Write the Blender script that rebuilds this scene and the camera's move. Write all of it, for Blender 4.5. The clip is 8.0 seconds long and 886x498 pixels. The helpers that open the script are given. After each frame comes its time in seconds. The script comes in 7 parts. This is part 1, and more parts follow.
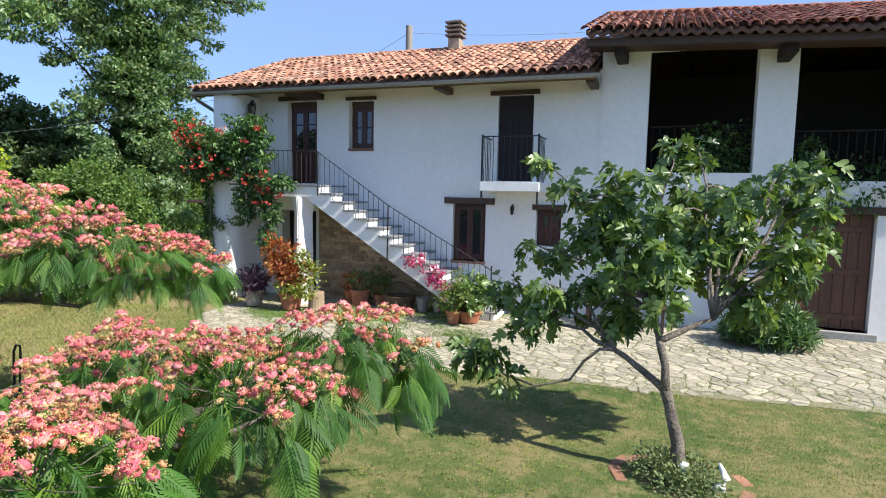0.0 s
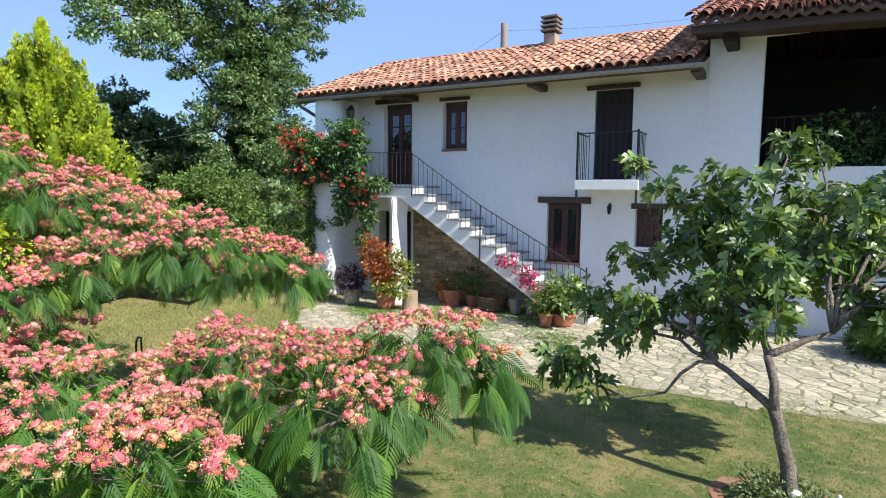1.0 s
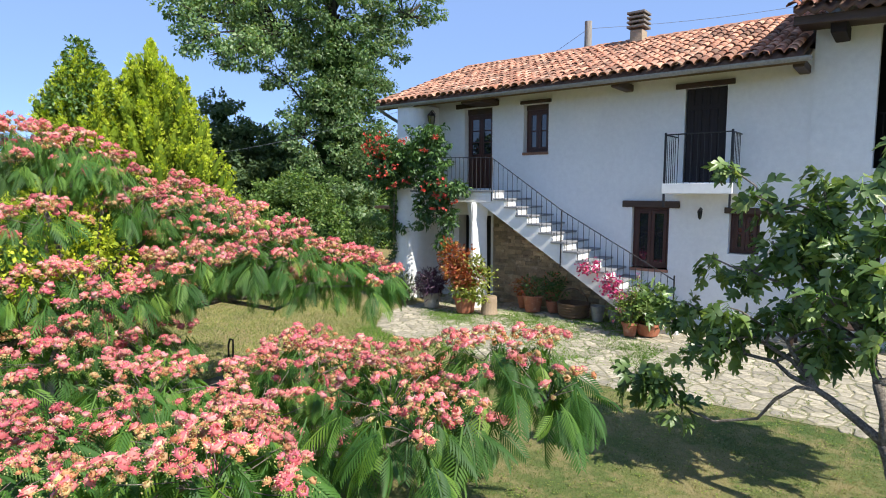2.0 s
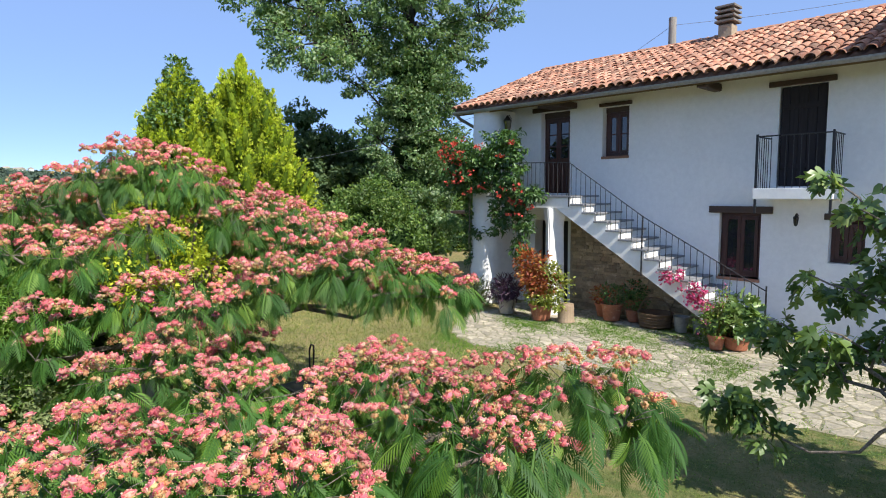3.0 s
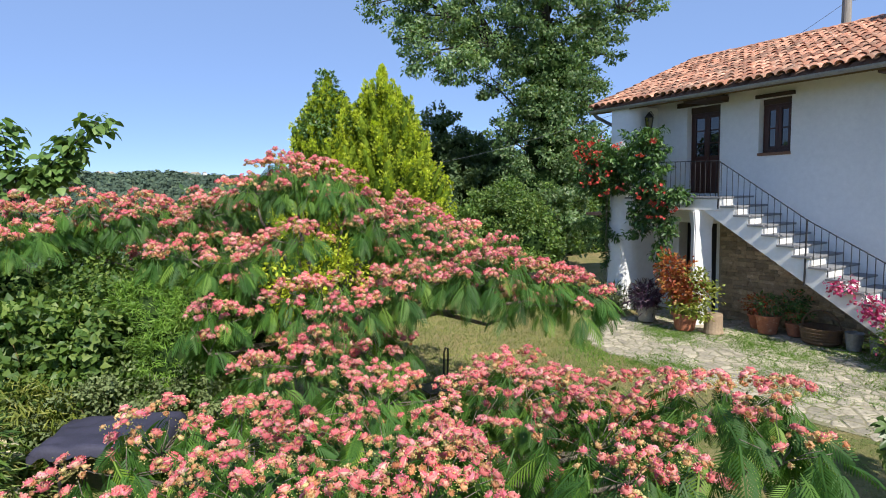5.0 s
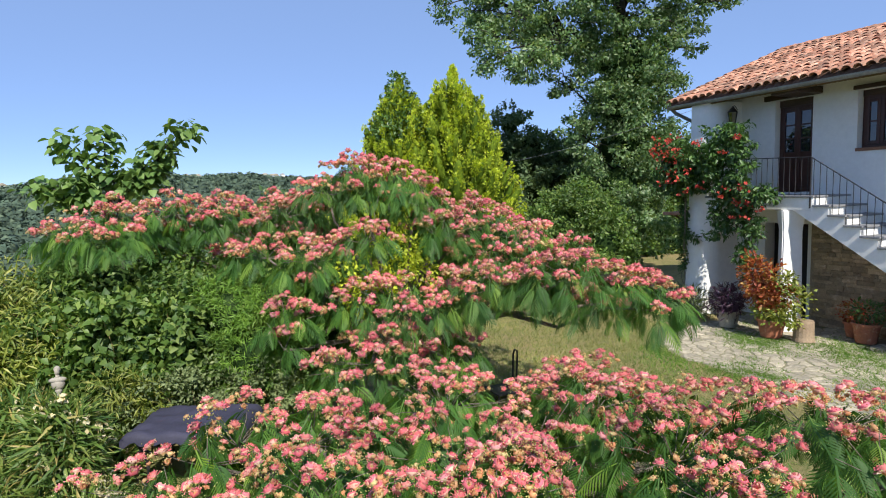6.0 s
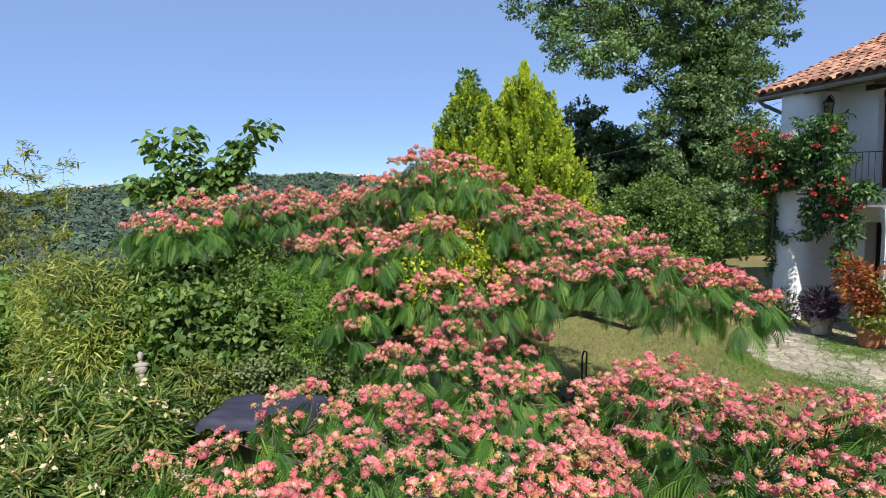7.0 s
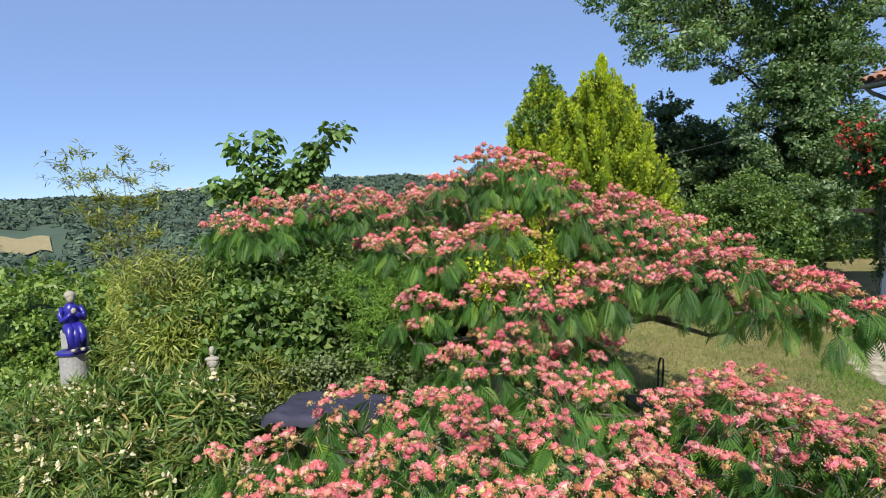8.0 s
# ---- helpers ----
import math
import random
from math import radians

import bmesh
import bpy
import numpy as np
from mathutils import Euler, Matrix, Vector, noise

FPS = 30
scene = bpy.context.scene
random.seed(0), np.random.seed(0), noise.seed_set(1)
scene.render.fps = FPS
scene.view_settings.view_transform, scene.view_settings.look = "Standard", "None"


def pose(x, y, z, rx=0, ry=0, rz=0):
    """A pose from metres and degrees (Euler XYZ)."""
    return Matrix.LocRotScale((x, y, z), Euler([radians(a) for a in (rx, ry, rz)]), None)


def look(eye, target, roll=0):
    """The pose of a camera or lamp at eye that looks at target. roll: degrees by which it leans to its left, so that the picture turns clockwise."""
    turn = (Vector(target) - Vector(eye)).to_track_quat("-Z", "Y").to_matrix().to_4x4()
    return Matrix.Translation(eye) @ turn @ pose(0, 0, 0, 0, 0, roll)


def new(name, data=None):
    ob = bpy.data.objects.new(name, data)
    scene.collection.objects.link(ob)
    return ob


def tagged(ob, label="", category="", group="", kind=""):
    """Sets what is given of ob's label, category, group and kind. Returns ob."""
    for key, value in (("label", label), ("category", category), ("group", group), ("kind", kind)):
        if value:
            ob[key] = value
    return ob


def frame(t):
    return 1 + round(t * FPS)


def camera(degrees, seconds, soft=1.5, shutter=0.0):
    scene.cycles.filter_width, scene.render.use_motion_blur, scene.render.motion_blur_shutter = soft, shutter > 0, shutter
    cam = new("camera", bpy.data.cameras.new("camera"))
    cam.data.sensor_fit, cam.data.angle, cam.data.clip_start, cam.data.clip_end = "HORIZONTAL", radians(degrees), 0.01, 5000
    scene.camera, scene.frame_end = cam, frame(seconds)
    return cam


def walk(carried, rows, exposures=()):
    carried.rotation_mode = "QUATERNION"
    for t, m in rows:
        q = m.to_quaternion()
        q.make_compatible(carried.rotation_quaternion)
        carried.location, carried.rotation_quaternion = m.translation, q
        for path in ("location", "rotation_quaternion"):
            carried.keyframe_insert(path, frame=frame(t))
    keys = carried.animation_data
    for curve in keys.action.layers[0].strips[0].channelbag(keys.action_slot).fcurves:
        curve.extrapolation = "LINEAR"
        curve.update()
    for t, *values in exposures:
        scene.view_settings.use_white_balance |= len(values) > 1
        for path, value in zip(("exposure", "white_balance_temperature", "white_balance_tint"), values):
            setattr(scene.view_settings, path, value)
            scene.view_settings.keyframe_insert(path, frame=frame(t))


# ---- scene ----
cam = camera(74.55, 8.0, soft=1.0)
PATH = [
    (0, (8.250, -12.652, 2.577), (7.542, -10.791, 2.392), 1.20),
    (0.5, (8.299, -12.571, 2.584), (7.438, -10.776, 2.395), 0.82),
    (1, (8.334, -12.508, 2.623), (7.322, -10.794, 2.426), 0.50),
    (1.5, (8.358, -12.461, 2.681), (7.223, -10.826, 2.481), 0.24),
    (3, (8.386, -12.399, 2.889), (6.947, -11.024, 2.690), -0.55),
    (3.5, (8.385, -12.397, 2.947), (6.866, -11.111, 2.748), -0.78),
    (4, (8.381, -12.399, 2.992), (6.792, -11.202, 2.788), -1.00),
    (4.5, (8.374, -12.403, 3.022), (6.722, -11.294, 2.818), -1.19),
    (6, (8.326, -12.383, 3.025), (6.505, -11.580, 2.830), -1.64),
    (6.5, (8.297, -12.351, 3.004), (6.430, -11.661, 2.810), -1.76),
    (7, (8.259, -12.298, 2.981), (6.353, -11.723, 2.790), -1.70),
    (7.5, (8.209, -12.219, 2.960), (6.269, -11.771, 2.774), -1.80),
    (8, (8.143, -12.108, 2.951), (6.177, -11.792, 2.770), -2.07),
]
walk(cam, [(t, look(eye, target, roll)) for t, eye, target, roll in PATH],
     exposures=[(0.0, 0.84), (1.0, 0.84), (2.0, 0.76), (3.0, 0.66), (4.5, 0.54), (6.0, 0.46), (8.0, 0.38)])

# ---- world, sun, exposure ----
SUN_EL, SUN_AZ = radians(44), math.atan2(-0.14, 0.99)  # elevation; direction towards the sun from +x
sky_world = bpy.data.worlds.new("sky")
scene.world = sky_world
sky_world.use_nodes = True
wn = sky_world.node_tree.nodes
sky = wn.new("ShaderNodeTexSky")
sky.sky_type, sky.sun_disc = "NISHITA", False
sky.sun_elevation, sky.sun_rotation = SUN_EL, math.pi / 2 - SUN_AZ
sky.air_density, sky.dust_density, sky.ozone_density, sky.altitude = 0.6, 0.0, 4.0, 1800
haze = wn.new("ShaderNodeMix")  # a dry summer sky: the same blue almost down to the horizon
haze.data_type = "RGBA"
haze.inputs[0].default_value = 0.68
sky_world.node_tree.links.new(sky.outputs[0], haze.inputs[6])
haze.inputs[7].default_value = (1.36, 2.06, 3.72, 1)
sky_world.node_tree.links.new(haze.outputs[2], wn["Background"].inputs[0])
wn["Background"].inputs[1].default_value = 0.165

sun_lamp = new("sun", bpy.data.lights.new("sun", "SUN"))
sun_lamp.data.energy, sun_lamp.data.angle, sun_lamp.data.color = 4.8, radians(0.55), (1.0, 0.95, 0.86)
TO_SUN = Vector((math.cos(SUN_EL) * math.cos(SUN_AZ), math.cos(SUN_EL) * math.sin(SUN_AZ), math.sin(SUN_EL)))
sun_lamp.matrix_world = look(TO_SUN * 60, (0, 0, 0))

# ---- materials ----


def _mat(name):
    m = bpy.data.materials.new(name)
    m.use_nodes = True
    nt = m.node_tree
    return m, nt.nodes, nt.links, nt.nodes["Principled BSDF"]


def _noise(nodes, links, coord, scale, detail=6, rough=0.6):
    n = nodes.new("ShaderNodeTexNoise")
    n.inputs["Scale"].default_value, n.inputs["Detail"].default_value, n.inputs["Roughness"].default_value = scale, detail, rough
    links.new(coord, n.inputs["Vector"])
    return n.outputs["Fac"]


def _ramp(nodes, links, fac, stops):
    r = nodes.new("ShaderNodeValToRGB")
    while len(r.color_ramp.elements) < len(stops):
        r.color_ramp.elements.new(0.5)
    for e, (p, c) in zip(r.color_ramp.elements, stops):
        e.position, e.color = p, (*c, 1)
    links.new(fac, r.inputs[0])
    return r.outputs[0]


def _mix(nodes, links, fac, a, b, blend="MIX"):
    m = nodes.new("ShaderNodeMix")
    m.data_type, m.blend_type = "RGBA", blend
    for v, s in ((fac, m.inputs[0]), (a, m.inputs[6]), (b, m.inputs[7])):
        if isinstance(v, (int, float)):
            s.default_value = v
        elif isinstance(v, tuple):
            s.default_value = (*v, 1)
        else:
            links.new(v, s)
    return m.outputs[2]


def surf(name, a, b, big=0.6, fine=14.0, rough=0.8, bump=0.3, metal=0.0, speck=None, per_object=0.0, per_island=0.0, depth=0.01, grain=0.28):
    """A surface that drifts between colours a and b at two scales, with relief."""
    m, nodes, links, bsdf = _mat(name)
    geo = nodes.new("ShaderNodeNewGeometry")
    pos = geo.outputs["Position"]
    n1, n2 = _noise(nodes, links, pos, big, 5), _noise(nodes, links, pos, fine, 8, 0.7)
    f1 = _ramp(nodes, links, n1, [(0.3, (0, 0, 0)), (0.7, (1, 1, 1))])
    f2 = _ramp(nodes, links, n2, [(0.3, (1 - grain,) * 3), (0.7, (1 + grain * 0.55,) * 3)])
    col = _mix(nodes, links, f1, a, b)
    col = _mix(nodes, links, 1.0, col, f2, "MULTIPLY")
    if speck:
        f3 = _ramp(nodes, links, _noise(nodes, links, pos, fine * 0.35, 4), [(0.56, (0, 0, 0)), (0.68, (1, 1, 1))])
        col = _mix(nodes, links, f3, col, speck)
    if per_object or per_island:
        if per_object:
            rnd = nodes.new("ShaderNodeObjectInfo").outputs["Random"]
        else:
            rnd = geo.outputs["Random Per Island"]
        k = per_object or per_island
        f4 = _ramp(nodes, links, rnd, [(0.0, (1 - k, 1 - k, 1 - k)), (1.0, (1 + k, 1 + k * 0.9, 1 + k * 0.8))])
        col = _mix(nodes, links, 1.0, col, f4, "MULTIPLY")
    links.new(col, bsdf.inputs["Base Color"])
    bsdf.inputs["Roughness"].default_value, bsdf.inputs["Metallic"].default_value = rough, metal
    if bump:
        bp = nodes.new("ShaderNodeBump")
        bp.inputs["Strength"].default_value, bp.inputs["Distance"].default_value = bump, depth
        links.new(n2, bp.inputs["Height"])
        links.new(bp.outputs[0], bsdf.inputs["Normal"])
    return m


def leaf(name, stops, rough=0.5, through_light=0.3, big=0.5, glow=(1.3, 1.25, 0.55), patch=None):
    """Leaves: one tone a leaf, drifting over the crown, a little light through the blade."""
    m, nodes, links, bsdf = _mat(name)
    geo = nodes.new("ShaderNodeNewGeometry")
    col = _ramp(nodes, links, geo.outputs["Random Per Island"], stops)
    f = _ramp(nodes, links, _noise(nodes, links, geo.outputs["Position"], big, 3), [(0.3, (0.7, 0.7, 0.7)), (0.7, (1.2, 1.2, 1.1))])
    col = _mix(nodes, links, 1.0, col, f, "MULTIPLY")
    if patch:  # dried patches drifting through
        f2 = _ramp(nodes, links, _noise(nodes, links, geo.outputs["Position"], patch[1], 5), [(0.50, (0, 0, 0)), (0.66, (0.75, 0.75, 0.75))])
        col = _mix(nodes, links, f2, col, patch[0])
    links.new(col, bsdf.inputs["Base Color"])
    bsdf.inputs["Roughness"].default_value = rough
    tr = nodes.new("ShaderNodeBsdfTranslucent")
    links.new(_mix(nodes, links, 1.0, col, glow, "MULTIPLY"), tr.inputs[0])
    mx = nodes.new("ShaderNodeMixShader")
    mx.inputs[0].default_value = through_light
    links.new(bsdf.outputs[0], mx.inputs[1])
    links.new(tr.outputs[0], mx.inputs[2])
    links.new(mx.outputs[0], nodes["Material Output"].inputs["Surface"])
    return m


def wood(name, a, b, scale=6.0, rough=0.6, axis=2):
    m, nodes, links, bsdf = _mat(name)
    geo = nodes.new("ShaderNodeNewGeometry")
    mp = nodes.new("ShaderNodeMapping")
    s = [scale * 6] * 3
    s[axis] = scale * 0.5
    mp.inputs["Scale"].default_value = s
    links.new(geo.outputs["Position"], mp.inputs[0])
    f = _noise(nodes, links, mp.outputs[0], 1.0, 6, 0.65)
    col = _ramp(nodes, links, f, [(0.25, a), (0.75, b)])
    links.new(col, bsdf.inputs["Base Color"])
    bsdf.inputs["Roughness"].default_value = rough
    bp = nodes.new("ShaderNodeBump")
    bp.inputs["Strength"].default_value, bp.inputs["Distance"].default_value = 0.4, 0.004
    links.new(f, bp.inputs["Height"])
    links.new(bp.outputs[0], bsdf.inputs["Normal"])
    return m


PLASTER = surf("plaster", (0.84, 0.83, 0.80), (0.77, 0.76, 0.735), 0.7, 9, 0.9, 0.07, depth=0.005, grain=0.07)
TILE = surf("clay_tile", (0.47, 0.185, 0.112), (0.43, 0.27, 0.19), 3.0, 26, 0.85, 0.4, per_object=0.55, speck=(0.60, 0.42, 0.31))
TILE_OLD = surf("old_clay_tile", (0.31, 0.095, 0.068), (0.23, 0.125, 0.096), 3.0, 26, 0.9, 0.4, per_object=0.35, speck=(0.48, 0.32, 0.23))
# pans coloured darker, painting in the shade between cover tiles
PAN = surf("shaded_pan_tile", (0.15, 0.075, 0.05), (0.11, 0.07, 0.05), 3.0, 26, 0.9, 0.4)
TILE_ISLE = surf("clay_tile_rest", (0.47, 0.185, 0.112), (0.43, 0.27, 0.19), 3.0, 26, 0.85, 0.4, per_island=0.55, speck=(0.60, 0.42, 0.31))
TILE_OLD_ISLE = surf("old_clay_tile_rest", (0.34, 0.110, 0.078), (0.27, 0.135, 0.098), 3.0, 26, 0.9, 0.4, per_island=0.35, speck=(0.48, 0.32, 0.23))
STONE = surf("flagstone", (0.44, 0.395, 0.300), (0.32, 0.287, 0.215), 1.6, 16, 0.85, 0.6, per_object=0.24, speck=(0.47, 0.42, 0.32), grain=0.42)
STONE_ISLE = surf("flagstone_rest", (0.44, 0.395, 0.300), (0.32, 0.287, 0.215), 1.6, 16, 0.85, 0.6, per_island=0.24, speck=(0.47, 0.42, 0.32), grain=0.42)
SLATE = surf("step_slate", (0.26, 0.26, 0.27), (0.20, 0.205, 0.215), 2.0, 30, 0.7, 0.4)
RUBBLE = surf("rubble_stone", (0.50, 0.38, 0.235), (0.34, 0.255, 0.165), 2.5, 24, 0.9, 0.8, per_object=0.34, speck=(0.52, 0.42, 0.29))
MORTAR = surf("mortar", (0.42, 0.335, 0.235), (0.34, 0.27, 0.19), 2.0, 30, 0.95, 0.5)
DARKWOOD = wood("dark_beam", (0.035, 0.020, 0.013), (0.085, 0.048, 0.030), 5, 0.65, 0)
EAVEWOOD = wood("old_eave_beam", (0.010, 0.006, 0.005), (0.026, 0.014, 0.010), 5, 0.95, 0)
REDWOOD = wood("stained_joinery", (0.040, 0.014, 0.010), (0.085, 0.030, 0.020), 5, 0.45, 2)
DOORWOOD = wood("barn_boards", (0.060, 0.024, 0.014), (0.135, 0.060, 0.032), 5, 0.7, 2)
SHUTTER = wood("shutter_boards", (0.012, 0.009, 0.010), (0.026, 0.020, 0.021), 5, 0.85, 2)
ZINC = surf("zinc_gutter", (0.36, 0.36, 0.36), (0.27, 0.27, 0.27), 1.5, 18, 0.5, 0.2, metal=0.5)
IRON = surf("iron", (0.03, 0.03, 0.034), (0.05, 0.045, 0.045), 3, 40, 0.55, 0.2, metal=0.4)
BLACK = surf("black_cloth", (0.028, 0.028, 0.050), (0.048, 0.046, 0.080), 2, 60, 0.75, 0.2)
CONCRETE = surf("concrete", (0.38, 0.37, 0.35), (0.30, 0.29, 0.27), 2, 25, 0.9, 0.4)
WEATHERED = surf("weathered_slab", (0.24, 0.215, 0.19), (0.16, 0.14, 0.125), 3, 25, 0.95, 0.5, grain=0.4)
SOFFIT = wood("soffit_boards", (0.16, 0.105, 0.065), (0.26, 0.18, 0.115), 5, 0.8, 0)
GREYWOOD = wood("weathered_pole", (0.20, 0.18, 0.155), (0.34, 0.31, 0.28), 6, 0.85, 2)
TERRACOTTA = surf("terracotta", (0.42, 0.15, 0.075), (0.34, 0.12, 0.065), 3, 30, 0.8, 0.3, speck=(0.46, 0.25, 0.16))
WICKER = surf("wicker", (0.16, 0.095, 0.05), (0.10, 0.06, 0.034), 8, 60, 0.8, 0.8)
WHITE = surf("white_glaze", (0.78, 0.78, 0.76), (0.70, 0.70, 0.68), 2, 30, 0.4, 0.1)
BLUE = surf("blue_glaze", (0.028, 0.022, 0.30), (0.022, 0.02, 0.22), 3, 30, 0.35, 0.1)
SKIN_STONE = surf("pale_stone", (0.42, 0.38, 0.31), (0.28, 0.25, 0.20), 4, 40, 0.8, 0.3)
BARK = surf("fig_bark", (0.36, 0.30, 0.24), (0.14, 0.115, 0.09), 9, 40, 0.9, 1.0, depth=0.04, grain=0.75)
BARK_DARK = surf("dark_bark", (0.075, 0.06, 0.047), (0.045, 0.037, 0.03), 3, 20, 0.95, 0.8, depth=0.02)
DRYWOOD = surf("log_wood", (0.36, 0.27, 0.18), (0.28, 0.20, 0.13), 4, 30, 0.85, 0.4)
BRICK = surf("edging_brick", (0.36, 0.17, 0.10), (0.28, 0.15, 0.10), 4, 30, 0.9, 0.4, per_object=0.3)
SOIL = surf("soil", (0.07, 0.05, 0.035), (0.045, 0.033, 0.024), 4, 40, 0.95, 0.6)
# near-black rooms and loft: unlit interior shade put into the colour
INSIDE = surf("unlit_inside", (0.030, 0.025, 0.021), (0.020, 0.017, 0.014), 1, 12, 0.95, 0.2)
YELLOW = surf("yellow_plastic", (0.62, 0.40, 0.03), (0.55, 0.34, 0.02), 4, 30, 0.5, 0.1)

GLASS, _n, _l, _b = _mat("window_glass")
_b.inputs["Base Color"].default_value = (0.02, 0.022, 0.025, 1)
_b.inputs["Roughness"].default_value = 0.03
_b.inputs["IOR"].default_value = 1.8

FIG = leaf("fig_leaf", [(0.0, (0.058, 0.110, 0.034)), (0.55, (0.115, 0.190, 0.058)), (0.85, (0.200, 0.295, 0.095)), (1.0, (0.34, 0.43, 0.17))], 0.36, 0.38)
FROND = leaf("silk_tree_frond", [(0.0, (0.042, 0.122, 0.024)), (0.6, (0.080, 0.196, 0.031)), (0.92, (0.135, 0.265, 0.038)), (1.0, (0.22, 0.35, 0.048))], 0.6, 0.45)
PINK = leaf("silk_flower", [(0.0, (0.76, 0.30, 0.27)), (0.3, (0.72, 0.17, 0.18)), (0.6, (0.74, 0.15, 0.20)), (0.85, (0.80, 0.22, 0.29)), (1.0, (0.85, 0.40, 0.42))], 0.85, 0.25, 2.0, (1.0, 1.0, 1.0))
PALE = leaf("silk_flower_heart", [(0.0, (0.80, 0.38, 0.32)), (0.5, (0.83, 0.50, 0.40)), (1.0, (0.84, 0.66, 0.50))], 0.85, 0.3, 2.0, (1.0, 1.0, 1.0))
CREAM = leaf("silk_flower_base", [(0.0, (0.62, 0.25, 0.13)), (0.5, (0.70, 0.44, 0.22)), (1.0, (0.74, 0.62, 0.34))], 0.85, 0.3, 2.0)
FADED = leaf("faded_silk_flower", [(0.0, (0.50, 0.17, 0.085)), (0.35, (0.62, 0.28, 0.15)), (0.7, (0.66, 0.42, 0.22)), (1.0, (0.66, 0.58, 0.28))], 0.85, 0.25, 2.0, (1.0, 1.0, 1.0))
BUD = leaf("silk_bud", [(0.0, (0.22, 0.27, 0.06)), (0.4, (0.40, 0.41, 0.12)), (0.8, (0.58, 0.54, 0.20)), (1.0, (0.70, 0.66, 0.32))], 0.6, 0.25, 2.0)
POPLAR = leaf("poplar_leaf", [(0.0, (0.080, 0.160, 0.066)), (0.5, (0.160, 0.268, 0.112)), (0.85, (0.250, 0.350, 0.180)), (1.0, (0.42, 0.50, 0.32))], 0.42, 0.46)
GOLD = leaf("golden_thuja", [(0.0, (0.28, 0.38, 0.026)), (0.5, (0.54, 0.64, 0.045)), (1.0, (0.76, 0.80, 0.10))], 0.65, 0.45, 4.0)
# greener old growth, darkened further for the shade between plumes
GOLD_OLD_SHADE = leaf("golden_thuja_old_and_shade", [(0.0, (0.06, 0.11, 0.014)), (0.5, (0.13, 0.20, 0.02)), (1.0, (0.20, 0.28, 0.03))], 0.7, 0.25, 4.0)
IVY = leaf("ivy_leaf", [(0.0, (0.045, 0.105, 0.022)), (1.0, (0.11, 0.20, 0.04))], 0.4, 0.2)
# leaf colour of the added cores: a bush's inner shade, painted dark
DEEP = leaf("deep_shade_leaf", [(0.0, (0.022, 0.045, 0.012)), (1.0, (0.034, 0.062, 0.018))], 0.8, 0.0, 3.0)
# cypress core colour: the shade deep in the gaps, painted on
GOLD_DEEP = leaf("cypress_shade_leaf", [(0.0, (0.050, 0.085, 0.012)), (1.0, (0.085, 0.125, 0.018))], 0.8, 0.0, 3.0)
PINE = leaf("dark_pine", [(0.0, (0.055, 0.105, 0.048)), (1.0, (0.14, 0.21, 0.09))], 0.6, 0.32)
SHRUB = leaf("shrub_leaf", [(0.0, (0.085, 0.165, 0.028)), (0.6, (0.170, 0.270, 0.048)), (1.0, (0.28, 0.36, 0.080))], 0.5, 0.32, 1.2)
GREENSHRUB = leaf("green_shrub_leaf", [(0.0, (0.062, 0.130, 0.028)), (0.6, (0.125, 0.220, 0.046)), (1.0, (0.26, 0.35, 0.09))], 0.5, 0.42, 1.2)
LIME = leaf("lime_leaf", [(0.0, (0.12, 0.25, 0.035)), (1.0, (0.28, 0.45, 0.08))], 0.5, 0.45, 1.2)
YELLOWLEAF = leaf("yellow_green_leaf", [(0.0, (0.13, 0.19, 0.025)), (0.6, (0.27, 0.31, 0.055)), (1.0, (0.42, 0.42, 0.12))], 0.5, 0.35, 1.2)
MULB = leaf("broad_leaf", [(0.0, (0.085, 0.165, 0.045)), (1.0, (0.20, 0.31, 0.09))], 0.42, 0.32)
OLEANDER = leaf("oleander_leaf", [(0.0, (0.055, 0.120, 0.024)), (0.5, (0.130, 0.220, 0.044)), (0.88, (0.27, 0.34, 0.085)), (1.0, (0.46, 0.35, 0.13))], 0.5, 0.32, 1.2)
PETAL = leaf("cream_petal", [(0.0, (0.58, 0.48, 0.28)), (1.0, (0.72, 0.66, 0.50))], 0.6, 0.3)
ORANGE = leaf("trumpet_flower", [(0.0, (0.58, 0.035, 0.035)), (0.6, (0.72, 0.10, 0.075)), (1.0, (0.80, 0.22, 0.16))], 0.5, 0.3)
MAGENTA = leaf("magenta_petal", [(0.0, (0.38, 0.02, 0.13)), (0.8, (0.54, 0.09, 0.25)), (1.0, (0.74, 0.52, 0.58))], 0.5, 0.3)
PURPLE = leaf("purple_leaf", [(0.0, (0.030, 0.012, 0.028)), (1.0, (0.085, 0.035, 0.075))], 0.5, 0.2)
RUSSET = leaf("russet_leaf", [(0.0, (0.24, 0.045, 0.022)), (0.45, (0.40, 0.105, 0.04)), (0.8, (0.46, 0.19, 0.06)), (1.0, (0.44, 0.30, 0.07))], 0.5, 0.38, 3.0)
CLIMBER = leaf("climber_leaf", [(0.0, (0.036, 0.095, 0.024)), (1.0, (0.10, 0.19, 0.042))], 0.42, 0.25)
STRAW = leaf("dry_grass_blade", [(0.0, (0.12, 0.19, 0.035)), (0.4, (0.23, 0.27, 0.078)), (1.0, (0.45, 0.41, 0.20))], 0.7, 0.38, 0.9)
GRASS = leaf("grass_blade", [(0.0, (0.070, 0.130, 0.018)), (0.6, (0.112, 0.165, 0.028)), (0.85, (0.19, 0.200, 0.052)), (1.0, (0.36, 0.30, 0.14))], 0.7, 0.3, 0.9, patch=((0.30, 0.23, 0.105), 1.1))
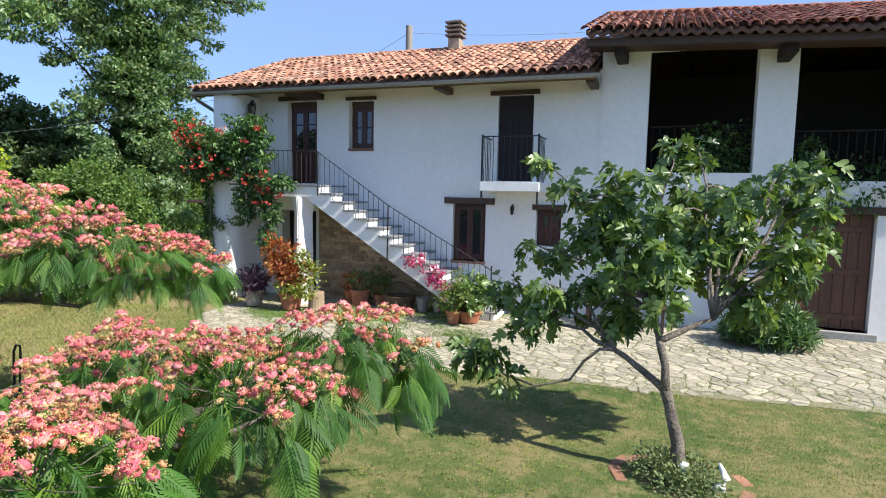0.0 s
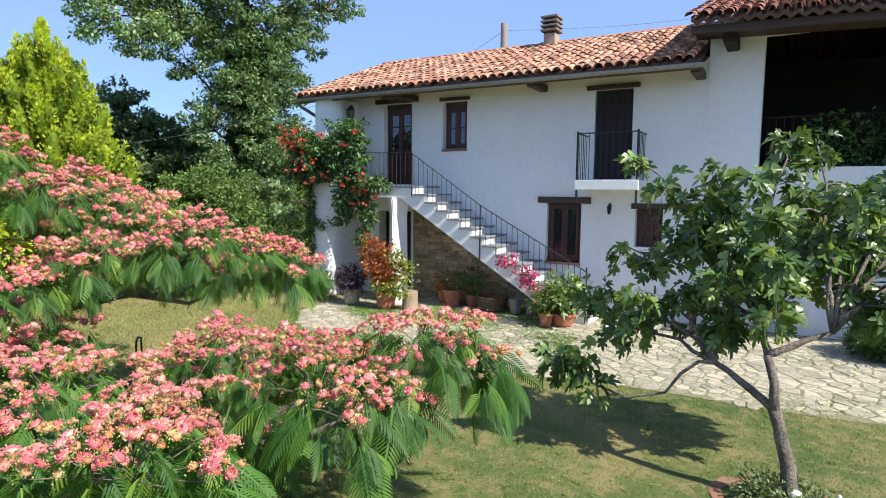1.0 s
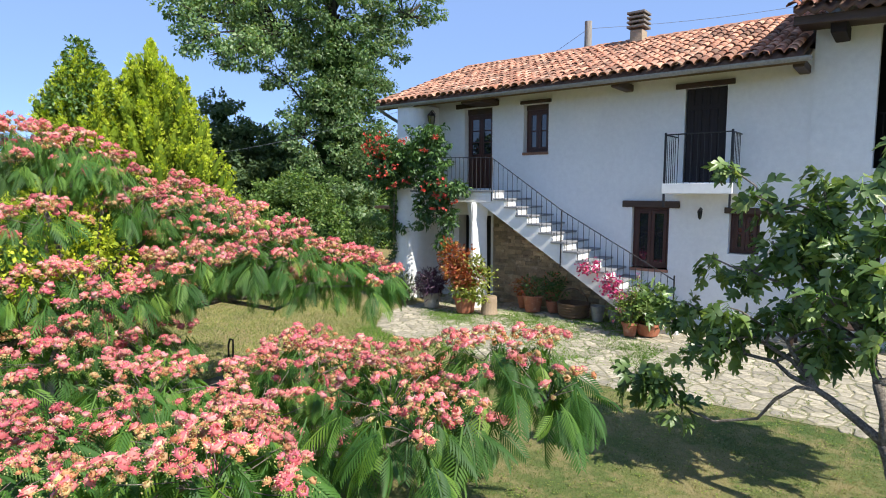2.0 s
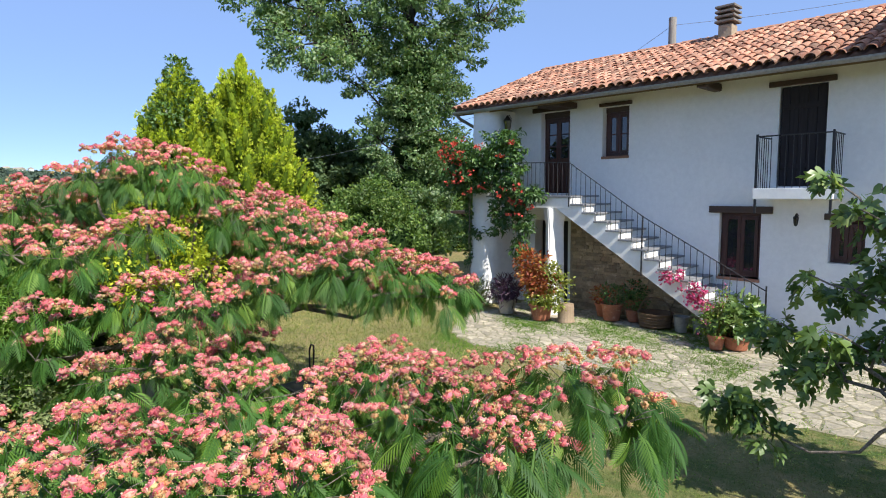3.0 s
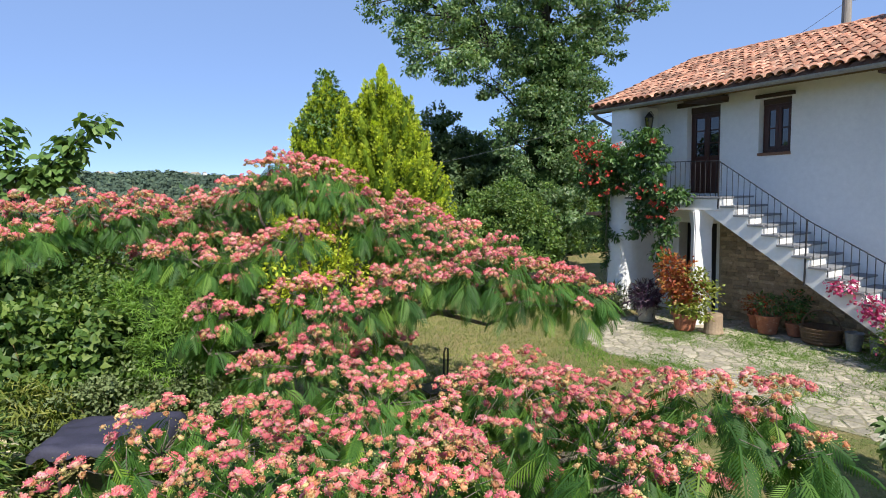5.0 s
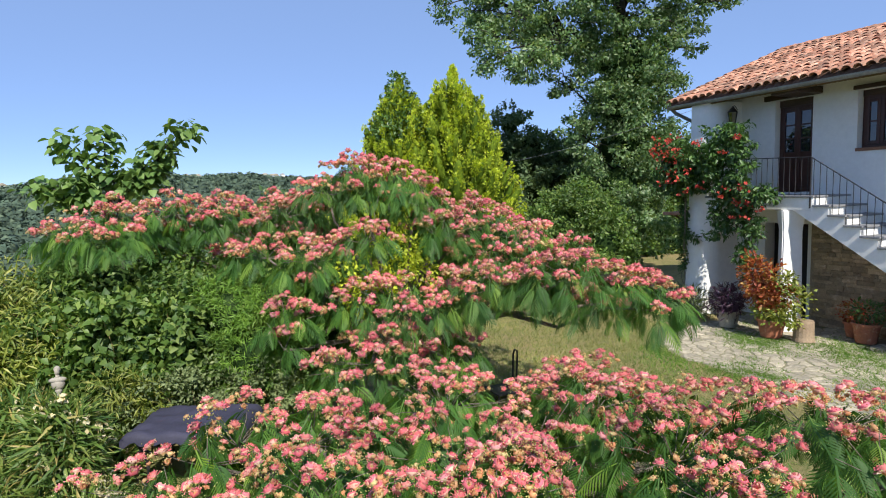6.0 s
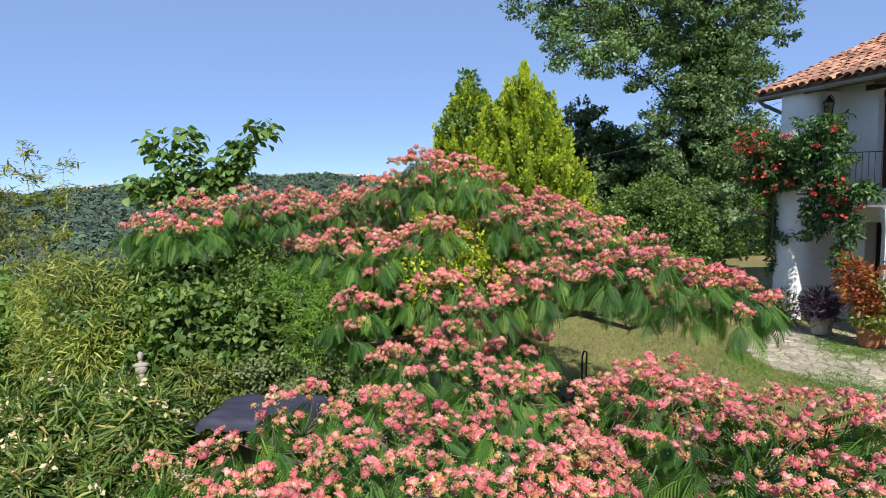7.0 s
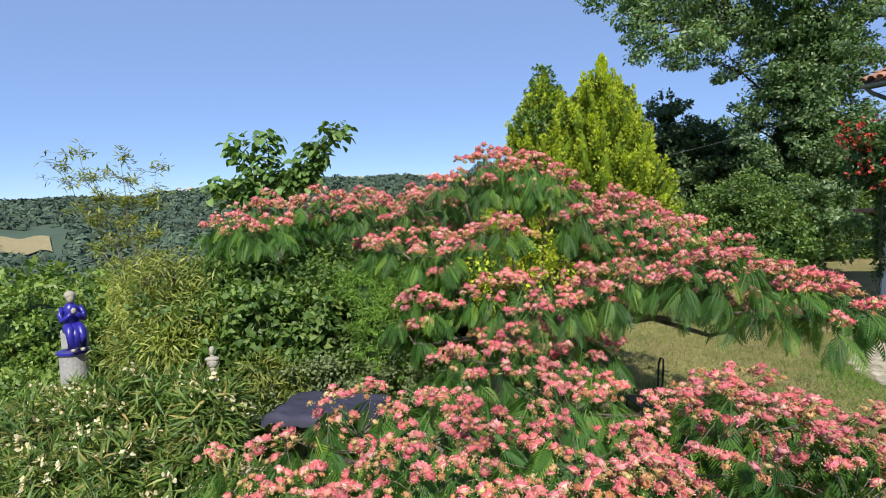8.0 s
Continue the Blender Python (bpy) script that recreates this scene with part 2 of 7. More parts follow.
CLOVER = leaf("clover_leaf", [(0.0, (0.085, 0.165, 0.022)), (0.6, (0.17, 0.25, 0.040)), (1.0, (0.34, 0.36, 0.10))], 0.6, 0.35, 0.9)
MOSS = leaf("joint_grass", [(0.0, (0.075, 0.175, 0.020)), (0.6, (0.130, 0.255, 0.034)), (1.0, (0.22, 0.33, 0.06))], 0.7, 0.35, 0.9)
THYME = leaf("grey_herb", [(0.0, (0.11, 0.16, 0.06)), (1.0, (0.23, 0.28, 0.12))], 0.7, 0.2)
DRY = leaf("dry_stalk", [(0.0, (0.22, 0.16, 0.07)), (1.0, (0.34, 0.27, 0.13))], 0.8, 0.2)

for m in (DEEP, GOLD_DEEP, GOLD_OLD_SHADE):  # inner leaf colours that carry painted shade, without gloss
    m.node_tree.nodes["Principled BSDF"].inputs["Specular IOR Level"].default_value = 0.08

# the ground: mown, partly scorched grass near the house, woods and fields in the distance
LAND, _n, _l, _b = _mat("land")
_g = _n.new("ShaderNodeNewGeometry").outputs["Position"]
_xyz = _n.new("ShaderNodeSeparateXYZ")
_l.new(_g, _xyz.inputs[0])
_dry = _n.new("ShaderNodeMapRange")
_dry.inputs[1].default_value, _dry.inputs[2].default_value, _dry.inputs[3].default_value, _dry.inputs[4].default_value = 7.0, -1.0, -0.07, 0.15
_l.new(_xyz.outputs[0], _dry.inputs[0])
_sum = _n.new("ShaderNodeMath")
_l.new(_noise(_n, _l, _g, 0.55, 5), _sum.inputs[0])
_l.new(_dry.outputs[0], _sum.inputs[1])
_lawn = _ramp(_n, _l, _sum.outputs[0], [(0.30, (0.060, 0.105, 0.018)), (0.48, (0.130, 0.150, 0.038)), (0.70, (0.29, 0.225, 0.100))])
_lawn = _mix(_n, _l, 1.0, _lawn, _ramp(_n, _l, _noise(_n, _l, _g, 28, 8, 0.75), [(0.25, (0.5, 0.5, 0.5)), (0.75, (1.35, 1.35, 1.3))]), "MULTIPLY")
_lawn = _mix(_n, _l, _ramp(_n, _l, _noise(_n, _l, _g, 3.2, 6, 0.7), [(0.46, (0, 0, 0)), (0.62, (0.8, 0.8, 0.8))]), _lawn, (0.26, 0.205, 0.090))
_lawn = _mix(_n, _l, _ramp(_n, _l, _noise(_n, _l, _g, 7.5, 6, 0.7), [(0.52, (0, 0, 0)), (0.66, (0.75, 0.75, 0.75))]), _lawn, (0.075, 0.125, 0.022))
# far woodland ground: a little distance haze mixed into its bluish green
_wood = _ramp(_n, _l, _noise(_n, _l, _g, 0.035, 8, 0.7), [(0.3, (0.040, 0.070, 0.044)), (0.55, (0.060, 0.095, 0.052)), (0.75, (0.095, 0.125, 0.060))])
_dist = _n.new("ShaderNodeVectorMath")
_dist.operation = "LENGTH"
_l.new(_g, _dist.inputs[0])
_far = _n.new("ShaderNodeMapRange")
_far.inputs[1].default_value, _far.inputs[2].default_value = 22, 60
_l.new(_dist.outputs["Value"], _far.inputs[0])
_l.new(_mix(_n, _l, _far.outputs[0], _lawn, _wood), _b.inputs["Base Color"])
_b.inputs["Roughness"].default_value = 0.95
_bp = _n.new("ShaderNodeBump")
_bp.inputs["Strength"].default_value, _bp.inputs["Distance"].default_value = 0.6, 0.03
_l.new(_noise(_n, _l, _g, 34, 8, 0.75), _bp.inputs["Height"])
_l.new(_bp.outputs[0], _b.inputs["Normal"])
# bluish tree tones hold some of the distance haze in their colour
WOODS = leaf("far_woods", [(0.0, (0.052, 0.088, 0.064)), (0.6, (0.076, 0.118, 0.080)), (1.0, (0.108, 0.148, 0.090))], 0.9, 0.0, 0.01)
FIELD = surf("stubble_field", (0.34, 0.27, 0.13), (0.28, 0.24, 0.11), 0.01, 0.3, 0.95, 0.0)

# ---- mesh helpers ----


def link_mesh(name, me, mats, parent=None, label=""):
    for m in mats if isinstance(mats, (list, tuple)) else [mats]:
        me.materials.append(m)
    ob = new(name, me)
    ob.parent = parent
    return tagged(ob, label)


def part(name, bm, material, parent=None, label="", smooth=False):
    me = bpy.data.meshes.new(name)
    bmesh.ops.recalc_face_normals(bm, faces=bm.faces)
    bm.to_mesh(me)
    bm.free()
    if smooth:
        me.shade_smooth()
    return link_mesh(name, me, material, parent, label)


def tri_mesh(name, verts, faces, mats, parent=None, label="", index=None, smooth=False):
    """A mesh from arrays of places and triangles (or four-cornered faces)."""
    verts, faces = np.asarray(verts, np.float32), np.asarray(faces, np.int32)
    k = faces.shape[1]
    me = bpy.data.meshes.new(name)
    me.vertices.add(len(verts))
    me.vertices.foreach_set("co", verts.ravel())
    me.loops.add(faces.size)
    me.loops.foreach_set("vertex_index", faces.ravel())
    me.polygons.add(len(faces))
    me.polygons.foreach_set("loop_start", np.arange(0, faces.size, k, dtype=np.int32))
    if index is not None:
        me.polygons.foreach_set("material_index", np.asarray(index, np.int32))
    me.update(calc_edges=True)
    if smooth:
        me.shade_smooth()
    return link_mesh(name, me, mats, parent, label)


def thing(name, label, category, group="", kind="", place=(0, 0, 0)):
    e = new(name)
    e.location = place
    e.empty_display_size = 0.1
    return tagged(e, label, category, group, kind)


def box(bm, x0, x1, y0, y1, z0, z1, bevel=0.0):
    vs = [bm.verts.new((x, y, z)) for x in (x0, x1) for y in (y0, y1) for z in (z0, z1)]
    fs = [(0, 1, 3, 2), (4, 6, 7, 5), (0, 4, 5, 1), (2, 3, 7, 6), (0, 2, 6, 4), (1, 5, 7, 3)]
    faces = [bm.faces.new([vs[i] for i in f]) for f in fs]
    if bevel:
        es = list({e for f in faces for e in f.edges})
        bmesh.ops.bevel(bm, geom=es, offset=bevel, segments=2, affect="EDGES", profile=0.6)
    return bm


def boxed(*args, **kw):
    return box(bmesh.new(), *args, **kw)


def rod(bm, a, b, r0, r1=None, seg=8):
    """A tapered round bar from a to b."""
    a, b = Vector(a), Vector(b)
    r1 = r0 if r1 is None else r1
    q = (b - a).to_track_quat("Z", "Y").to_matrix()
    rings = []
    for c, r in ((a, r0), (b, r1)):
        rings.append([bm.verts.new(c + q @ Vector((r * math.cos(t), r * math.sin(t), 0))) for t in (2 * math.pi * i / seg for i in range(seg))])
    for i in range(seg):
        j = (i + 1) % seg
        bm.faces.new((rings[0][i], rings[0][j], rings[1][j], rings[1][i]))
    bm.faces.new(rings[0][::-1])
    bm.faces.new(rings[1])
    return bm


def lathe(bm, profile, seg=24, centre=(0, 0, 0), wobble=0.0, rng=None):
    """A turned body from (radius, height) pairs."""
    cx, cy, cz = centre
    rings = []
    for r, z in profile:
        rings.append([bm.verts.new((cx + r * (1 + (rng.uniform(-wobble, wobble) if rng else 0)) * math.cos(t), cy + r * math.sin(t), cz + z))
                      for t in (2 * math.pi * i / seg for i in range(seg))])
    for a, b in zip(rings, rings[1:]):
        for i in range(seg):
            j = (i + 1) % seg
            bm.faces.new((a[i], a[j], b[j], b[i]))
    bm.faces.new(rings[0][::-1])
    bm.faces.new(rings[-1])
    return bm


def limb(bm, pts, r0, r1, seg=8, rng=None, knots=0.0):
    """A tapered, bending branch through the points."""
    pts = [Vector(p) for p in pts]
    n = len(pts)
    rings = []
    for i, p in enumerate(pts):
        d = (pts[min(i + 1, n - 1)] - pts[max(i - 1, 0)]).normalized()
        q = d.to_track_quat("Z", "Y").to_matrix()
        r = r0 + (r1 - r0) * i / (n - 1)
        rings.append([bm.verts.new(p + q @ Vector((math.cos(t), math.sin(t), 0)) * r * (1 + (rng.uniform(-knots, knots) if rng else 0)))
                      for t in (2 * math.pi * k / seg for k in range(seg))])
    for a, b in zip(rings, rings[1:]):
        for k in range(seg):
            j = (k + 1) % seg
            bm.faces.new((a[k], a[j], b[j], b[k]))
    bm.faces.new(rings[0][::-1])
    bm.faces.new(rings[-1])
    return bm


def bent(a, b, n, sag, rng, wander=0.03):
    """Points from a to b with an upward bow and a little wander."""
    a, b = Vector(a), Vector(b)
    L = (b - a).length
    out = []
    for i in range(n):
        t = i / (n - 1)
        p = a.lerp(b, t) + Vector((0, 0, sag * math.sin(math.pi * t)))
        if 0 < i < n - 1:
            p += Vector([rng.uniform(-1, 1) * wander * L for _ in range(3)])
        out.append(p)
    return out


# ---- leaf templates: x along the blade, z its upper side ----


def blade(length, width, fold=0.15, droop=0.1):
    """A pointed leaf, folded along its rib."""
    v = [(0, 0, 0), (0.45 * length, -0.5 * width, fold * width), (0.45 * length, 0, -0.02 * length), (0.45 * length, 0.5 * width, fold * width), (length, 0, -droop * length)]
    return np.array(v), np.array([(0, 1, 2), (0, 2, 3), (1, 4, 2), (2, 4, 3)])


def flat_blade(length, width):
    v = [(0, 0, 0), (0.5 * length, -0.5 * width, 0.05 * length), (length, 0, -0.05 * length), (0.5 * length, 0.5 * width, 0.05 * length)]
    return np.array(v), np.array([(0, 1, 2), (0, 2, 3)])


def lobed(length):
    """A fig leaf: five rounded lobes round a heart-shaped base."""
    out = [(0.0, -0.08), (0.06, -0.28), (0.24, -0.40), (0.40, -0.34), (0.36, -0.12), (0.58, -0.36), (0.80, -0.32), (0.62, -0.09), (0.86, -0.12), (1.02, 0.0),
           (0.86, 0.12), (0.62, 0.09), (0.80, 0.32), (0.58, 0.36), (0.36, 0.12), (0.40, 0.34), (0.24, 0.40), (0.06, 0.28), (0.0, 0.08)]
    v = [(0.40, 0, -0.10)] + [(x, y, 0.45 * abs(y) - 0.50 * x * x) for x, y in out]
    n = len(out)
    return np.array(v) * length, np.array([(0, i + 1, i + 2) for i in range(n - 1)] + [(0, n, 1)])


def frond(length, pairs=11, bends=((0.3, 1.0), (0.72, 0.85))):
    """A twice-feathered frond in one piece: a drooping rib with long narrow feathers to both sides."""
    v, f = [], []
    for i in range(pairs):
        t = 0.20 + 0.80 * i / (pairs - 1)
        cx, cz = t * length * (1 - 0.10 * t), -0.34 * length * t * t
        base = len(v)
        v += [(cx, 0.006, cz), (cx, -0.006, cz)]
        if i:
            f += [(last, last + 1, base + 1), (last, base + 1, base)]
        last = base
        L = length * (0.39 - 0.30 * abs(t - 0.42) ** 1.2 - 0.08 * t)
        w = length * 0.0165 * 12 / pairs
        for s in (1, -1):
            dx, dy = 0.64, 0.77 * s
            nx, ny = -dy, dx
            prev = (base if s > 0 else base + 1,)
            for u, q in bends:
                px, py, pz = cx + dx * L * u, dy * L * u, cz - 0.55 * L * u * u
                b = len(v)
                v += [(px + nx * w * q, py + ny * w * q, pz + 0.005), (px - nx * w * q, py - ny * w * q, pz)]
                f += [(prev[0], b + 1, b)] if len(prev) == 1 else [(prev[0], prev[1], b + 1), (prev[0], b + 1, b)]
                prev = (b, b + 1)
            v.append((cx + dx * L, dy * L, cz - 0.55 * L))
            f.append((prev[0], prev[1], len(v) - 1))
    b = len(v)
    v += [(0, 0.005, 0), (0, -0.005, 0)]
    f += [(b, b + 1, 1), (b, 1, 0)]
    return np.array(v), np.array(f)


def turns(direction, up):
    """Turns that lay x along each direction with z near each up."""
    d = direction / np.linalg.norm(direction, axis=1, keepdims=True)
    y = np.cross(up, d)
    y /= np.linalg.norm(y, axis=1, keepdims=True) + 1e-9
    return np.stack([d, y, np.cross(d, y)], 2)


def strew(template, places, rot, size):
    """Copies of a template at places: vertices and faces of them all."""
    tv, tf = template
    v = np.einsum("nij,kj->nki", rot, tv) * np.asarray(size)[:, None, None] + places[:, None, :]
    f = tf[None] + (np.arange(len(places)) * len(tv))[:, None, None]
    return v.reshape(-1, 3), f.reshape(-1, tf.shape[1])


def unit(rng, n):
    v = rng.normal(size=(n, 3))
    return v / np.linalg.norm(v, axis=1, keepdims=True)


def in_lobes(rng, lobes, n, shell=0.55):
    """n places near the skins of ellipsoids (x, y, z, rx, ry, rz), and the outward way at each."""
    lobes = np.array(lobes, float)
    w = lobes[:, 3] * lobes[:, 4] + lobes[:, 4] * lobes[:, 5] + lobes[:, 3] * lobes[:, 5]
    k = rng.choice(len(lobes), n, p=w / w.sum())
    u = unit(rng, n)
    r = shell + (1.04 - shell) * rng.random(n) ** 0.6
    bump = 1 + 0.16 * np.sin(u[:, 0] * 7 + k) * np.sin(u[:, 1] * 6 + 2 * k) + 0.10 * np.sin(u[:, 2] * 11 + k)
    p = lobes[k, :3] + u * lobes[k, 3:] * (r * bump)[:, None]
    return p, u


def crown(name, lobes, n, template, size, material, parent, rng, shell=0.55, spread=0.9, hang=0.2, tuft=1, tuft_r=0.1, label="", lump=0.0, per=60):
    """A crown of many leaves near the skins of the lobes: single, in tufts, or in rounded lumps of their own."""
    if lump:
        c, u = in_lobes(rng, lobes, max(1, n // per), shell)
        k = np.repeat(np.arange(len(c)), per)
        w = unit(rng, len(k))
        w[:, 2] = w[:, 2] * 0.8 + 0.25
        big = lump * rng.uniform(0.6, 1.35, len(c))[k]
        p = c[k] + w * np.array([1, 1, 0.75]) * (big * (0.45 + 0.6 * rng.random(len(k)) ** 0.7))[:, None]
        d = unit(rng, len(k)) * spread + w * 0.35 + u[k] * 0.2 + np.array([0, 0, -hang])
        up = w * 1.1 + np.array([0, 0, 0.45]) + 0.35 * rng.normal(size=w.shape)
    else:
        p, u = in_lobes(rng, lobes, max(1, n // tuft), shell)
        p, u = np.repeat(p, tuft, 0), np.repeat(u, tuft, 0)
        if tuft > 1:
            p = p + rng.normal(size=p.shape) * tuft_r
        d = u + unit(rng, len(p)) * spread + np.array([0, 0, -hang])
        up = u * 0.6 + unit(rng, len(p)) * 0.7 + np.array([0, 0, 0.8])
    v, f = strew(template, p, turns(d, up), size * rng.uniform(0.65, 1.3, len(p)))
    return tri_mesh(name, v, f, material, parent, label)


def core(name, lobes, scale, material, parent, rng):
    """Rough dark masses inside a bush's leaves, standing in by colour for its dense inner shade."""
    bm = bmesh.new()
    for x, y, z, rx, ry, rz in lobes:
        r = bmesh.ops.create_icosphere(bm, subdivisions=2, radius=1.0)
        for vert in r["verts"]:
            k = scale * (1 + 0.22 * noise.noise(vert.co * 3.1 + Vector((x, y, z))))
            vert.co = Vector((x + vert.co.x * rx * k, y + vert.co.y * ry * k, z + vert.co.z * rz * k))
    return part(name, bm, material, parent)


def gz(x, y):
    """Height of the ground near the house, falling away into the valley beyond the garden's edge."""
    z = 0.012 * (x - 7.0) if -8 < x < 16 else 0.012 * (max(-8, min(16, x)) - 7.0)
    return z

# ---- ground and distance ----


def ridge(az):
    """Elevation, in degrees, of the far skyline by compass angle from +x."""
    a = math.degrees(az) % 360
    e = 0.90 + 1.0 * math.exp(-((a - 180) / 13.0) ** 2) + 0.12 * math.sin(a * 0.31) + 0.07 * math.sin(a * 0.9 + 1)
    if 190 < a < 330:
        e -= 0.35 * math.exp(-((a - 207) / 9.0) ** 2)
    return e


def land_height(x, y):
    dx, dy = x - 4.0, y + 6.0
    r, az = math.hypot(dx, dy), math.atan2(dy, dx)
    near = gz(x, y)
    # the garden's edge: ground drops to the west and south-west
    west = max(0.0, math.cos(az - math.radians(190)))
    start = 12 + 16 * min(1, max(0, (172 - math.degrees(az) % 360) / 20))  # the garden reaches farther behind the house
    drop = -38 * west * min(1, max(0, (r - start) / 160)) ** 0.9
    far = math.tan(math.radians(ridge(az))) * 1200
    k = min(1, max(0, (r - 260) / 900))
    k = k * k * (3 - 2 * k)
    z = (near + drop) * (1 - k) + far * k
    if r > 40:
        z += 6 * k * (noise.noise((x * 0.006, y * 0.006, 0)) + 0.5 * noise.noise((x * 0.02, y * 0.02, 3))) + min(1, (r - 40) / 100) * 1.5 * noise.noise((x * 0.03, y * 0.03, 7))
    if r > 1300:
        z -= (r - 1300) * 0.02
    return z


radii = [0, 1.5, 3, 4.5, 6, 7.5, 9, 10.5, 12, 14, 16, 19, 22, 26, 31, 38, 47, 58, 72, 90, 112, 140, 175, 215, 260, 310, 370, 440, 520, 610, 710, 820, 930, 1040, 1150, 1260, 1400, 1700, 2400, 4000]
SECT = 240
lv, lf = [], []
for r in radii:
    for i in range(SECT):
        a = 2 * math.pi * i / SECT
        x, y = 4 + r * math.cos(a), -6 + r * math.sin(a)
        lv.append((x, y, land_height(x, y)))
for k in range(len(radii) - 1):
    for i in range(SECT):
        j = (i + 1) % SECT
        lf.append((k * SECT + i, (k + 1) * SECT + i, (k + 1) * SECT + j, k * SECT + j))
ground = tri_mesh("ground", lv, lf, LAND, smooth=True)
tagged(ground, "mown, partly scorched lawn running out to wooded hills", "ground", kind="structure")

rng = np.random.default_rng(5)
n = 5200
az = np.radians(rng.uniform(140, 235, n))
rr = 140 + 1120 * rng.random(n) ** 0.8
px, py = 4 + rr * np.cos(az), -6 + rr * np.sin(az)
keep = ~((np.abs(np.degrees(az) % 360 - 207.0) < 2.6) & (np.abs(rr - 560) < 90))
px, py, rr = px[keep], py[keep], rr[keep]
pz = np.array([land_height(float(a), float(b)) for a, b in zip(px, py)])
def clump(k, big):
    """A far tree's crown: rough leaf masses over a dome."""
    q = np.random.default_rng(k)
    w = unit(q, k)
    w[:, 2] = np.abs(w[:, 2]) * 1.1 - 0.25
    c = w * (0.62 + 0.42 * q.random(k))[:, None]
    a = np.cross(w, unit(q, k))
    b = np.cross(w, a)
    v = np.stack([c + big * (a + 0.10 * q.normal(size=w.shape)), c + big * (b - 0.5 * a + 0.10 * q.normal(size=w.shape)), c + big * (-b - 0.5 * a + 0.10 * q.normal(size=w.shape))], 1)
    return v.reshape(-1, 3) * [1, 1, 0.9], np.arange(3 * k).reshape(-1, 3)


size = rng.uniform(4.0, 8.0, len(px)) * (0.8 + rr / 2200)
spin = rng.uniform(0, 6.28, len(px))
rot = turns(np.stack([np.cos(spin), np.sin(spin), 0 * spin], 1), np.tile([0.0, 0, 1], (len(px), 1)))
near = rr < 420
at_ = np.stack([px, py, pz + size * 0.3], 1)
v, f = strew(clump(64, 0.30), at_[near], rot[near], size[near])
v2, f2 = strew(clump(34, 0.44), at_[~near], rot[~near], size[~near])
v, f = np.concatenate([v, v2]), np.concatenate([f, f2 + len(v)])
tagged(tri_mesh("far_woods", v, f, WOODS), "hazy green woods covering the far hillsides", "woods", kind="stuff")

# stubble field on the far slope
fv = []
for i in range(9):
    for j in range(5):
        a, r = math.radians(205.6 + 3.4 * i / 8), 500 + 100 * j / 4 + 12 * math.sin(i)
        x, y = 4 + r * math.cos(a), -6 + r * math.sin(a)
        fv.append((x, y, land_height(x, y) + 1.6))
ff = [(i * 5 + j, i * 5 + j + 1, (i + 1) * 5 + j + 1, (i + 1) * 5 + j) for i in range(8) for j in range(4)]
tagged(tri_mesh("stubble_field", fv, ff, FIELD), "pale yellow stubble field among the far woods", "field", kind="structure")


def far_house(az_deg, r, w, h, turn):
    a = math.radians(az_deg)
    x, y = 4 + r * math.cos(a), -6 + r * math.sin(a)
    z = land_height(x, y) + 3.5
    e = thing("far_house", "small pale house with a clay roof on the far ridge", "house", "houses of the hilltop village", place=(x, y, z))
    e.rotation_euler[2] = turn
    part("wall", boxed(-w, w, -w * 0.6, w * 0.6, -4, h), PLASTER, e)
    bm = bmesh.new()
    vs = [bm.verts.new(c) for c in ((-w * 1.1, -w * 0.7, h), (w * 1.1, -w * 0.7, h), (w * 1.1, w * 0.7, h), (-w * 1.1, w * 0.7, h), (-w * 1.1, 0, h + w * 0.45), (w * 1.1, 0, h + w * 0.45))]
    for q in ((0, 1, 5, 4), (2, 3, 4, 5), (0, 4, 3), (1, 2, 5), (0, 3, 2, 1)):
        bm.faces.new([vs[i] for i in q])
    part("roof", bm, STONE, e)


for q in ((173.2, 1130, 7, 6, 0.3), (172.4, 1135, 9, 5, 0.5), (171.6, 1128, 5, 8, 0.1), (174.0, 1140, 8, 4, 0.4), (179.2, 1120, 9, 4, 0.6), (180.0, 1126, 7, 4, 0.2), (193.4, 1140, 9, 6, 0.4),
          (194.4, 1146, 8, 5, 0.7), (195.3, 1138, 6, 8, 0.5), (192.6, 1150, 7, 4, 0.2), (196.4, 1150, 9, 4, 0.1)):
    far_house(*q)

# ---- the farmhouse ----
house = thing("farmhouse", "white plastered two-storey farmhouse with a clay tile roof", "house")
barn = thing("barn", "white plastered barn wing with open dark upper bays", "barn")
EAVE = lambda x: 5.05 - 0.005 * (x + 3)
SLOPE = 0.385


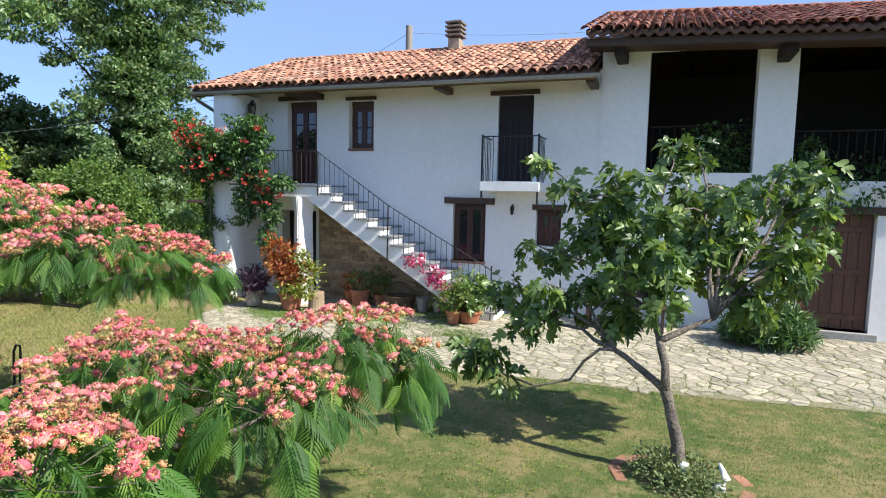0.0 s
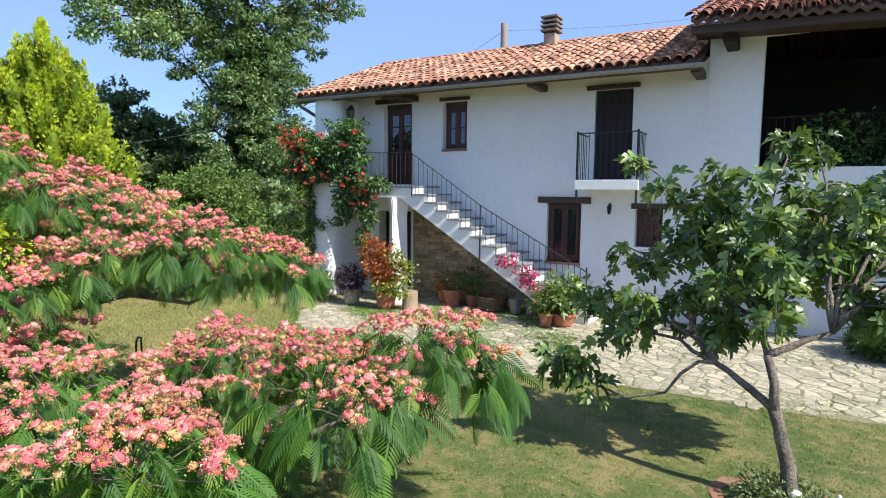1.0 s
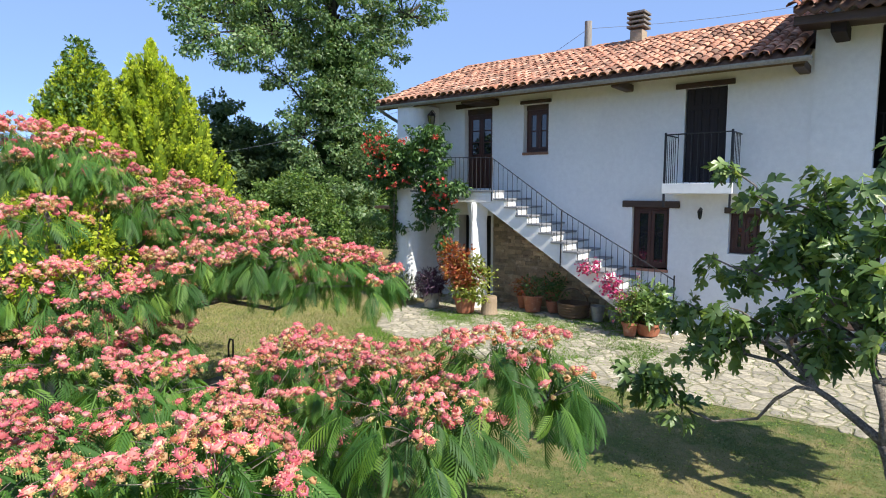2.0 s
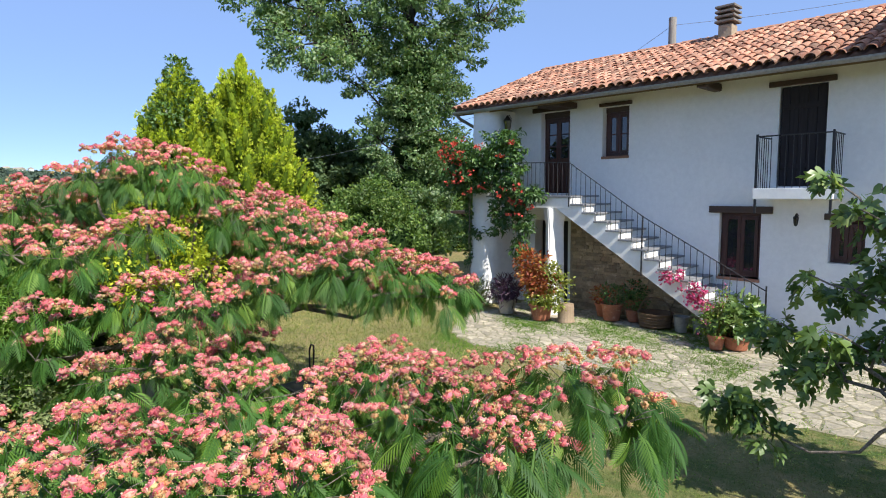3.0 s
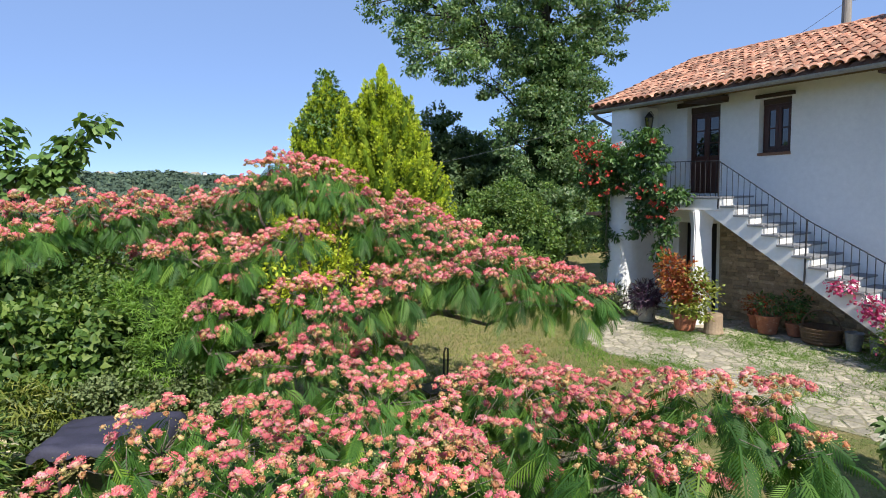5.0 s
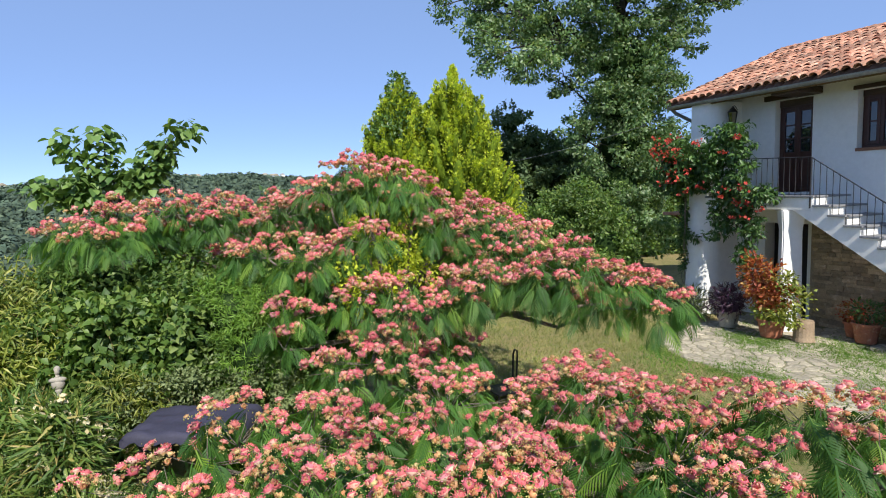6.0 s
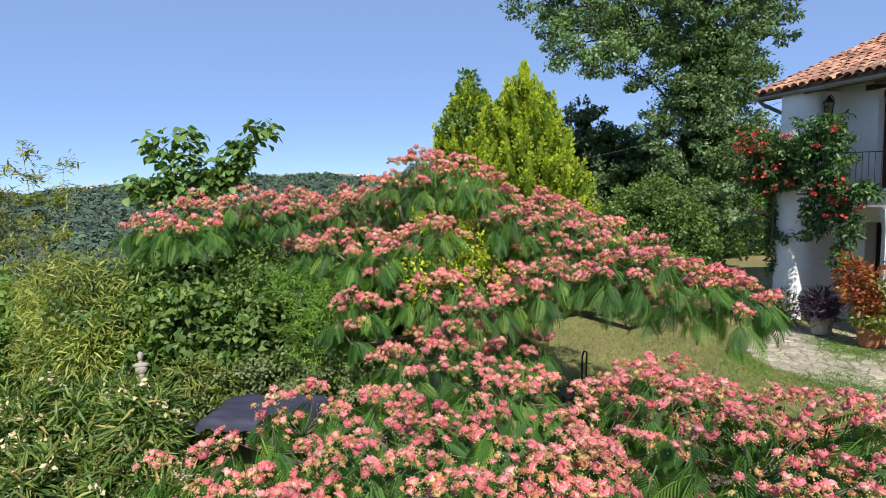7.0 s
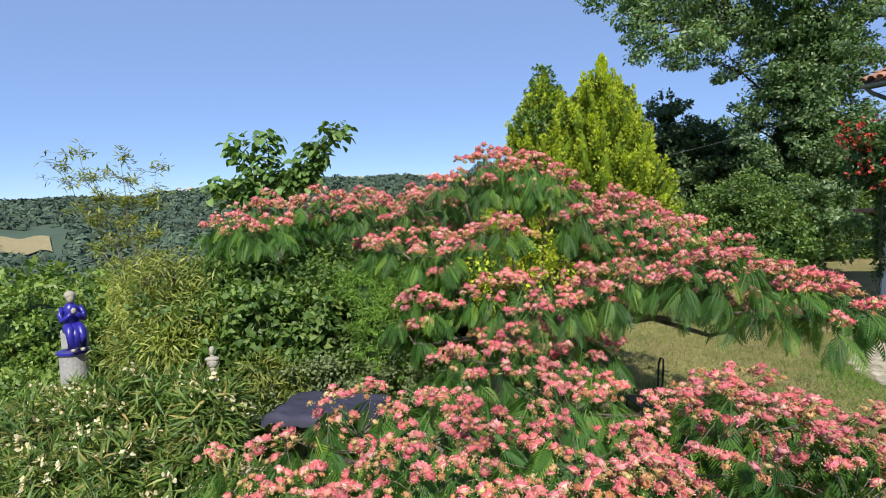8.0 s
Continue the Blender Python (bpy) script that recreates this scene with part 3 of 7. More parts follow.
def wall_mesh(x0, x1, z0, z1, y0, y1, holes):
    """A wall along x with real openings (x0, x1, z0, z1) through it."""
    bm = bmesh.new()
    xs = sorted({x0, x1, *[h[0] for h in holes], *[h[1] for h in holes]})
    zs = sorted({z0, z1, *[h[2] for h in holes], *[h[3] for h in holes]})
    inside = lambda cx, cz: any(a < cx < b and c < cz < d for a, b, c, d in holes)
    solid = {(i, k): not inside((xs[i] + xs[i + 1]) / 2, (zs[k] + zs[k + 1]) / 2) for i in range(len(xs) - 1) for k in range(len(zs) - 1)}
    cache = {}

    def vert(x, y, z):
        if (x, y, z) not in cache:
            cache[(x, y, z)] = bm.verts.new((x, y, z))
        return cache[(x, y, z)]

    for (i, k), s in solid.items():
        if not s:
            continue
        a, b, c, d = xs[i], xs[i + 1], zs[k], zs[k + 1]
        for y in (y0, y1):
            bm.faces.new([vert(a, y, c), vert(b, y, c), vert(b, y, d), vert(a, y, d)])
        for di, dk, q in ((-1, 0, ((a, c), (a, d))), (1, 0, ((b, c), (b, d))), (0, -1, ((a, c), (b, c))), (0, 1, ((a, d), (b, d)))):
            if not solid.get((i + di, k + dk), False):
                (p, r), (s2, t) = q
                bm.faces.new([vert(p, y0, r), vert(s2, y0, t), vert(s2, y1, t), vert(p, y1, r)])
    return bm


HOLES = [(-0.87, 0.0, 2.80, 4.85), (0.91, 1.59, 3.66, 4.80), (3.66, 4.45, 1.08, 2.39), (4.68, 5.47, 2.91, 4.78), (5.60, 6.15, 1.50, 2.30), (-1.05, -0.02, -0.1, 2.10)]
part("wall", wall_mesh(-2.95, 6.88, -0.4, 5.24, 0.0, 0.42, HOLES), PLASTER, house)
part("wall", boxed(-2.95, -2.6, 0.42, 6.3, -0.4, 5.1), PLASTER, house)
part("wall", boxed(-2.95, 6.88, 6.3, 6.6, -0.4, 5.1), PLASTER, house)
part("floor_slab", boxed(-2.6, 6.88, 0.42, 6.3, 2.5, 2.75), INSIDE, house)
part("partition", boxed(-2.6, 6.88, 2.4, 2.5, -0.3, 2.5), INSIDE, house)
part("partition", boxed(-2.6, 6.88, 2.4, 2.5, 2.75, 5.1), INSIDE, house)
bm = bmesh.new()  # gable
vs = [bm.verts.new(c) for c in ((-2.95, 0, 5.1), (-2.95, 6.3, 5.1), (-2.95, 3.15, 6.38), (-2.65, 0, 5.1), (-2.65, 6.3, 5.1), (-2.65, 3.15, 6.38))]
for q in ((0, 1, 2), (3, 5, 4), (0, 3, 4, 1), (1, 4, 5, 2), (2, 5, 3, 0)):
    bm.faces.new([vs[i] for i in q])
part("gable", bm, PLASTER, house)

BHOLES = [(7.81, 9.76, 3.12, 5.585), (10.42, 13.4, 2.98, 5.585), (10.66, 11.83, 0.20, 2.37), (8.42, 9.0, 1.38, 2.28)]
part("wall", wall_mesh(6.88, 15.0, -0.4, 5.60, -0.03, 0.40, BHOLES), PLASTER, barn)
part("wall", boxed(6.88, 7.2, 0.4, 6.3, -0.4, 5.6), PLASTER, barn)
part("wall", boxed(14.7, 15.0, 0.4, 6.3, -0.4, 5.6), PLASTER, barn)
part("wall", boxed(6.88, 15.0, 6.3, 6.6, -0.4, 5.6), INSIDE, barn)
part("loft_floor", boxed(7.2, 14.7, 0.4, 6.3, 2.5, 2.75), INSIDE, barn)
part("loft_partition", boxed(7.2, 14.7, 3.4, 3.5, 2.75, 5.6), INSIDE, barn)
for sx in (6.88, 14.7):
    bm = bmesh.new()
    vs = [bm.verts.new((x, y, z)) for x in (sx - 0.02, sx + 0.3) for y, z in ((-0.03, 5.6), (6.3, 5.6), (3.1, 7.0))]
    for q in ((0, 1, 2), (3, 5, 4), (0, 3, 4, 1), (1, 4, 5, 2), (2, 5, 3, 0)):
        bm.faces.new([vs[i] for i in q])
    part("gable", bm, PLASTER, barn)


# clay tile roofs: one cover tile is a tapered half pipe
def tile_template(r=0.095, length=0.46, seg=6, thick=0.014):
    v, f = [], []
    for rr_, dz in ((r, 0.0), (r - thick, 0.0)):
        for u in (0, 1):
            k = rr_ * (1.0 if u == 0 else 0.80)
            for i in range(seg + 1):
                t = math.pi * i / seg
                v.append((k * math.cos(t), u * length, k * math.sin(t) * 0.85 + (0.016 if u == 0 else 0.0)))
    m = seg + 1
    for i in range(seg):
        f.append((i, i + 1, m + i + 1, m + i))
        f.append((2 * m + i + 1, 2 * m + i, 3 * m + i, 3 * m + i + 1))
        f.append((i + 1, i, 2 * m + i, 2 * m + i + 1))
    return np.array(v), np.array(f)


def tiled_roof(owner, name, x0, x1, y_eave, y_ridge, z_at, slope, mat_one, mat_rest, label, rng, pitch=0.205, row=0.35, near=6):
    """A pan-tile roof: a waved base of pans, with cover tiles laid over it."""
    cols = int((x1 - x0) / pitch)
    # base of hollow pans
    nx = cols * 6
    v, f = [], []
    ys = [y_eave, y_ridge, 2 * y_ridge - y_eave]
    for j, y in enumerate(ys):
        for i in range(nx + 1):
            x = x0 + (x1 - x0) * i / nx
            w = 0.035 * math.cos(2 * math.pi * (x - x0) / pitch)
            v.append((x, y, z_at(x) + slope * (min(y, 2 * y_ridge - y) - y_eave) + w))
    m = nx + 1
    for j in range(2):
        for i in range(nx):
            f.append((j * m + i, j * m + i + 1, (j + 1) * m + i + 1, (j + 1) * m + i))
    off = len(v)
    v += [(a, b, c - 0.09) for a, b, c in v]
    f += [(q[3] + off, q[2] + off, q[1] + off, q[0] + off) for q in f]
    for i in range(nx):
        f.append((i + 1, i, off + i, off + i + 1))
    for j in range(2):
        f.append((j * m, (j + 1) * m, off + (j + 1) * m, off + j * m))
        f.append((j * m + nx, off + j * m + nx, off + (j + 1) * m + nx, (j + 1) * m + nx))
    base = tri_mesh(name, v, f, PAN, owner, label)
    tv, tf = tile_template()
    me = bpy.data.meshes.new("roof_tile")
    me.from_pydata(tv.tolist(), [], tf.tolist())
    me.materials.append(mat_one)
    me.shade_smooth()
    ang = math.atan(slope)
    rows = int((y_ridge - y_eave) / math.cos(ang) * 1.0 / row) + 1
    P, R, made = [], [], 0
    for j in range(rows):
        for i in range(cols + 1):
            x = x0 + pitch * (i + 0.0) + rng.uniform(-0.012, 0.012)
            d = -0.05 + row * j + rng.uniform(-0.025, 0.025)
            y = y_eave + d * math.cos(ang)
            z = z_at(x) + slope * (y - y_eave) + 0.035 + rng.uniform(-0.004, 0.008)
            m4 = Matrix.Translation((x, y, z)) @ Matrix.Rotation(ang + rng.uniform(-0.02, 0.02), 4, "X") @ Matrix.Rotation(rng.uniform(-0.05, 0.05), 4, "Z")
            if made < 300 and j < near:
                ob = new("roof_tile", me)
                ob.parent, ob.matrix_local = base, m4
                made += 1
            else:
                P.append(m4.translation)
                R.append(np.array(m4.to_3x3()))
    vv, fv2 = strew((tv, tf), np.array(P), np.array(R), np.ones(len(P)))
    rest = tri_mesh("tile_field", vv, fv2, mat_rest, base, smooth=True)
    tagged(rest, kind="stuff")
    # ridge caps
    x = x0
    while x < x1 - 0.2:
        bmr = bmesh.new()
        lift = rng.uniform(0, 0.015)
        zc = lambda q: z_at(q) + slope * (y_ridge - y_eave) + 0.03 + lift
        for k in range(6):
            a0, a1 = math.pi * k / 6, math.pi * (k + 1) / 6
            bmr.faces.new([bmr.verts.new((xx, y_ridge + s * 0.12 * math.cos(a), zc(xx) + s * 0.10 * math.sin(a))) for xx, a, s in
                           ((x, a0, 1.0), (x + 0.44, a0, 0.86), (x + 0.44, a1, 0.86), (x, a1, 1.0))])
        part("ridge_cap", bmr, mat_rest, base)
        x += 0.40
    return base


# joinery ---------------------------------------------------------------


def lintel(x0, x1, z0, z1, owner=house, y=-0.06, parent_label=""):
    bm = boxed(x0, x1, y, 0.2, z0, z1, bevel=0.012)
    for vert in bm.verts:
        vert.co.z += 0.012 * math.sin(vert.co.x * 9) + 0.008 * noise.noise(vert.co * 7)
    return part("lintel", bm, DARKWOOD, owner, "rough dark timber lintel")


def sash(name, x0, x1, z0, z1, y, bars, owner, label, solid_below=0.0, leaves=2):
    """A two-leaf casement or door: stiles, rails, bars and glass."""
    w = part(name, bmesh_frame(x0, x1, z0, z1, y, 0.06, 0.06), REDWOOD, owner, label)
    lw = (x1 - x0 - 0.12) / leaves
    for i in range(leaves):
        a = x0 + 0.06 + lw * i
        part("leaf_frame", bmesh_frame(a + 0.003, a + lw - 0.003, z0 + 0.06, z1 - 0.06, y - 0.015, 0.065, 0.05), REDWOOD, w)
        g0 = z0 + 0.12 + solid_below
        if solid_below:
            part("panel", boxed(a + 0.065, a + lw - 0.065, y + 0.002, y + 0.03, z0 + 0.12, g0, bevel=0.008), REDWOOD, w)
        part("pane", boxed(a + 0.06, a + lw - 0.06, y + 0.012, y + 0.018, g0, z1 - 0.12), GLASS, w)
        for k in range(1, bars + 1):
            zz = g0 + (z1 - 0.12 - g0) * k / (bars + 1)
            part("glazing_bar", boxed(a + 0.06, a + lw - 0.06, y - 0.012, y + 0.034, zz - 0.014, zz + 0.014), REDWOOD, w)
    return w


def bmesh_frame(x0, x1, z0, z1, y, w, d):
    bm = bmesh.new()
    box(bm, x0, x0 + w, y, y + d, z0, z1, 0.006)
    box(bm, x1 - w, x1, y, y + d, z0, z1, 0.006)
    box(bm, x0 + w + 0.001, x1 - w - 0.001, y + 0.002, y + d - 0.002, z0, z0 + w, 0.006)
    box(bm, x0 + w + 0.001, x1 - w - 0.001, y + 0.002, y + d - 0.002, z1 - w, z1, 0.006)
    return bm


def boarded(name, x0, x1, z0, z1, y, boards, mat, owner, label, rails=()):
    """A door of upright boards on cross rails."""
    d = part(name, boxed(x0 + 0.02, x1 - 0.02, y + 0.025, y + 0.05, z0 + 0.02, z1 - 0.02), mat, owner, label)
    w = (x1 - x0 - 0.02) / boards
    for i in range(boards):
        part("board", boxed(x0 + 0.01 + w * i + 0.004, x0 + 0.01 + w * (i + 1) - 0.004, y, y + 0.024, z0, z1, bevel=0.004), mat, d)
    for z in rails:
        part("rail", boxed(x0 + 0.03, x1 - 0.03, y - 0.022, y - 0.001, z - 0.05, z + 0.05, bevel=0.005), mat, d)
    return d


sash("door", -0.86, -0.01, 2.82, 4.70, 0.16, 2, house, "dark red glazed two-leaf door", 0.75)
part("transom", boxed(-0.86, -0.01, 0.14, 0.24, 4.70, 4.85), DARKWOOD, house)
sash("window", 0.92, 1.58, 3.67, 4.68, 0.16, 1, house, "dark red two-leaf casement window")
part("transom", boxed(0.92, 1.58, 0.14, 0.24, 4.68, 4.80), DARKWOOD, house)
sash("window", 3.67, 4.44, 1.10, 2.38, 0.10, 0, house, "dark red window with closed dark glazing")
sash("window", 5.61, 6.14, 1.51, 2.29, 0.16, 1, house, "small dark ground-floor window")
boarded("balcony_door", 4.69, 5.46, 2.92, 4.77, 0.06, 5, SHUTTER, house, "closed near-black boarded balcony door", (3.3, 4.4))
boarded("cellar_door", -1.04, -0.03, -0.05, 2.09, 0.30, 6, SHUTTER, house, "dark boarded door in shade under the landing")
for x0, x1, z0, z1 in ((0.90, 1.60, 3.62, 3.66), (3.64, 4.47, 1.04, 1.08)):
    part("window_sill", boxed(x0, x1, -0.035, 0.16, z0 - 0.02, z1, bevel=0.006), BRICK, house)
lintel(-1.12, 0.08, 4.86, 4.97)
lintel(0.84, 1.66, 4.80, 4.88)
lintel(3.46, 4.66, 2.39, 2.53)
lintel(4.50, 5.60, 4.78, 4.88)
lintel(5.52, 6.24, 2.30, 2.42)
lintel(10.50, 12.3, 2.37, 2.52, barn)
boarded("barn_door", 10.67, 11.82, 0.22, 2.36, 0.12, 6, DOORWOOD, barn, "weathered brown boarded barn door, closed", (0.45, 1.30, 2.1))
part("door_sill", boxed(10.55, 11.95, -0.14, 0.4, 0.02, 0.20, bevel=0.01), CONCRETE, barn)
boarded("hatch", 8.43, 8.99, 1.39, 2.27, 0.2, 4, SHUTTER, barn, "dark boarded hatch")
# loft rails inside the open bays
for x0, x1, zb in ((7.85, 9.72, 3.12), (10.46, 13.36, 2.98)):
    rail = part("loft_railing", rod(bmesh.new(), (x0, 0.33, zb + 0.95), (x1, 0.33, zb + 0.95), 0.018), EAVEWOOD, barn, "dark railing across the open bay")
    k = x0 + 0.06
    while k < x1:
        part("baluster", rod(bmesh.new(), (k, 0.33, zb), (k, 0.33, zb + 0.95), 0.010, seg=6), EAVEWOOD, rail)
        k += 0.14
# eaves: fascia, corbels, rafters, gutter
for words, name, q in (("dark eave beam of the barn", "eave_beam", (6.66, 15.2, -0.98, -0.86, 5.475, 5.61)), ("dark boarded soffit", "eave_soffit", (6.66, 15.2, -0.86, -0.031, 5.57, 5.61))):
    bm = boxed(*q)
    for vert in bm.verts:
        vert.co.z -= 0.045 * (vert.co.x - 6.66)
    part(name, bm, DARKWOOD, barn, words)
for x in (7.28, 10.15, 13.6):
    dz = 0.045 * (x - 6.66)
    part("corbel", boxed(x - 0.11, x + 0.11, -0.86, 0.05, 5.32 - dz, 5.56 - dz, bevel=0.03), EAVEWOOD, barn)
bm = bmesh.new()
vs = []
for x in (-3.1, 6.85):
    for y, dz in ((-0.86, -0.10), (0.02, 0.27), (0.02, 0.23), (-0.86, -0.14)):
        vs.append(bm.verts.new((x, y, EAVE(x) + dz)))
for q in ((0, 1, 5, 4), (2, 3, 7, 6), (1, 2, 6, 5), (3, 0, 4, 7), (0, 3, 2, 1), (4, 5, 6, 7)):
    bm.faces.new([vs[i] for i in q])
part("eave_soffit", bm, SOFFIT, house)
for x in (-0.10, 3.52, 6.74):
    z = EAVE(x) - 0.06
    part("corbel", boxed(x - (0.30 if x < 0 else 0.09), x + (0.30 if x < 0 else 0.09), -0.80, 0.03, z - 0.12, z + 0.03, bevel=0.03), DARKWOOD, house)
bm = bmesh.new()
for x0, x1 in ((-3.08, 6.95),):
    prev = None
    for x in (x0, x1):
        ring = [bm.verts.new((x, -0.98 + 0.075 * math.cos(t), EAVE(x) - 0.05 - 0.075 * math.sin(t))) for t in (math.pi * i / 8 for i in range(9))]
        ring += [bm.verts.new((x, -0.98 + 0.066 * math.cos(t), EAVE(x) - 0.05 - 0.066 * math.sin(t))) for t in (math.pi * (8 - i) / 8 for i in range(9))]
        if prev:
            for i in range(18):
                j = (i + 1) % 18
                bm.faces.new((prev[i], prev[j], ring[j], ring[i]))
        bm.faces.new(ring)
        prev = ring
part("gutter", bm, ZINC, house, "weathered grey half-round gutter")
part("downpipe", limb(bmesh.new(), [(-3.03, -0.98, 4.97), (-3.02, -0.8, 4.84), (-2.98, -0.25, 4.64), (-2.98, -0.12, 4.4), (-2.98, -0.1, 0.0)], 0.045, 0.045, 10), ZINC, house)

# pier at the house's end and the landing on its pillar
bm = bmesh.new()
ring = [(-2.44, 0.0), (-2.44, -0.90), (-2.40, -0.94)] + [(-2.09 + 0.36 * math.cos(t), -0.58 + 0.36 * math.sin(t)) for t in (radians(-90 + 10 * i) for i in range(10))] + [(-1.73, 0.0)]
prev = None
for z, k, wide in ((-0.4, 1.05, 1.14), (0.5, 1.02, 1.13), (1.4, 1.0, 1.11), (2.6, 0.99, 1.05), (4.96, 0.98, 1.0)):
    now = [bm.verts.new((-2.08 + (x + 2.08) * k, wide * y * k, z)) for x, y in ring]
    if prev:
        for i in range(len(ring)):
            j = (i + 1) % len(ring)
            bm.faces.new((prev[i], prev[j], now[j], now[i]))
    prev = now
bm.faces.new(prev)
part("end_pier", bm, PLASTER, house, "white plastered pier with a rounded corner")

stairs = thing("outdoor_staircase", "white masonry outdoor stairs with grey slate treads", "stairs")
Z_LAND, RUN, RISE, X_TOP = 2.75, 0.30, 0.184, 0.83
part("landing", boxed(-1.73, X_TOP - 0.012, -1.16, 0.0, 2.46, Z_LAND - 0.04, bevel=0.01), PLASTER, stairs)
part("landing_slab", boxed(-1.728, X_TOP + 0.02, -1.19, -0.002, Z_LAND - 0.039, Z_LAND, bevel=0.008), SLATE, stairs)
bm = bmesh.new()
pts = [(-0.11, -0.19), (0.11, -0.19), (0.11, 0.19), (-0.11, 0.19)]
lo, mid, hi = [[bm.verts.new((x * a, y * b, z)) for x, y in pts] for a, b, z in ((1.25, 1.12, -0.3), (1.0, 1.0, 2.05), (1.5, 1.25, 2.46))]
for a, b in ((lo, mid), (mid, hi)):
    for k in range(4):
        bm.faces.new((a[k], a[(k + 1) % 4], b[(k + 1) % 4], b[k]))
bm.faces.new(lo[::-1])
bm.faces.new(hi)
bmesh.ops.bevel(bm, geom=list(bm.edges), offset=0.025, segments=2, affect="EDGES")
pillar = part("pillar", bm, PLASTER, stairs, "white tapered masonry pillar")
pillar.matrix_local = Matrix.Translation((0.27, -0.98, 0)) @ Matrix.Rotation(radians(-33), 4, "Z")
# sloping stair body
bm = bmesh.new()
prof = [(X_TOP, Z_LAND - 0.04)]
for i in range(1, 15):
    x = X_TOP + RUN * (i - 1)
    prof += [(x, Z_LAND - RISE * i - 0.04), (x + RUN, Z_LAND - RISE * i - 0.04)]
x_end = X_TOP + RUN * 14
prof += [(x_end, -0.2), (4.75, -0.2), (0.42, 2.46), (X_TOP - 0.2, 2.46)]
rings = [[bm.verts.new((x, y, z)) for x, z in prof] for y in (-1.15, 0.0)]
bm.faces.new(rings[0])
bm.faces.new(rings[1][::-1])
for i in range(len(prof)):
    j = (i + 1) % len(prof)
    bm.faces.new((rings[0][i], rings[0][j], rings[1][j], rings[1][i]))
part("stringer", bm, PLASTER, stairs, "white plastered stair flank")
for i in range(1, 15):
    x = X_TOP + RUN * (i - 1)
    z = Z_LAND - RISE * i
    part("tread", boxed(x + 0.002, x + RUN + 0.045, -1.19, -0.004, z - 0.039, z, bevel=0.006), SLATE, stairs)

railing = thing("stair_railing", "thin dark wrought-iron railing along the stairs and landing", "railing")
nose = lambda x: Z_LAND if x < X_TOP else Z_LAND - RISE * (1 + (x - X_TOP) // RUN)
RAIL = [(-1.37, 3.57), (0.76, 3.50), (2.57, 2.32), (4.96, 1.04)]
rail_z = lambda x: float(np.interp(x, [q[0] for q in RAIL], [q[1] for q in RAIL]))
part("handrail", limb(bmesh.new(), [(x, -1.14, z) for x, z in RAIL], 0.011, 0.011, 6), IRON, railing)
x = -1.30
while x < 4.95:
    if not abs(x - 2.57) < 0.05:
        part("baluster", rod(bmesh.new(), (x, -1.14, nose(x) - 0.01), (x, -1.14, rail_z(x)), 0.0075, seg=6), IRON, railing)
    x += 0.125
part("post", rod(bmesh.new(), (2.57, -1.17, 1.10), (2.57, -1.15, rail_z(2.57) + 0.02), 0.017, seg=8), IRON, railing)
part("post", rod(bmesh.new(), (0.78, -1.17, 2.5), (0.78, -1.15, 3.50), 0.016, seg=8), IRON, railing)
part("post", rod(bmesh.new(), (4.95, -1.14, -0.05), (4.95, -1.14, 1.14), 0.016, seg=8), IRON, railing)

balcony = thing("balcony", "small white balcony slab with a thin iron railing", "balcony")
part("slab", boxed(4.52, 5.80, -0.76, 0.0, 2.68, 2.88, bevel=0.012), PLASTER, balcony)
rl = part("railing", limb(bmesh.new(), [(4.56, -0.01, 3.82), (4.56, -0.73, 3.82), (5.76, -0.73, 3.82), (5.76, -0.01, 3.82)], 0.014, 0.014, 6), IRON, balcony)
for x, y in ((4.56, -0.73), (5.76, -0.73)):
    part("post", boxed(x - 0.018, x + 0.018, y - 0.018, y + 0.018, 2.42, 3.86), IRON, balcony)
for i in range(1, 10):
    x = 4.56 + 0.12 * i
    part("baluster", rod(bmesh.new(), (x, -0.73, 2.88), (x, -0.73, 3.82), 0.007, seg=6), IRON, rl)
for x in (4.56, 5.76):
    for i in range(1, 6):
        part("baluster", rod(bmesh.new(), (x, -0.12 * i, 2.88), (x, -0.12 * i, 3.82), 0.007, seg=6), IRON, rl)

# chimney and flue pole
chimney = thing("chimney", "plastered chimney with stacked grey slab cowl", "chimney")
part("stack", boxed(2.46, 2.78, 2.62, 2.98, 6.3, 6.83, bevel=0.015), MORTAR, chimney)
for i in range(4):
    z = 6.85 + 0.115 * i
    part("slab", boxed(2.39, 2.85, 2.55, 3.05, z + 0.030, z + 0.085, bevel=0.012), WEATHERED, chimney)
    # spacers take the dark pan colour as shade between the slabs
    part("spacer", boxed(2.50, 2.74, 2.67, 2.93, z - 0.030, z + 0.031), PAN, chimney)
pole = thing("flue_pole", "round grey wooden pole standing behind the roof ridge", "pole")
part("shaft", rod(bmesh.new(), (0.85, 3.6, 5.5), (0.85, 3.6, 7.55), 0.11, 0.10, 16), GREYWOOD, pole)
cable = thing("overhead_cable", "thin grey cable strung over the roof", "cable")
c1 = bent((0.85, 3.6, 7.35), (-6, 6.5, 6.3), 12, -0.25, random.Random(2), 0)
c2 = bent((0.85, 3.6, 7.35), (8, 5.5, 7.5), 12, -0.15, random.Random(2), 0)
c3 = bent((-3.0, -0.2, 4.95), (-16, -3.2, 3.9), 14, -0.4, random.Random(2), 0)
for c in (c1, c2, c3):
    part("strand", limb(bmesh.new(), c, 0.006, 0.006, 5), ZINC, cable)

# wall lanterns


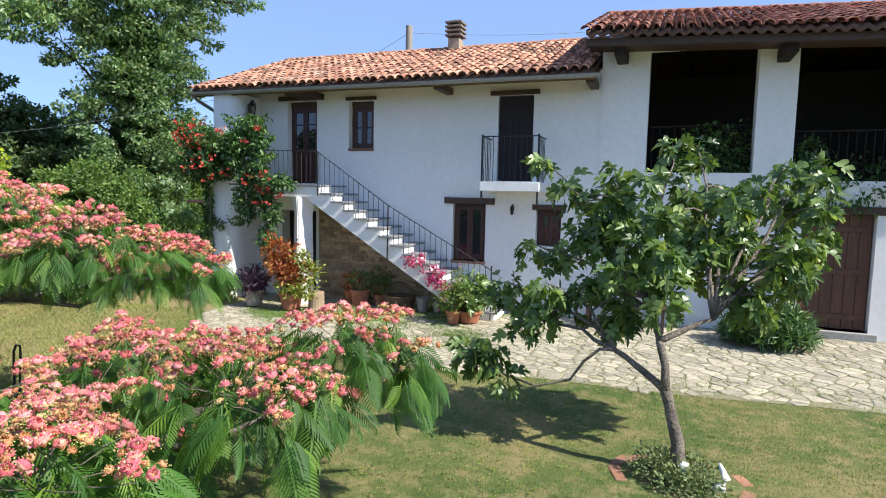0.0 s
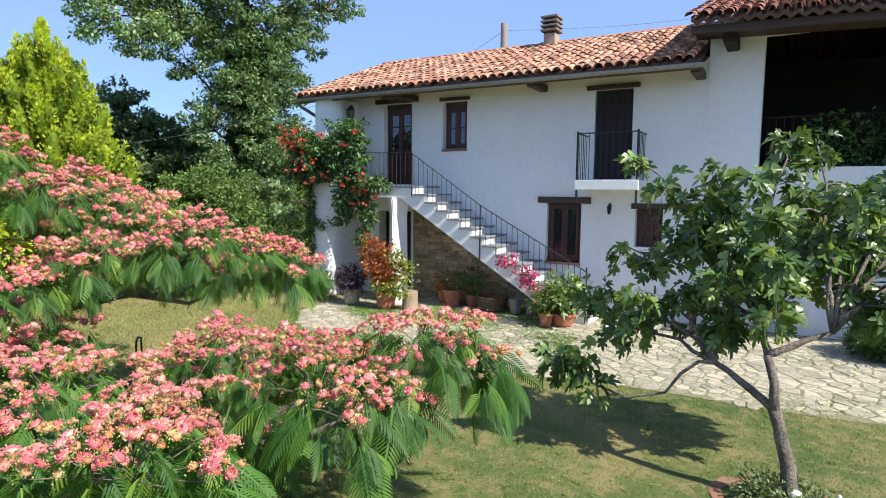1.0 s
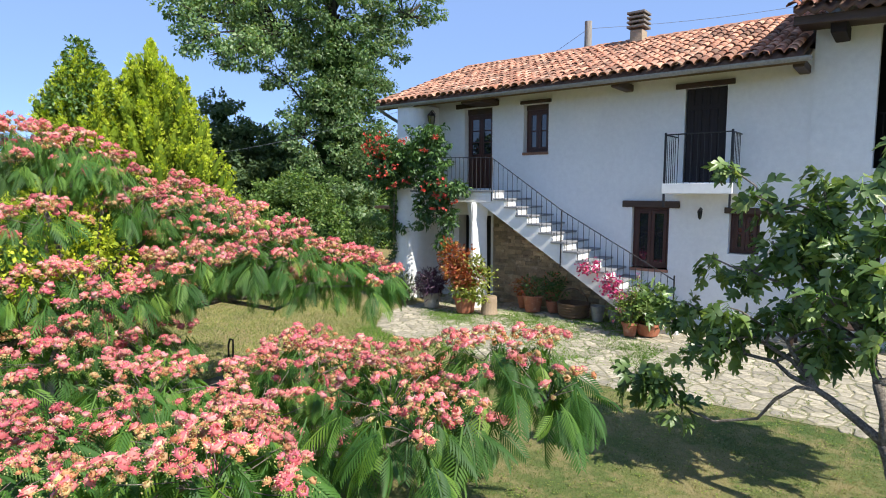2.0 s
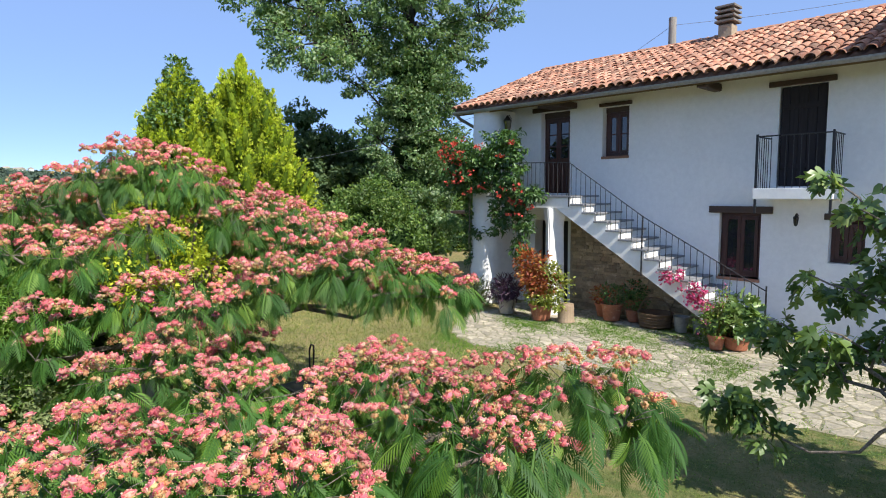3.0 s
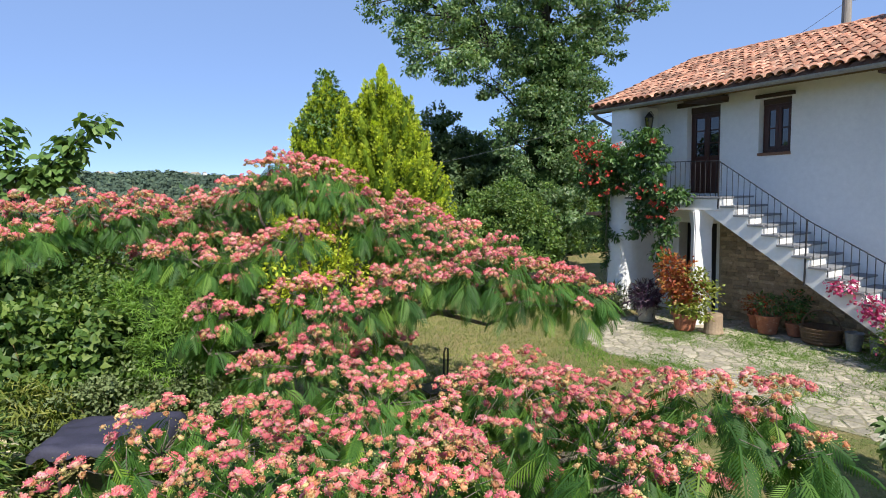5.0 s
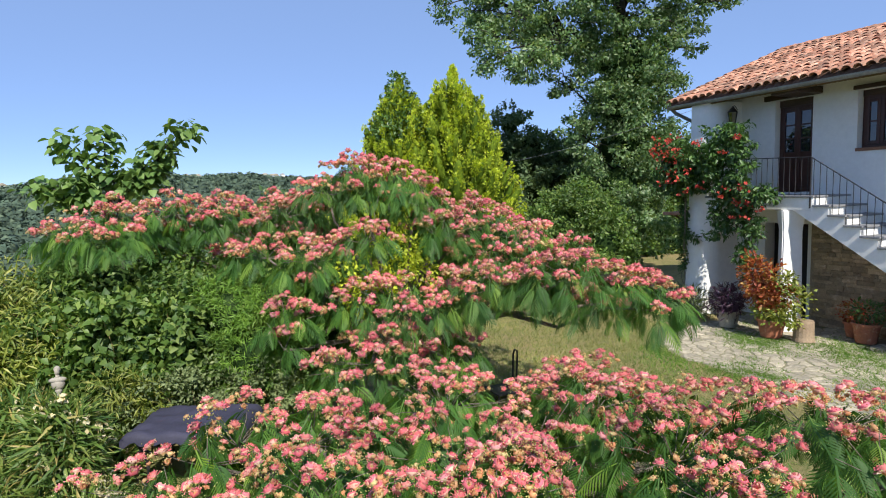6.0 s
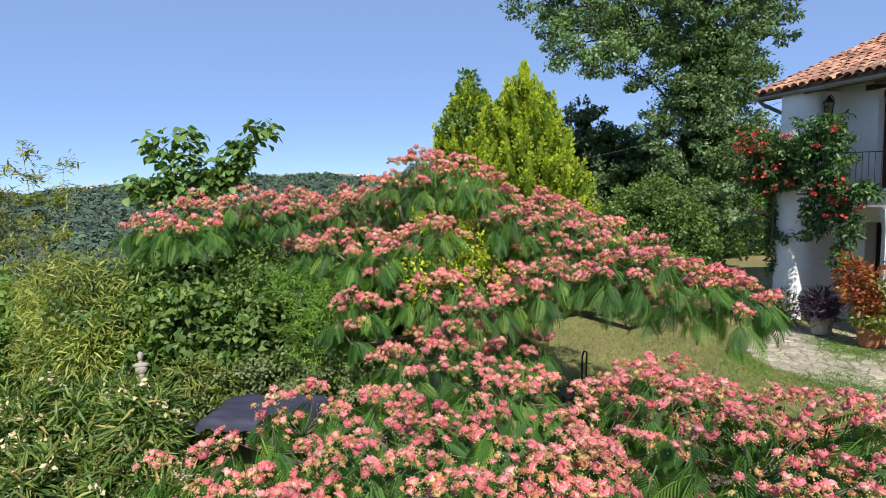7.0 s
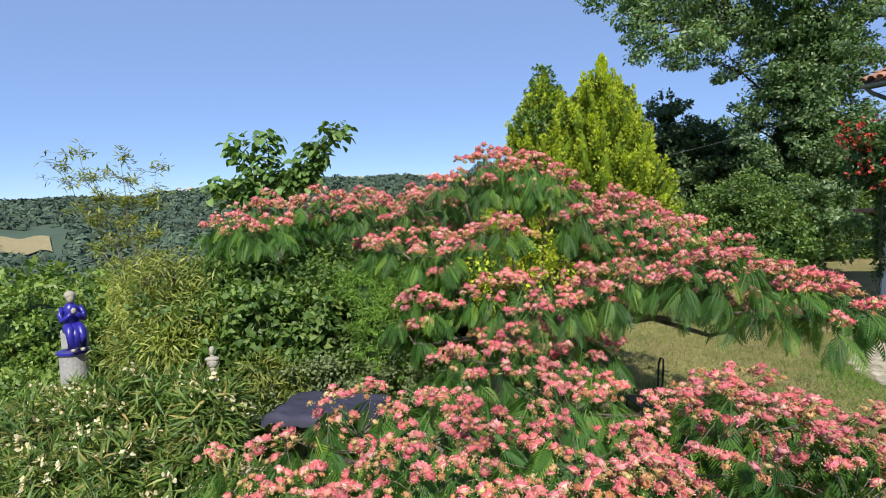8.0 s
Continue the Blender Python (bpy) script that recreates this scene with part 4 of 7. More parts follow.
def lantern(x, y, z, s=1.0):
    e = thing("wall_lantern", "black iron wall lantern with glass panes", "lantern", place=(x, y, z))
    part("bracket", limb(bmesh.new(), [(0, 0.16, 0.18 * s), (0, 0.05, 0.26 * s), (0, 0, 0.24 * s)], 0.01, 0.01, 6), IRON, e)
    part("roof", lathe(bmesh.new(), [(0.10 * s, 0.13 * s), (0.085 * s, 0.15 * s), (0.03 * s, 0.22 * s), (0.01, 0.25 * s)], 6), IRON, e)
    part("glass", lathe(bmesh.new(), [(0.045 * s, -0.12 * s), (0.08 * s, 0.128 * s)], 6), GLASS, e)
    part("base", lathe(bmesh.new(), [(0.02 * s, -0.17 * s), (0.05 * s, -0.13 * s), (0.052 * s, -0.121 * s)], 6), IRON, e)
    for i in range(6):
        t = 2 * math.pi * i / 6
        part("bar", rod(bmesh.new(), (0.047 * s * math.cos(t), 0.047 * s * math.sin(t), -0.12 * s), (0.083 * s * math.cos(t), 0.083 * s * math.sin(t), 0.13 * s), 0.006, seg=4), IRON, e)


lantern(-1.58, -0.50, 4.52, 1.25)
lantern(5.10, -0.17, 2.26, 0.55)

# ---- silk trees ----
BACK = [(-0.18, -9.89, 3.54, 0.49), (0.15, -9.61, 3.28, 0.68), (-0.93, -13.26, 2.85, 0.92), (-1.15, -12.0, 2.91, 0.95), (-0.95, -10.98, 2.45, 0.95),
        (0.14, -8.33, 2.78, 0.82), (0.62, -8.23, 2.43, 0.86), (1.23, -8.48, 1.97, 0.8), (2.52, -8.14, 2.15, 0.73), (2.86, -7.54, 1.88, 0.65),
        (1.42, -10.04, 1.87, 0.76), (2.16, -10.6, 1.34, 0.67), (1.74, -9.95, 1.38, 0.59), (-1.2, -10.9, 2.95, 0.72), (3.13, -7.26, 1.76, 0.34),
        (0.81, -10.18, 2.58, 0.37), (0.09, -11.25, 1.44, 0.36), (2.05, -8.95, 2.02, 0.55), (1.55, -9.35, 1.86, 0.50), (0.75, -10.9, 2.38, 0.45), (0.2, -11.4, 2.42, 0.5),
        (1.9, -8.2, 2.28, 0.5), (1.0, -9.2, 2.62, 0.36)]
# small sprays between the tiers
BACK += [(-0.14, -10.46, 3.25, 0.35), (0.34, -9.21, 3.04, 0.4), (0.47, -8.67, 2.73, 0.45), (1.25, -8.07, 2.54, 0.4), (1.79, -7.82, 2.31, 0.42), (-0.56, -11.07, 2.91, 0.4), (0.98, -10.82, 1.97, 0.28), (1.30, -11.38, 1.72, 0.30), (1.42, -11.42, 1.45, 0.22), (2.03, -9.61, 1.25, 0.36), (1.32, -8.63, 2.09, 0.42), (-0.74, -12.52, 3.04, 0.45)]
FRONT = [(3.77, -12.34, 1.25, 0.35), (3.43, -12.11, 1.22, 0.40), (3.97, -12.58, 1.11, 0.53), (3.62, -11.54, 1.19, 0.59), (3.52, -10.25, 1.21, 0.68), (3.76, -8.77, 1.15, 0.68), (4.42, -11.66, 1.14, 0.57), (4.2, -10.53, 1.08, 0.71),
         (4.47, -9.48, 1.04, 0.69), (4.43, -8.47, 1.09, 0.64), (5.95, -8.67, 1.55, 0.49), (5.4, -9.37, 1.32, 0.54), (4.57, -9.99, 1.18, 0.61), (6.36, -8.68, 1.43, 0.3),
         (4.57, -9.38, 1.42, 0.41), (5.42, -10.8, 1.32, 0.61), (5.88, -9.58, 1.33, 0.48), (4.36, -12.69, 1.07, 0.33)]


def pompom(threads):
    """One silk flower: a pale cup and a small soft heart inside a brush of fine pink threads (materials: 0 pink, 1 cup, 2 heart)."""
    r = np.random.default_rng(3)
    v, f, idx = [], [], []
    seg = 6
    rings = ((0.08, -0.30), (0.40, 0.10), (0.70, 0.48), (0.44, 0.80))
    for q, z in rings:
        for i in range(seg):
            a = 2 * math.pi * (i + r.uniform(-0.25, 0.25)) / seg
            k = q * r.uniform(0.84, 1.16)
            v.append((k * math.cos(a), k * math.sin(a), z + r.uniform(-0.09, 0.09)))
    for n in range(len(rings) - 1):
        for i in range(seg):
            j = (i + 1) % seg
            f += [(n * seg + i, n * seg + j, (n + 1) * seg + j), (n * seg + i, (n + 1) * seg + j, (n + 1) * seg + i)]
            idx += [(1, 2, 0)[n], (1, 2, 0)[n]]
    for i in range(threads):
        a, e = i * 2.4, math.asin(0.14 + 0.84 * (i + 0.5) / threads) + r.uniform(-0.12, 0.12)
        d = np.array([math.cos(a) * math.cos(e), math.sin(a) * math.cos(e), math.sin(e)])
        t = np.cross(d, unit(r, 1)[0])
        t *= r.uniform(0.07, 0.13) * math.sqrt(34 / threads) / np.linalg.norm(t)
        o = np.array([0, 0, 0.04])
        L = r.uniform(0.72, 1.18)
        b = len(v)
        v += [tuple(o + d * 0.30), tuple(o + d * L - t), tuple(o + d * L * 0.96 + t)]
        f.append((b, b + 1, b + 2))
        idx.append(0 if i % 4 else 2)
    return np.array(v), np.array(f), np.array(idx)


def bud():
    v = [(0.55, 0, 0.2), (-0.28, 0.48, 0.2), (-0.28, -0.48, 0.2), (0, 0, 1.1)]
    return np.array(v, float), np.array([(0, 2, 1), (3, 0, 1), (3, 1, 2), (3, 2, 0)])


def silk_tree(tiers, foot, fork, gap, heads, length, head, bare, dome, label, seed):
    """A silk tree: spreading limbs; at every twig's end a rosette of drooping fronds under a dome of flowers."""
    r = np.random.default_rng(seed)
    rnd = random.Random(seed)
    tree = thing("silk_tree", label, "tree", "silk trees in the garden")
    # twig ends, no two nearer than the gap, over the tiers
    ends = []
    for x, y, z, R in tiers:
        for _ in range(int(90 * R * R / gap / gap)):
            a, q = rnd.uniform(0, 6.283), math.sqrt(rnd.random())
            s = R * q * (1 + 0.22 * math.sin(3 * a + 5 * x))
            c = Vector((x + s * math.cos(a), y + s * math.sin(a), z + dome * R * (0.25 - q * q) + rnd.gauss(0, 0.04)))
            if all((c - o[0]).length > gap * rnd.uniform(0.75, 1.2) for o in ends):
                ends.append((c, Vector((math.cos(a), math.sin(a), 0)) * q))
    bm = bmesh.new()
    limb(bm, bent(foot, fork, 6, 0.0, rnd, 0.02), 0.13, 0.09, 9)
    for x, y, z, R in tiers:
        pts = bent(fork, (x, y, z - 0.22), 7, -0.10, rnd, 0.025)
        limb(bm, pts, 0.05, 0.014, 6)
    for c, o in ends:
        t = min(tiers, key=lambda q: (Vector(q[:3]) - c).length)
        limb(bm, bent((t[0], t[1], t[2] - 0.22), c - Vector((0, 0, 0.03)), 4, 0.0, rnd, 0.04), 0.0045, 0.0025, 5)
    part("trunk", bm, BARK, tree, smooth=True)
    E = np.array([c for c, _ in ends])
    O = np.array([o for _, o in ends])
    per = r.integers(7, 11, len(E))
    k = np.repeat(np.arange(len(E)), per)
    n = len(k)
    a = r.uniform(0, 6.283, n)
    way = np.stack([np.cos(a), np.sin(a), -0.30 - 1.15 * r.random(n)], 1) + O[k] * 0.9
    p = E[k] + np.stack([np.cos(a), np.sin(a), 0 * a], 1) * 0.03 + np.array([0, 0, -0.05]) - np.array([0, 0, 1]) * (r.random(n) * 0.12)[:, None]
    up = np.array([0, 0, 1.0]) + 0.25 * r.normal(size=(n, 3))
    v, f = strew(frond(length, 12) if heads == 10 else frond(length, 9, ((0.5, 1.15),)), p, turns(way, up), r.uniform(0.65, 1.2, n))
    tri_mesh("crown", v, f, FROND, tree, "drooping feathery green fronds")
    # domes of flowers: open pink brushes on top, faded salmon ones and bunches of buds below them
    k = np.repeat(np.arange(len(E)), np.where(r.random(len(E)) < bare, r.integers(0, 4, len(E)), r.integers(int(heads * 0.6), int(heads * 1.5), len(E))))
    n = len(k)
    off = unit(r, n) * (r.random(n) ** 0.4)[:, None]
    off[:, 2] = np.abs(off[:, 2])
    spread = r.uniform(0.75, 1.15, len(E))[k][:, None]
    c = E[k] + off * np.array([0.145, 0.145, 0.105]) * spread
    up = off * 0.9 + np.array([0, 0, 0.6]) + 0.25 * r.normal(size=(n, 3))
    up /= np.linalg.norm(up, axis=1, keepdims=True)
    x = np.cross(unit(r, n), up)
    x /= np.linalg.norm(x, axis=1, keepdims=True)
    rot = np.stack([x, np.cross(up, x), up], 2)
    faded = (off[:, 2] < 0.30) & (r.random(n) < 0.70) | (r.random(n) < 0.24)
    pv, pf, pi = pompom(38 if heads == 10 else 20)
    v, f = strew((pv, pf), c, rot, head * r.uniform(0.75, 1.2, n) * np.where(faded, 0.66, 1.0))
    kinds = np.tile(pi, n)
    kinds = np.where(np.repeat(faded, len(pi)), np.where(kinds == 0, 3, 1), kinds)
    tagged(tri_mesh("blossom", v, f, [PINK, CREAM, PALE, FADED], tree, "fluffy pink brush flowers with cream bases", index=kinds), kind="stuff")
    nb = 7 if heads == 10 else 4
    bc = np.repeat(E[k] + off * np.array([0.15, 0.15, 0.095]) * spread, nb, 0) + r.normal(size=(nb * n, 3)) * np.array([0.028, 0.028, 0.018]) + np.array([0, 0, 0.004])
    v, f = strew(bud(), bc, np.repeat(rot, nb, 0), r.uniform(0.009, 0.016, nb * n) * (1.0 if heads == 10 else 1.35))
    tagged(tri_mesh("bud_mass", v, f, BUD, tree, "small yellow-green buds"), kind="stuff")
    return tree


silk_tree(BACK, (-0.1, -9.8, -0.2), (0.1, -9.7, 1.2), 0.26, 12, 0.30, 0.052, 0.12, 0.38, "wide silk tree with tiered pink blossom over the lawn", 11)
silk_tree(FRONT, (3.4, -11.0, -0.1), (3.6, -10.8, 0.55), 0.24, 10, 0.33, 0.047, 0.22, 0.22, "low spreading silk tree thick with pink blossom", 12)

# ---- fig tree ----


def fig_tree():
    rnd = random.Random(4)
    r = np.random.default_rng(4)
    tree = thing("fig_tree", "young fig tree with broad lobed leaves on the lawn", "tree")
    bm = bmesh.new()
    fork = (8.33, -7.0, 0.82)
    limb(bm, [(8.50, -7.02, -0.05), (8.49, -7.02, 0.08), (8.47, -7.02, 0.22), (8.46, -7.01, 0.36), (8.42, -7.01, 0.5), (8.39, -7.0, 0.62), (8.36, -7.0, 0.72), fork], 0.062, 0.050, 14, rnd, 0.13)
    upper = (8.26, -6.93, 1.26)
    limb(bm, [fork, (fork[0] - 0.01, -6.98, (fork[2] + upper[2]) / 2), upper], 0.045, 0.036, 12, rnd, 0.14)
    ends = [(6.51, -6.2, 1.59), (6.73, -6.5, 1.24), (6.89, -5.9, 2.99), (7.21, -6.2, 2.70), (7.74, -6.3, 2.88), (8.28, -6.0, 3.15), (8.52, -5.9, 3.15), (8.96, -5.8, 2.73), (9.38, -5.7, 2.93),
            (9.65, -5.6, 2.90), (9.78, -5.7, 2.29), (9.45, -6.0, 1.95), (9.14, -6.2, 1.64), (6.81, -6.0, 2.05), (7.40, -6.4, 2.28), (7.95, -6.6, 2.31), (8.63, -6.4, 2.33), (7.30, -6.5, 1.56),
            (8.29, -6.7, 1.89), (8.94, -5.9, 2.08), (7.89, -6.7, 1.42), (9.62, -5.6, 2.60), (8.45, -6.2, 2.72)]
    tips = []
    subs = [((7.86, -6.83, 1.10), 0.024), ((8.20, -6.62, 1.45), 0.020), ((8.72, -6.66, 1.46), 0.016)]
    for b, rad in subs:
        limb(bm, bent(fork if b[0] < 8.1 else upper, b, 6, 0.0, rnd, 0.03), 0.036, rad, 10, rnd, 0.14)
    for i, e in enumerate(ends):
        b = min(subs, key=lambda s: (Vector(s[0]) - Vector(e)).length)[0]
        pts = bent(b, e, 7, 0.10, rnd, 0.035)
        limb(bm, pts, 0.022, 0.007, 7, rnd, 0.08)
        tips += [pts[5], pts[6], pts[6]]
        for _ in range(3):
            s = pts[rnd.randint(2, 5)]
            t = s + Vector((rnd.uniform(-0.38, 0.38), rnd.uniform(-0.38, 0.38), rnd.uniform(-0.05, 0.30)))
            limb(bm, bent(s, t, 4, 0.03, rnd, 0.06), 0.012, 0.006, 6)
            tips += [t, t]
    # the low branch that sweeps out and up again at its tip
    low = [Vector(p) for p in ((7.86, -6.83, 1.10), (7.72, -6.89, 1.11), (7.57, -6.89, 0.97), (7.44, -6.87, 0.76), (7.10, -6.91, 0.66), (6.76, -6.88, 0.73), (6.50, -6.85, 0.93))]
    limb(bm, low, 0.018, 0.008, 7, rnd, 0.05)
    tips += [low[-1]] * 4 + [low[-1] + Vector((-0.16, 0, 0.08))] * 3 + [low[-1] + Vector((0.16, 0.02, 0.04))] * 2 + [low[-2]] * 2
    part("trunk", bm, BARK, tree, smooth=True)
    P, D, U = [], [], []
    for t in tips:
        for _ in range(rnd.randint(8, 11)):
            a = rnd.uniform(0, 6.28)
            d = Vector((math.cos(a), math.sin(a), rnd.uniform(-1.7, 0.45)))
            P.append(t + d * rnd.uniform(0.03, 0.11) + Vector((0, 0, rnd.uniform(-0.12, 0.06))))
            D.append(d)
            U.append((rnd.gauss(0.2, 0.8), rnd.gauss(-0.2, 0.8), 0.7))
    v, f = strew(lobed(0.156), np.array(P), turns(np.array(D), np.array(U)), r.uniform(0.6, 1.25, len(P)))
    tri_mesh("crown", v, f, FIG, tree, "glossy lobed fig leaves")
    bm = bmesh.new()
    for p, d in zip(P, D):
        rod(bm, p - d * 0.06, p + d * 0.01, 0.003, seg=3)
    part("stalk_mass", bm, LIME, tree)
    return tree


fig_tree()

# ---- other trees and bushes ----
TUFT = flat_blade(1.0, 0.55)
NARROW = blade(1.0, 0.16, 0.1, 0.25)


def bush(name, label, category, lobes, n, template, size, mat, seed, core_mat=None, core_k=0.72, group="", **kw):
    e = thing(name, label, category, group)
    r = np.random.default_rng(seed)
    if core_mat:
        core("shade_core", lobes, core_k, core_mat, e, r)
    crown("crown", lobes, n, template, size, mat, e, r, **kw)
    return e


def big_tree():
    e = thing("poplar_tree", "tall ivy-clad poplar with dense grey-green leaves", "tree")
    r, rnd = np.random.default_rng(8), random.Random(8)
    base = (-10.2, 4.0, -0.3)
    bm = bmesh.new()
    limb(bm, [base, (-10.2, 3.9, 3), (-10.1, 3.7, 6), (-10.0, 3.5, 9), (-10.4, 3.3, 13), (-11.0, 3.0, 15.5)], 0.42, 0.10, 12, rnd, 0.08)
    lobes = [(-9.72, -1.61, 9.25, 1.5, 1.5, 1.3), (-10.05, -2.60, 8.45, 0.6, 0.6, 0.5), (-9.65, -0.79, 7.84, 1.1, 1.1, 0.8), (-10.0, 0.97, 8.87, 2.0, 2.0, 1.7), (-9.3, 3.2, 9.5, 2.4, 2.4, 2.0),
             (-8.8, 4.87, 8.57, 1.3, 1.3, 1.1), (-7.3, 5.7, 10.1, 1.2, 1.2, 0.9), (-9.7, 3.5, 7.65, 2.1, 2.1, 1.8), (-9.9, 3.6, 6.12, 1.9, 1.9, 1.6), (-10.1, 3.5, 4.65, 2.0, 2.0, 1.7)]
    lobes += [(-9.9, 3.15, 3.1, 1.8, 1.8, 1.6), (-9.7, 3.4, 1.6, 2.0, 2.0, 1.6), (-9.0, 4.4, 6.8, 1.1, 1.1, 1.0), (-10.3, 1.65, 5.25, 0.8, 0.8, 0.6), (-9.3, 1.5, 11.9, 3.0, 3.2, 2.2),
             (-7.9, 4.3, 12.3, 2.5, 2.6, 2.0), (-10.0, -1.4, 11.4, 1.9, 2.0, 1.6), (-10.1, 0.7, 7.0, 0.75, 0.75, 0.55), (-10.9, -2.9, 10.2, 1.3, 1.4, 1.1), (-11.0, 3.0, 15.0, 2.6, 3.0, 2.0), (-8.9, 5.0, 4.6, 1.1, 1.2, 1.1)]
    lobes += [(-9.2, -2.5, 7.45, 0.62, 0.62, 0.50), (-9.0, -2.0, 6.95, 0.42, 0.42, 0.36), (-9.3, -2.9, 7.9, 0.65, 0.65, 0.5), (-8.7, -1.5, 7.25, 0.75, 0.75, 0.6)]
    for x, y, z, rx, ry, rz in lobes:
        s = (-10.55, 4.0, max(2.0, z - 2.2)) if y > -0.4 else (-10.0, 0.9, 8.5)
        pts = bent(s, (x, y, z), 6, 0.15, rnd, 0.03)
        limb(bm, pts, min(0.14, 0.075 * rx), min(0.04, 0.03 * rx), 7)
        for _ in range(7):
            u = Vector((rnd.gauss(0, 1), rnd.gauss(0, 1), rnd.gauss(0, 1))).normalized()
            limb(bm, bent(pts[4], (x + u.x * rx, y + u.y * ry, z + u.z * rz), 4, 0.05, rnd, 0.05), 0.035, 0.008, 5)
    part("trunk", bm, BARK_DARK, e, smooth=True)
    core("shade_core", lobes[7:12], 0.42, DEEP, e, r)
    crown("crown", lobes, 118000, TUFT, 0.145, POPLAR, e, r, shell=0.40, spread=1.0, hang=0.5, lump=0.36, per=80)
    return e


big_tree()


def thuja(x, y, h, rad, label, seed, n, mat, ivy=False, name="golden_cypress", group="golden cypresses"):
    """A golden cypress: a cone built up of leaning plumes of scale leaves with dark gaps between."""
    e = thing(name, label, "conifer", group)
    r, rnd = np.random.default_rng(seed), random.Random(seed)
    part("trunk", rod(bmesh.new(), (x, y, -1.2), (x, y, h * 0.9), 0.16, 0.02), BARK_DARK, e)
    plumes = []
    for i in range(210):
        t, a = 0.05 + 0.93 * (i / 210) ** 1.3, i * 2.4 + rnd.uniform(-0.4, 0.4)
        q = rad * (1 - t) ** 0.62 * rnd.uniform(0.78, 1.06)
        plumes.append((q * math.cos(a), q * math.sin(a), t * h * 0.93, a, (0.50 + 0.42 * (1 - t)) * rnd.uniform(0.6, 1.45), 0.70 * (1 - 0.75 * t)))
    outer = len(plumes)
    for i in range(120):  # older growth inside, its colour darkened as shade between plumes
        t, a = 0.05 + 0.85 * (i / 120) ** 1.2, i * 2.4 + 1.0
        q = rad * (1 - t) ** 0.56 * 0.70
        plumes.append((q * math.cos(a), q * math.sin(a), t * h * 0.9, a, 0.8, 0.4))
    for i in range(34):
        t, a = 0.72 + 0.32 * i / 34, i * 2.4
        q = 0.14 * rad * max(0.0, 1 - t) ** 0.5 * rnd.uniform(0.5, 1.3)
        plumes.append((q * math.cos(a), q * math.sin(a), t * h * 0.94, a, 0.42, 0.04))
    per = n // len(plumes)
    P, D, U, K = [], [], [], []
    bv, bf = [], []
    rings, seg = ((-0.30, 0.30), (-0.08, 0.82), (0.14, 1.0), (0.36, 0.80), (0.54, 0.46)), 7
    for n_, (sx, sy, sz, a, L, lean) in enumerate(plumes):
        old = outer <= n_ < outer + 120
        axis = np.array([lean * math.cos(a), lean * math.sin(a), 1.0])
        foot = np.array([x + sx, y + sy, sz])
        wide = L * r.uniform(0.20, 0.30)
        base = len(bv)
        for t, q in rings:  # the plume's close-grown body
            for i in range(seg):
                w = 6.283 * i / seg + 0.4 * t
                k = 0.60 * wide * q * r.uniform(0.70, 1.15)
                bv.append(foot + axis * (L * t) + np.array([k * math.cos(w), k * math.sin(w), r.normal() * 0.03 * L]))
        bv.append(foot + axis * (L * 0.60))
        for i in range(seg):
            j = (i + 1) % seg
            for m_ in range(len(rings) - 1):
                c0, c1 = base + m_ * seg, base + (m_ + 1) * seg
                bf += [(c0 + i, c0 + j, c1 + j), (c0 + i, c1 + j, c1 + i)]
            c0 = base + (len(rings) - 1) * seg
            bf.append((c0 + i, c0 + j, base + len(rings) * seg))
        t = r.uniform(-0.30, 0.72, per)
        # plume feet and inner plumes take the darkened old-growth colour
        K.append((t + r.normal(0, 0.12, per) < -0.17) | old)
        b = r.uniform(0, 6.283, per)
        o = np.stack([np.cos(b), np.sin(b), 0 * b], 1)
        q = wide * np.interp(t, [k for k, _ in rings] + [0.72], [k for _, k in rings] + [0.04]) * r.uniform(0.55, 1.15, per)
        P.append(foot + axis * (L * t)[:, None] + o * q[:, None])
        D.append(o * 0.75 + axis + 0.35 * r.normal(size=(per, 3)))
        U.append(o + 0.5 * r.normal(size=(per, 3)))
    P, D, U = np.concatenate(P), np.concatenate(D), np.concatenate(U)
    # plume bodies hold old growth and painted gap shade in one colour
    tagged(tri_mesh("shaded_old_growth", np.array(bv), np.array(bf), GOLD_OLD_SHADE, e), kind="stuff")
    tv, tf = [], []
    for k in (0, 2):  # a fork of two narrow sprays
        a = (k - 1) * 0.30
        b = len(tv)
        c, s = math.cos(a), math.sin(a)
        L = 1.0 - 0.15 * abs(k - 1)
        tv += [(0, 0, 0), (0.55 * L * c - 0.12 * s, 0.55 * L * s + 0.12 * c, 0.05), (L * c, L * s, 0.0), (0.55 * L * c + 0.12 * s, 0.55 * L * s - 0.12 * c, 0.05)]
        tf += [(b, b + 1, b + 2), (b, b + 2, b + 3)]
    v, f = strew((np.array(tv), np.array(tf)), P, turns(D, U), 0.112 * r.uniform(0.6, 1.3, len(P)))
    core("shade_core", [(x, y, h * 0.20, rad * 0.68, rad * 0.68, h * 0.26), (x, y, h * 0.40, rad * 0.48, rad * 0.48, h * 0.26), (x, y, h * 0.62, rad * 0.24, rad * 0.24, h * 0.18)], 0.80, GOLD_DEEP, e, r)
    tri_mesh("crown", v, f, [mat, GOLD_OLD_SHADE], e, index=np.repeat(np.concatenate(K), 4).astype(int))
    if ivy:
        lob = [(x, y - 0.05, h - 0.25, 0.30, 0.30, 0.50), (x, y, h - 0.85, 0.55, 0.55, 0.55), (x + 0.15, y - 0.1, h - 1.45, 0.80, 0.80, 0.60)]
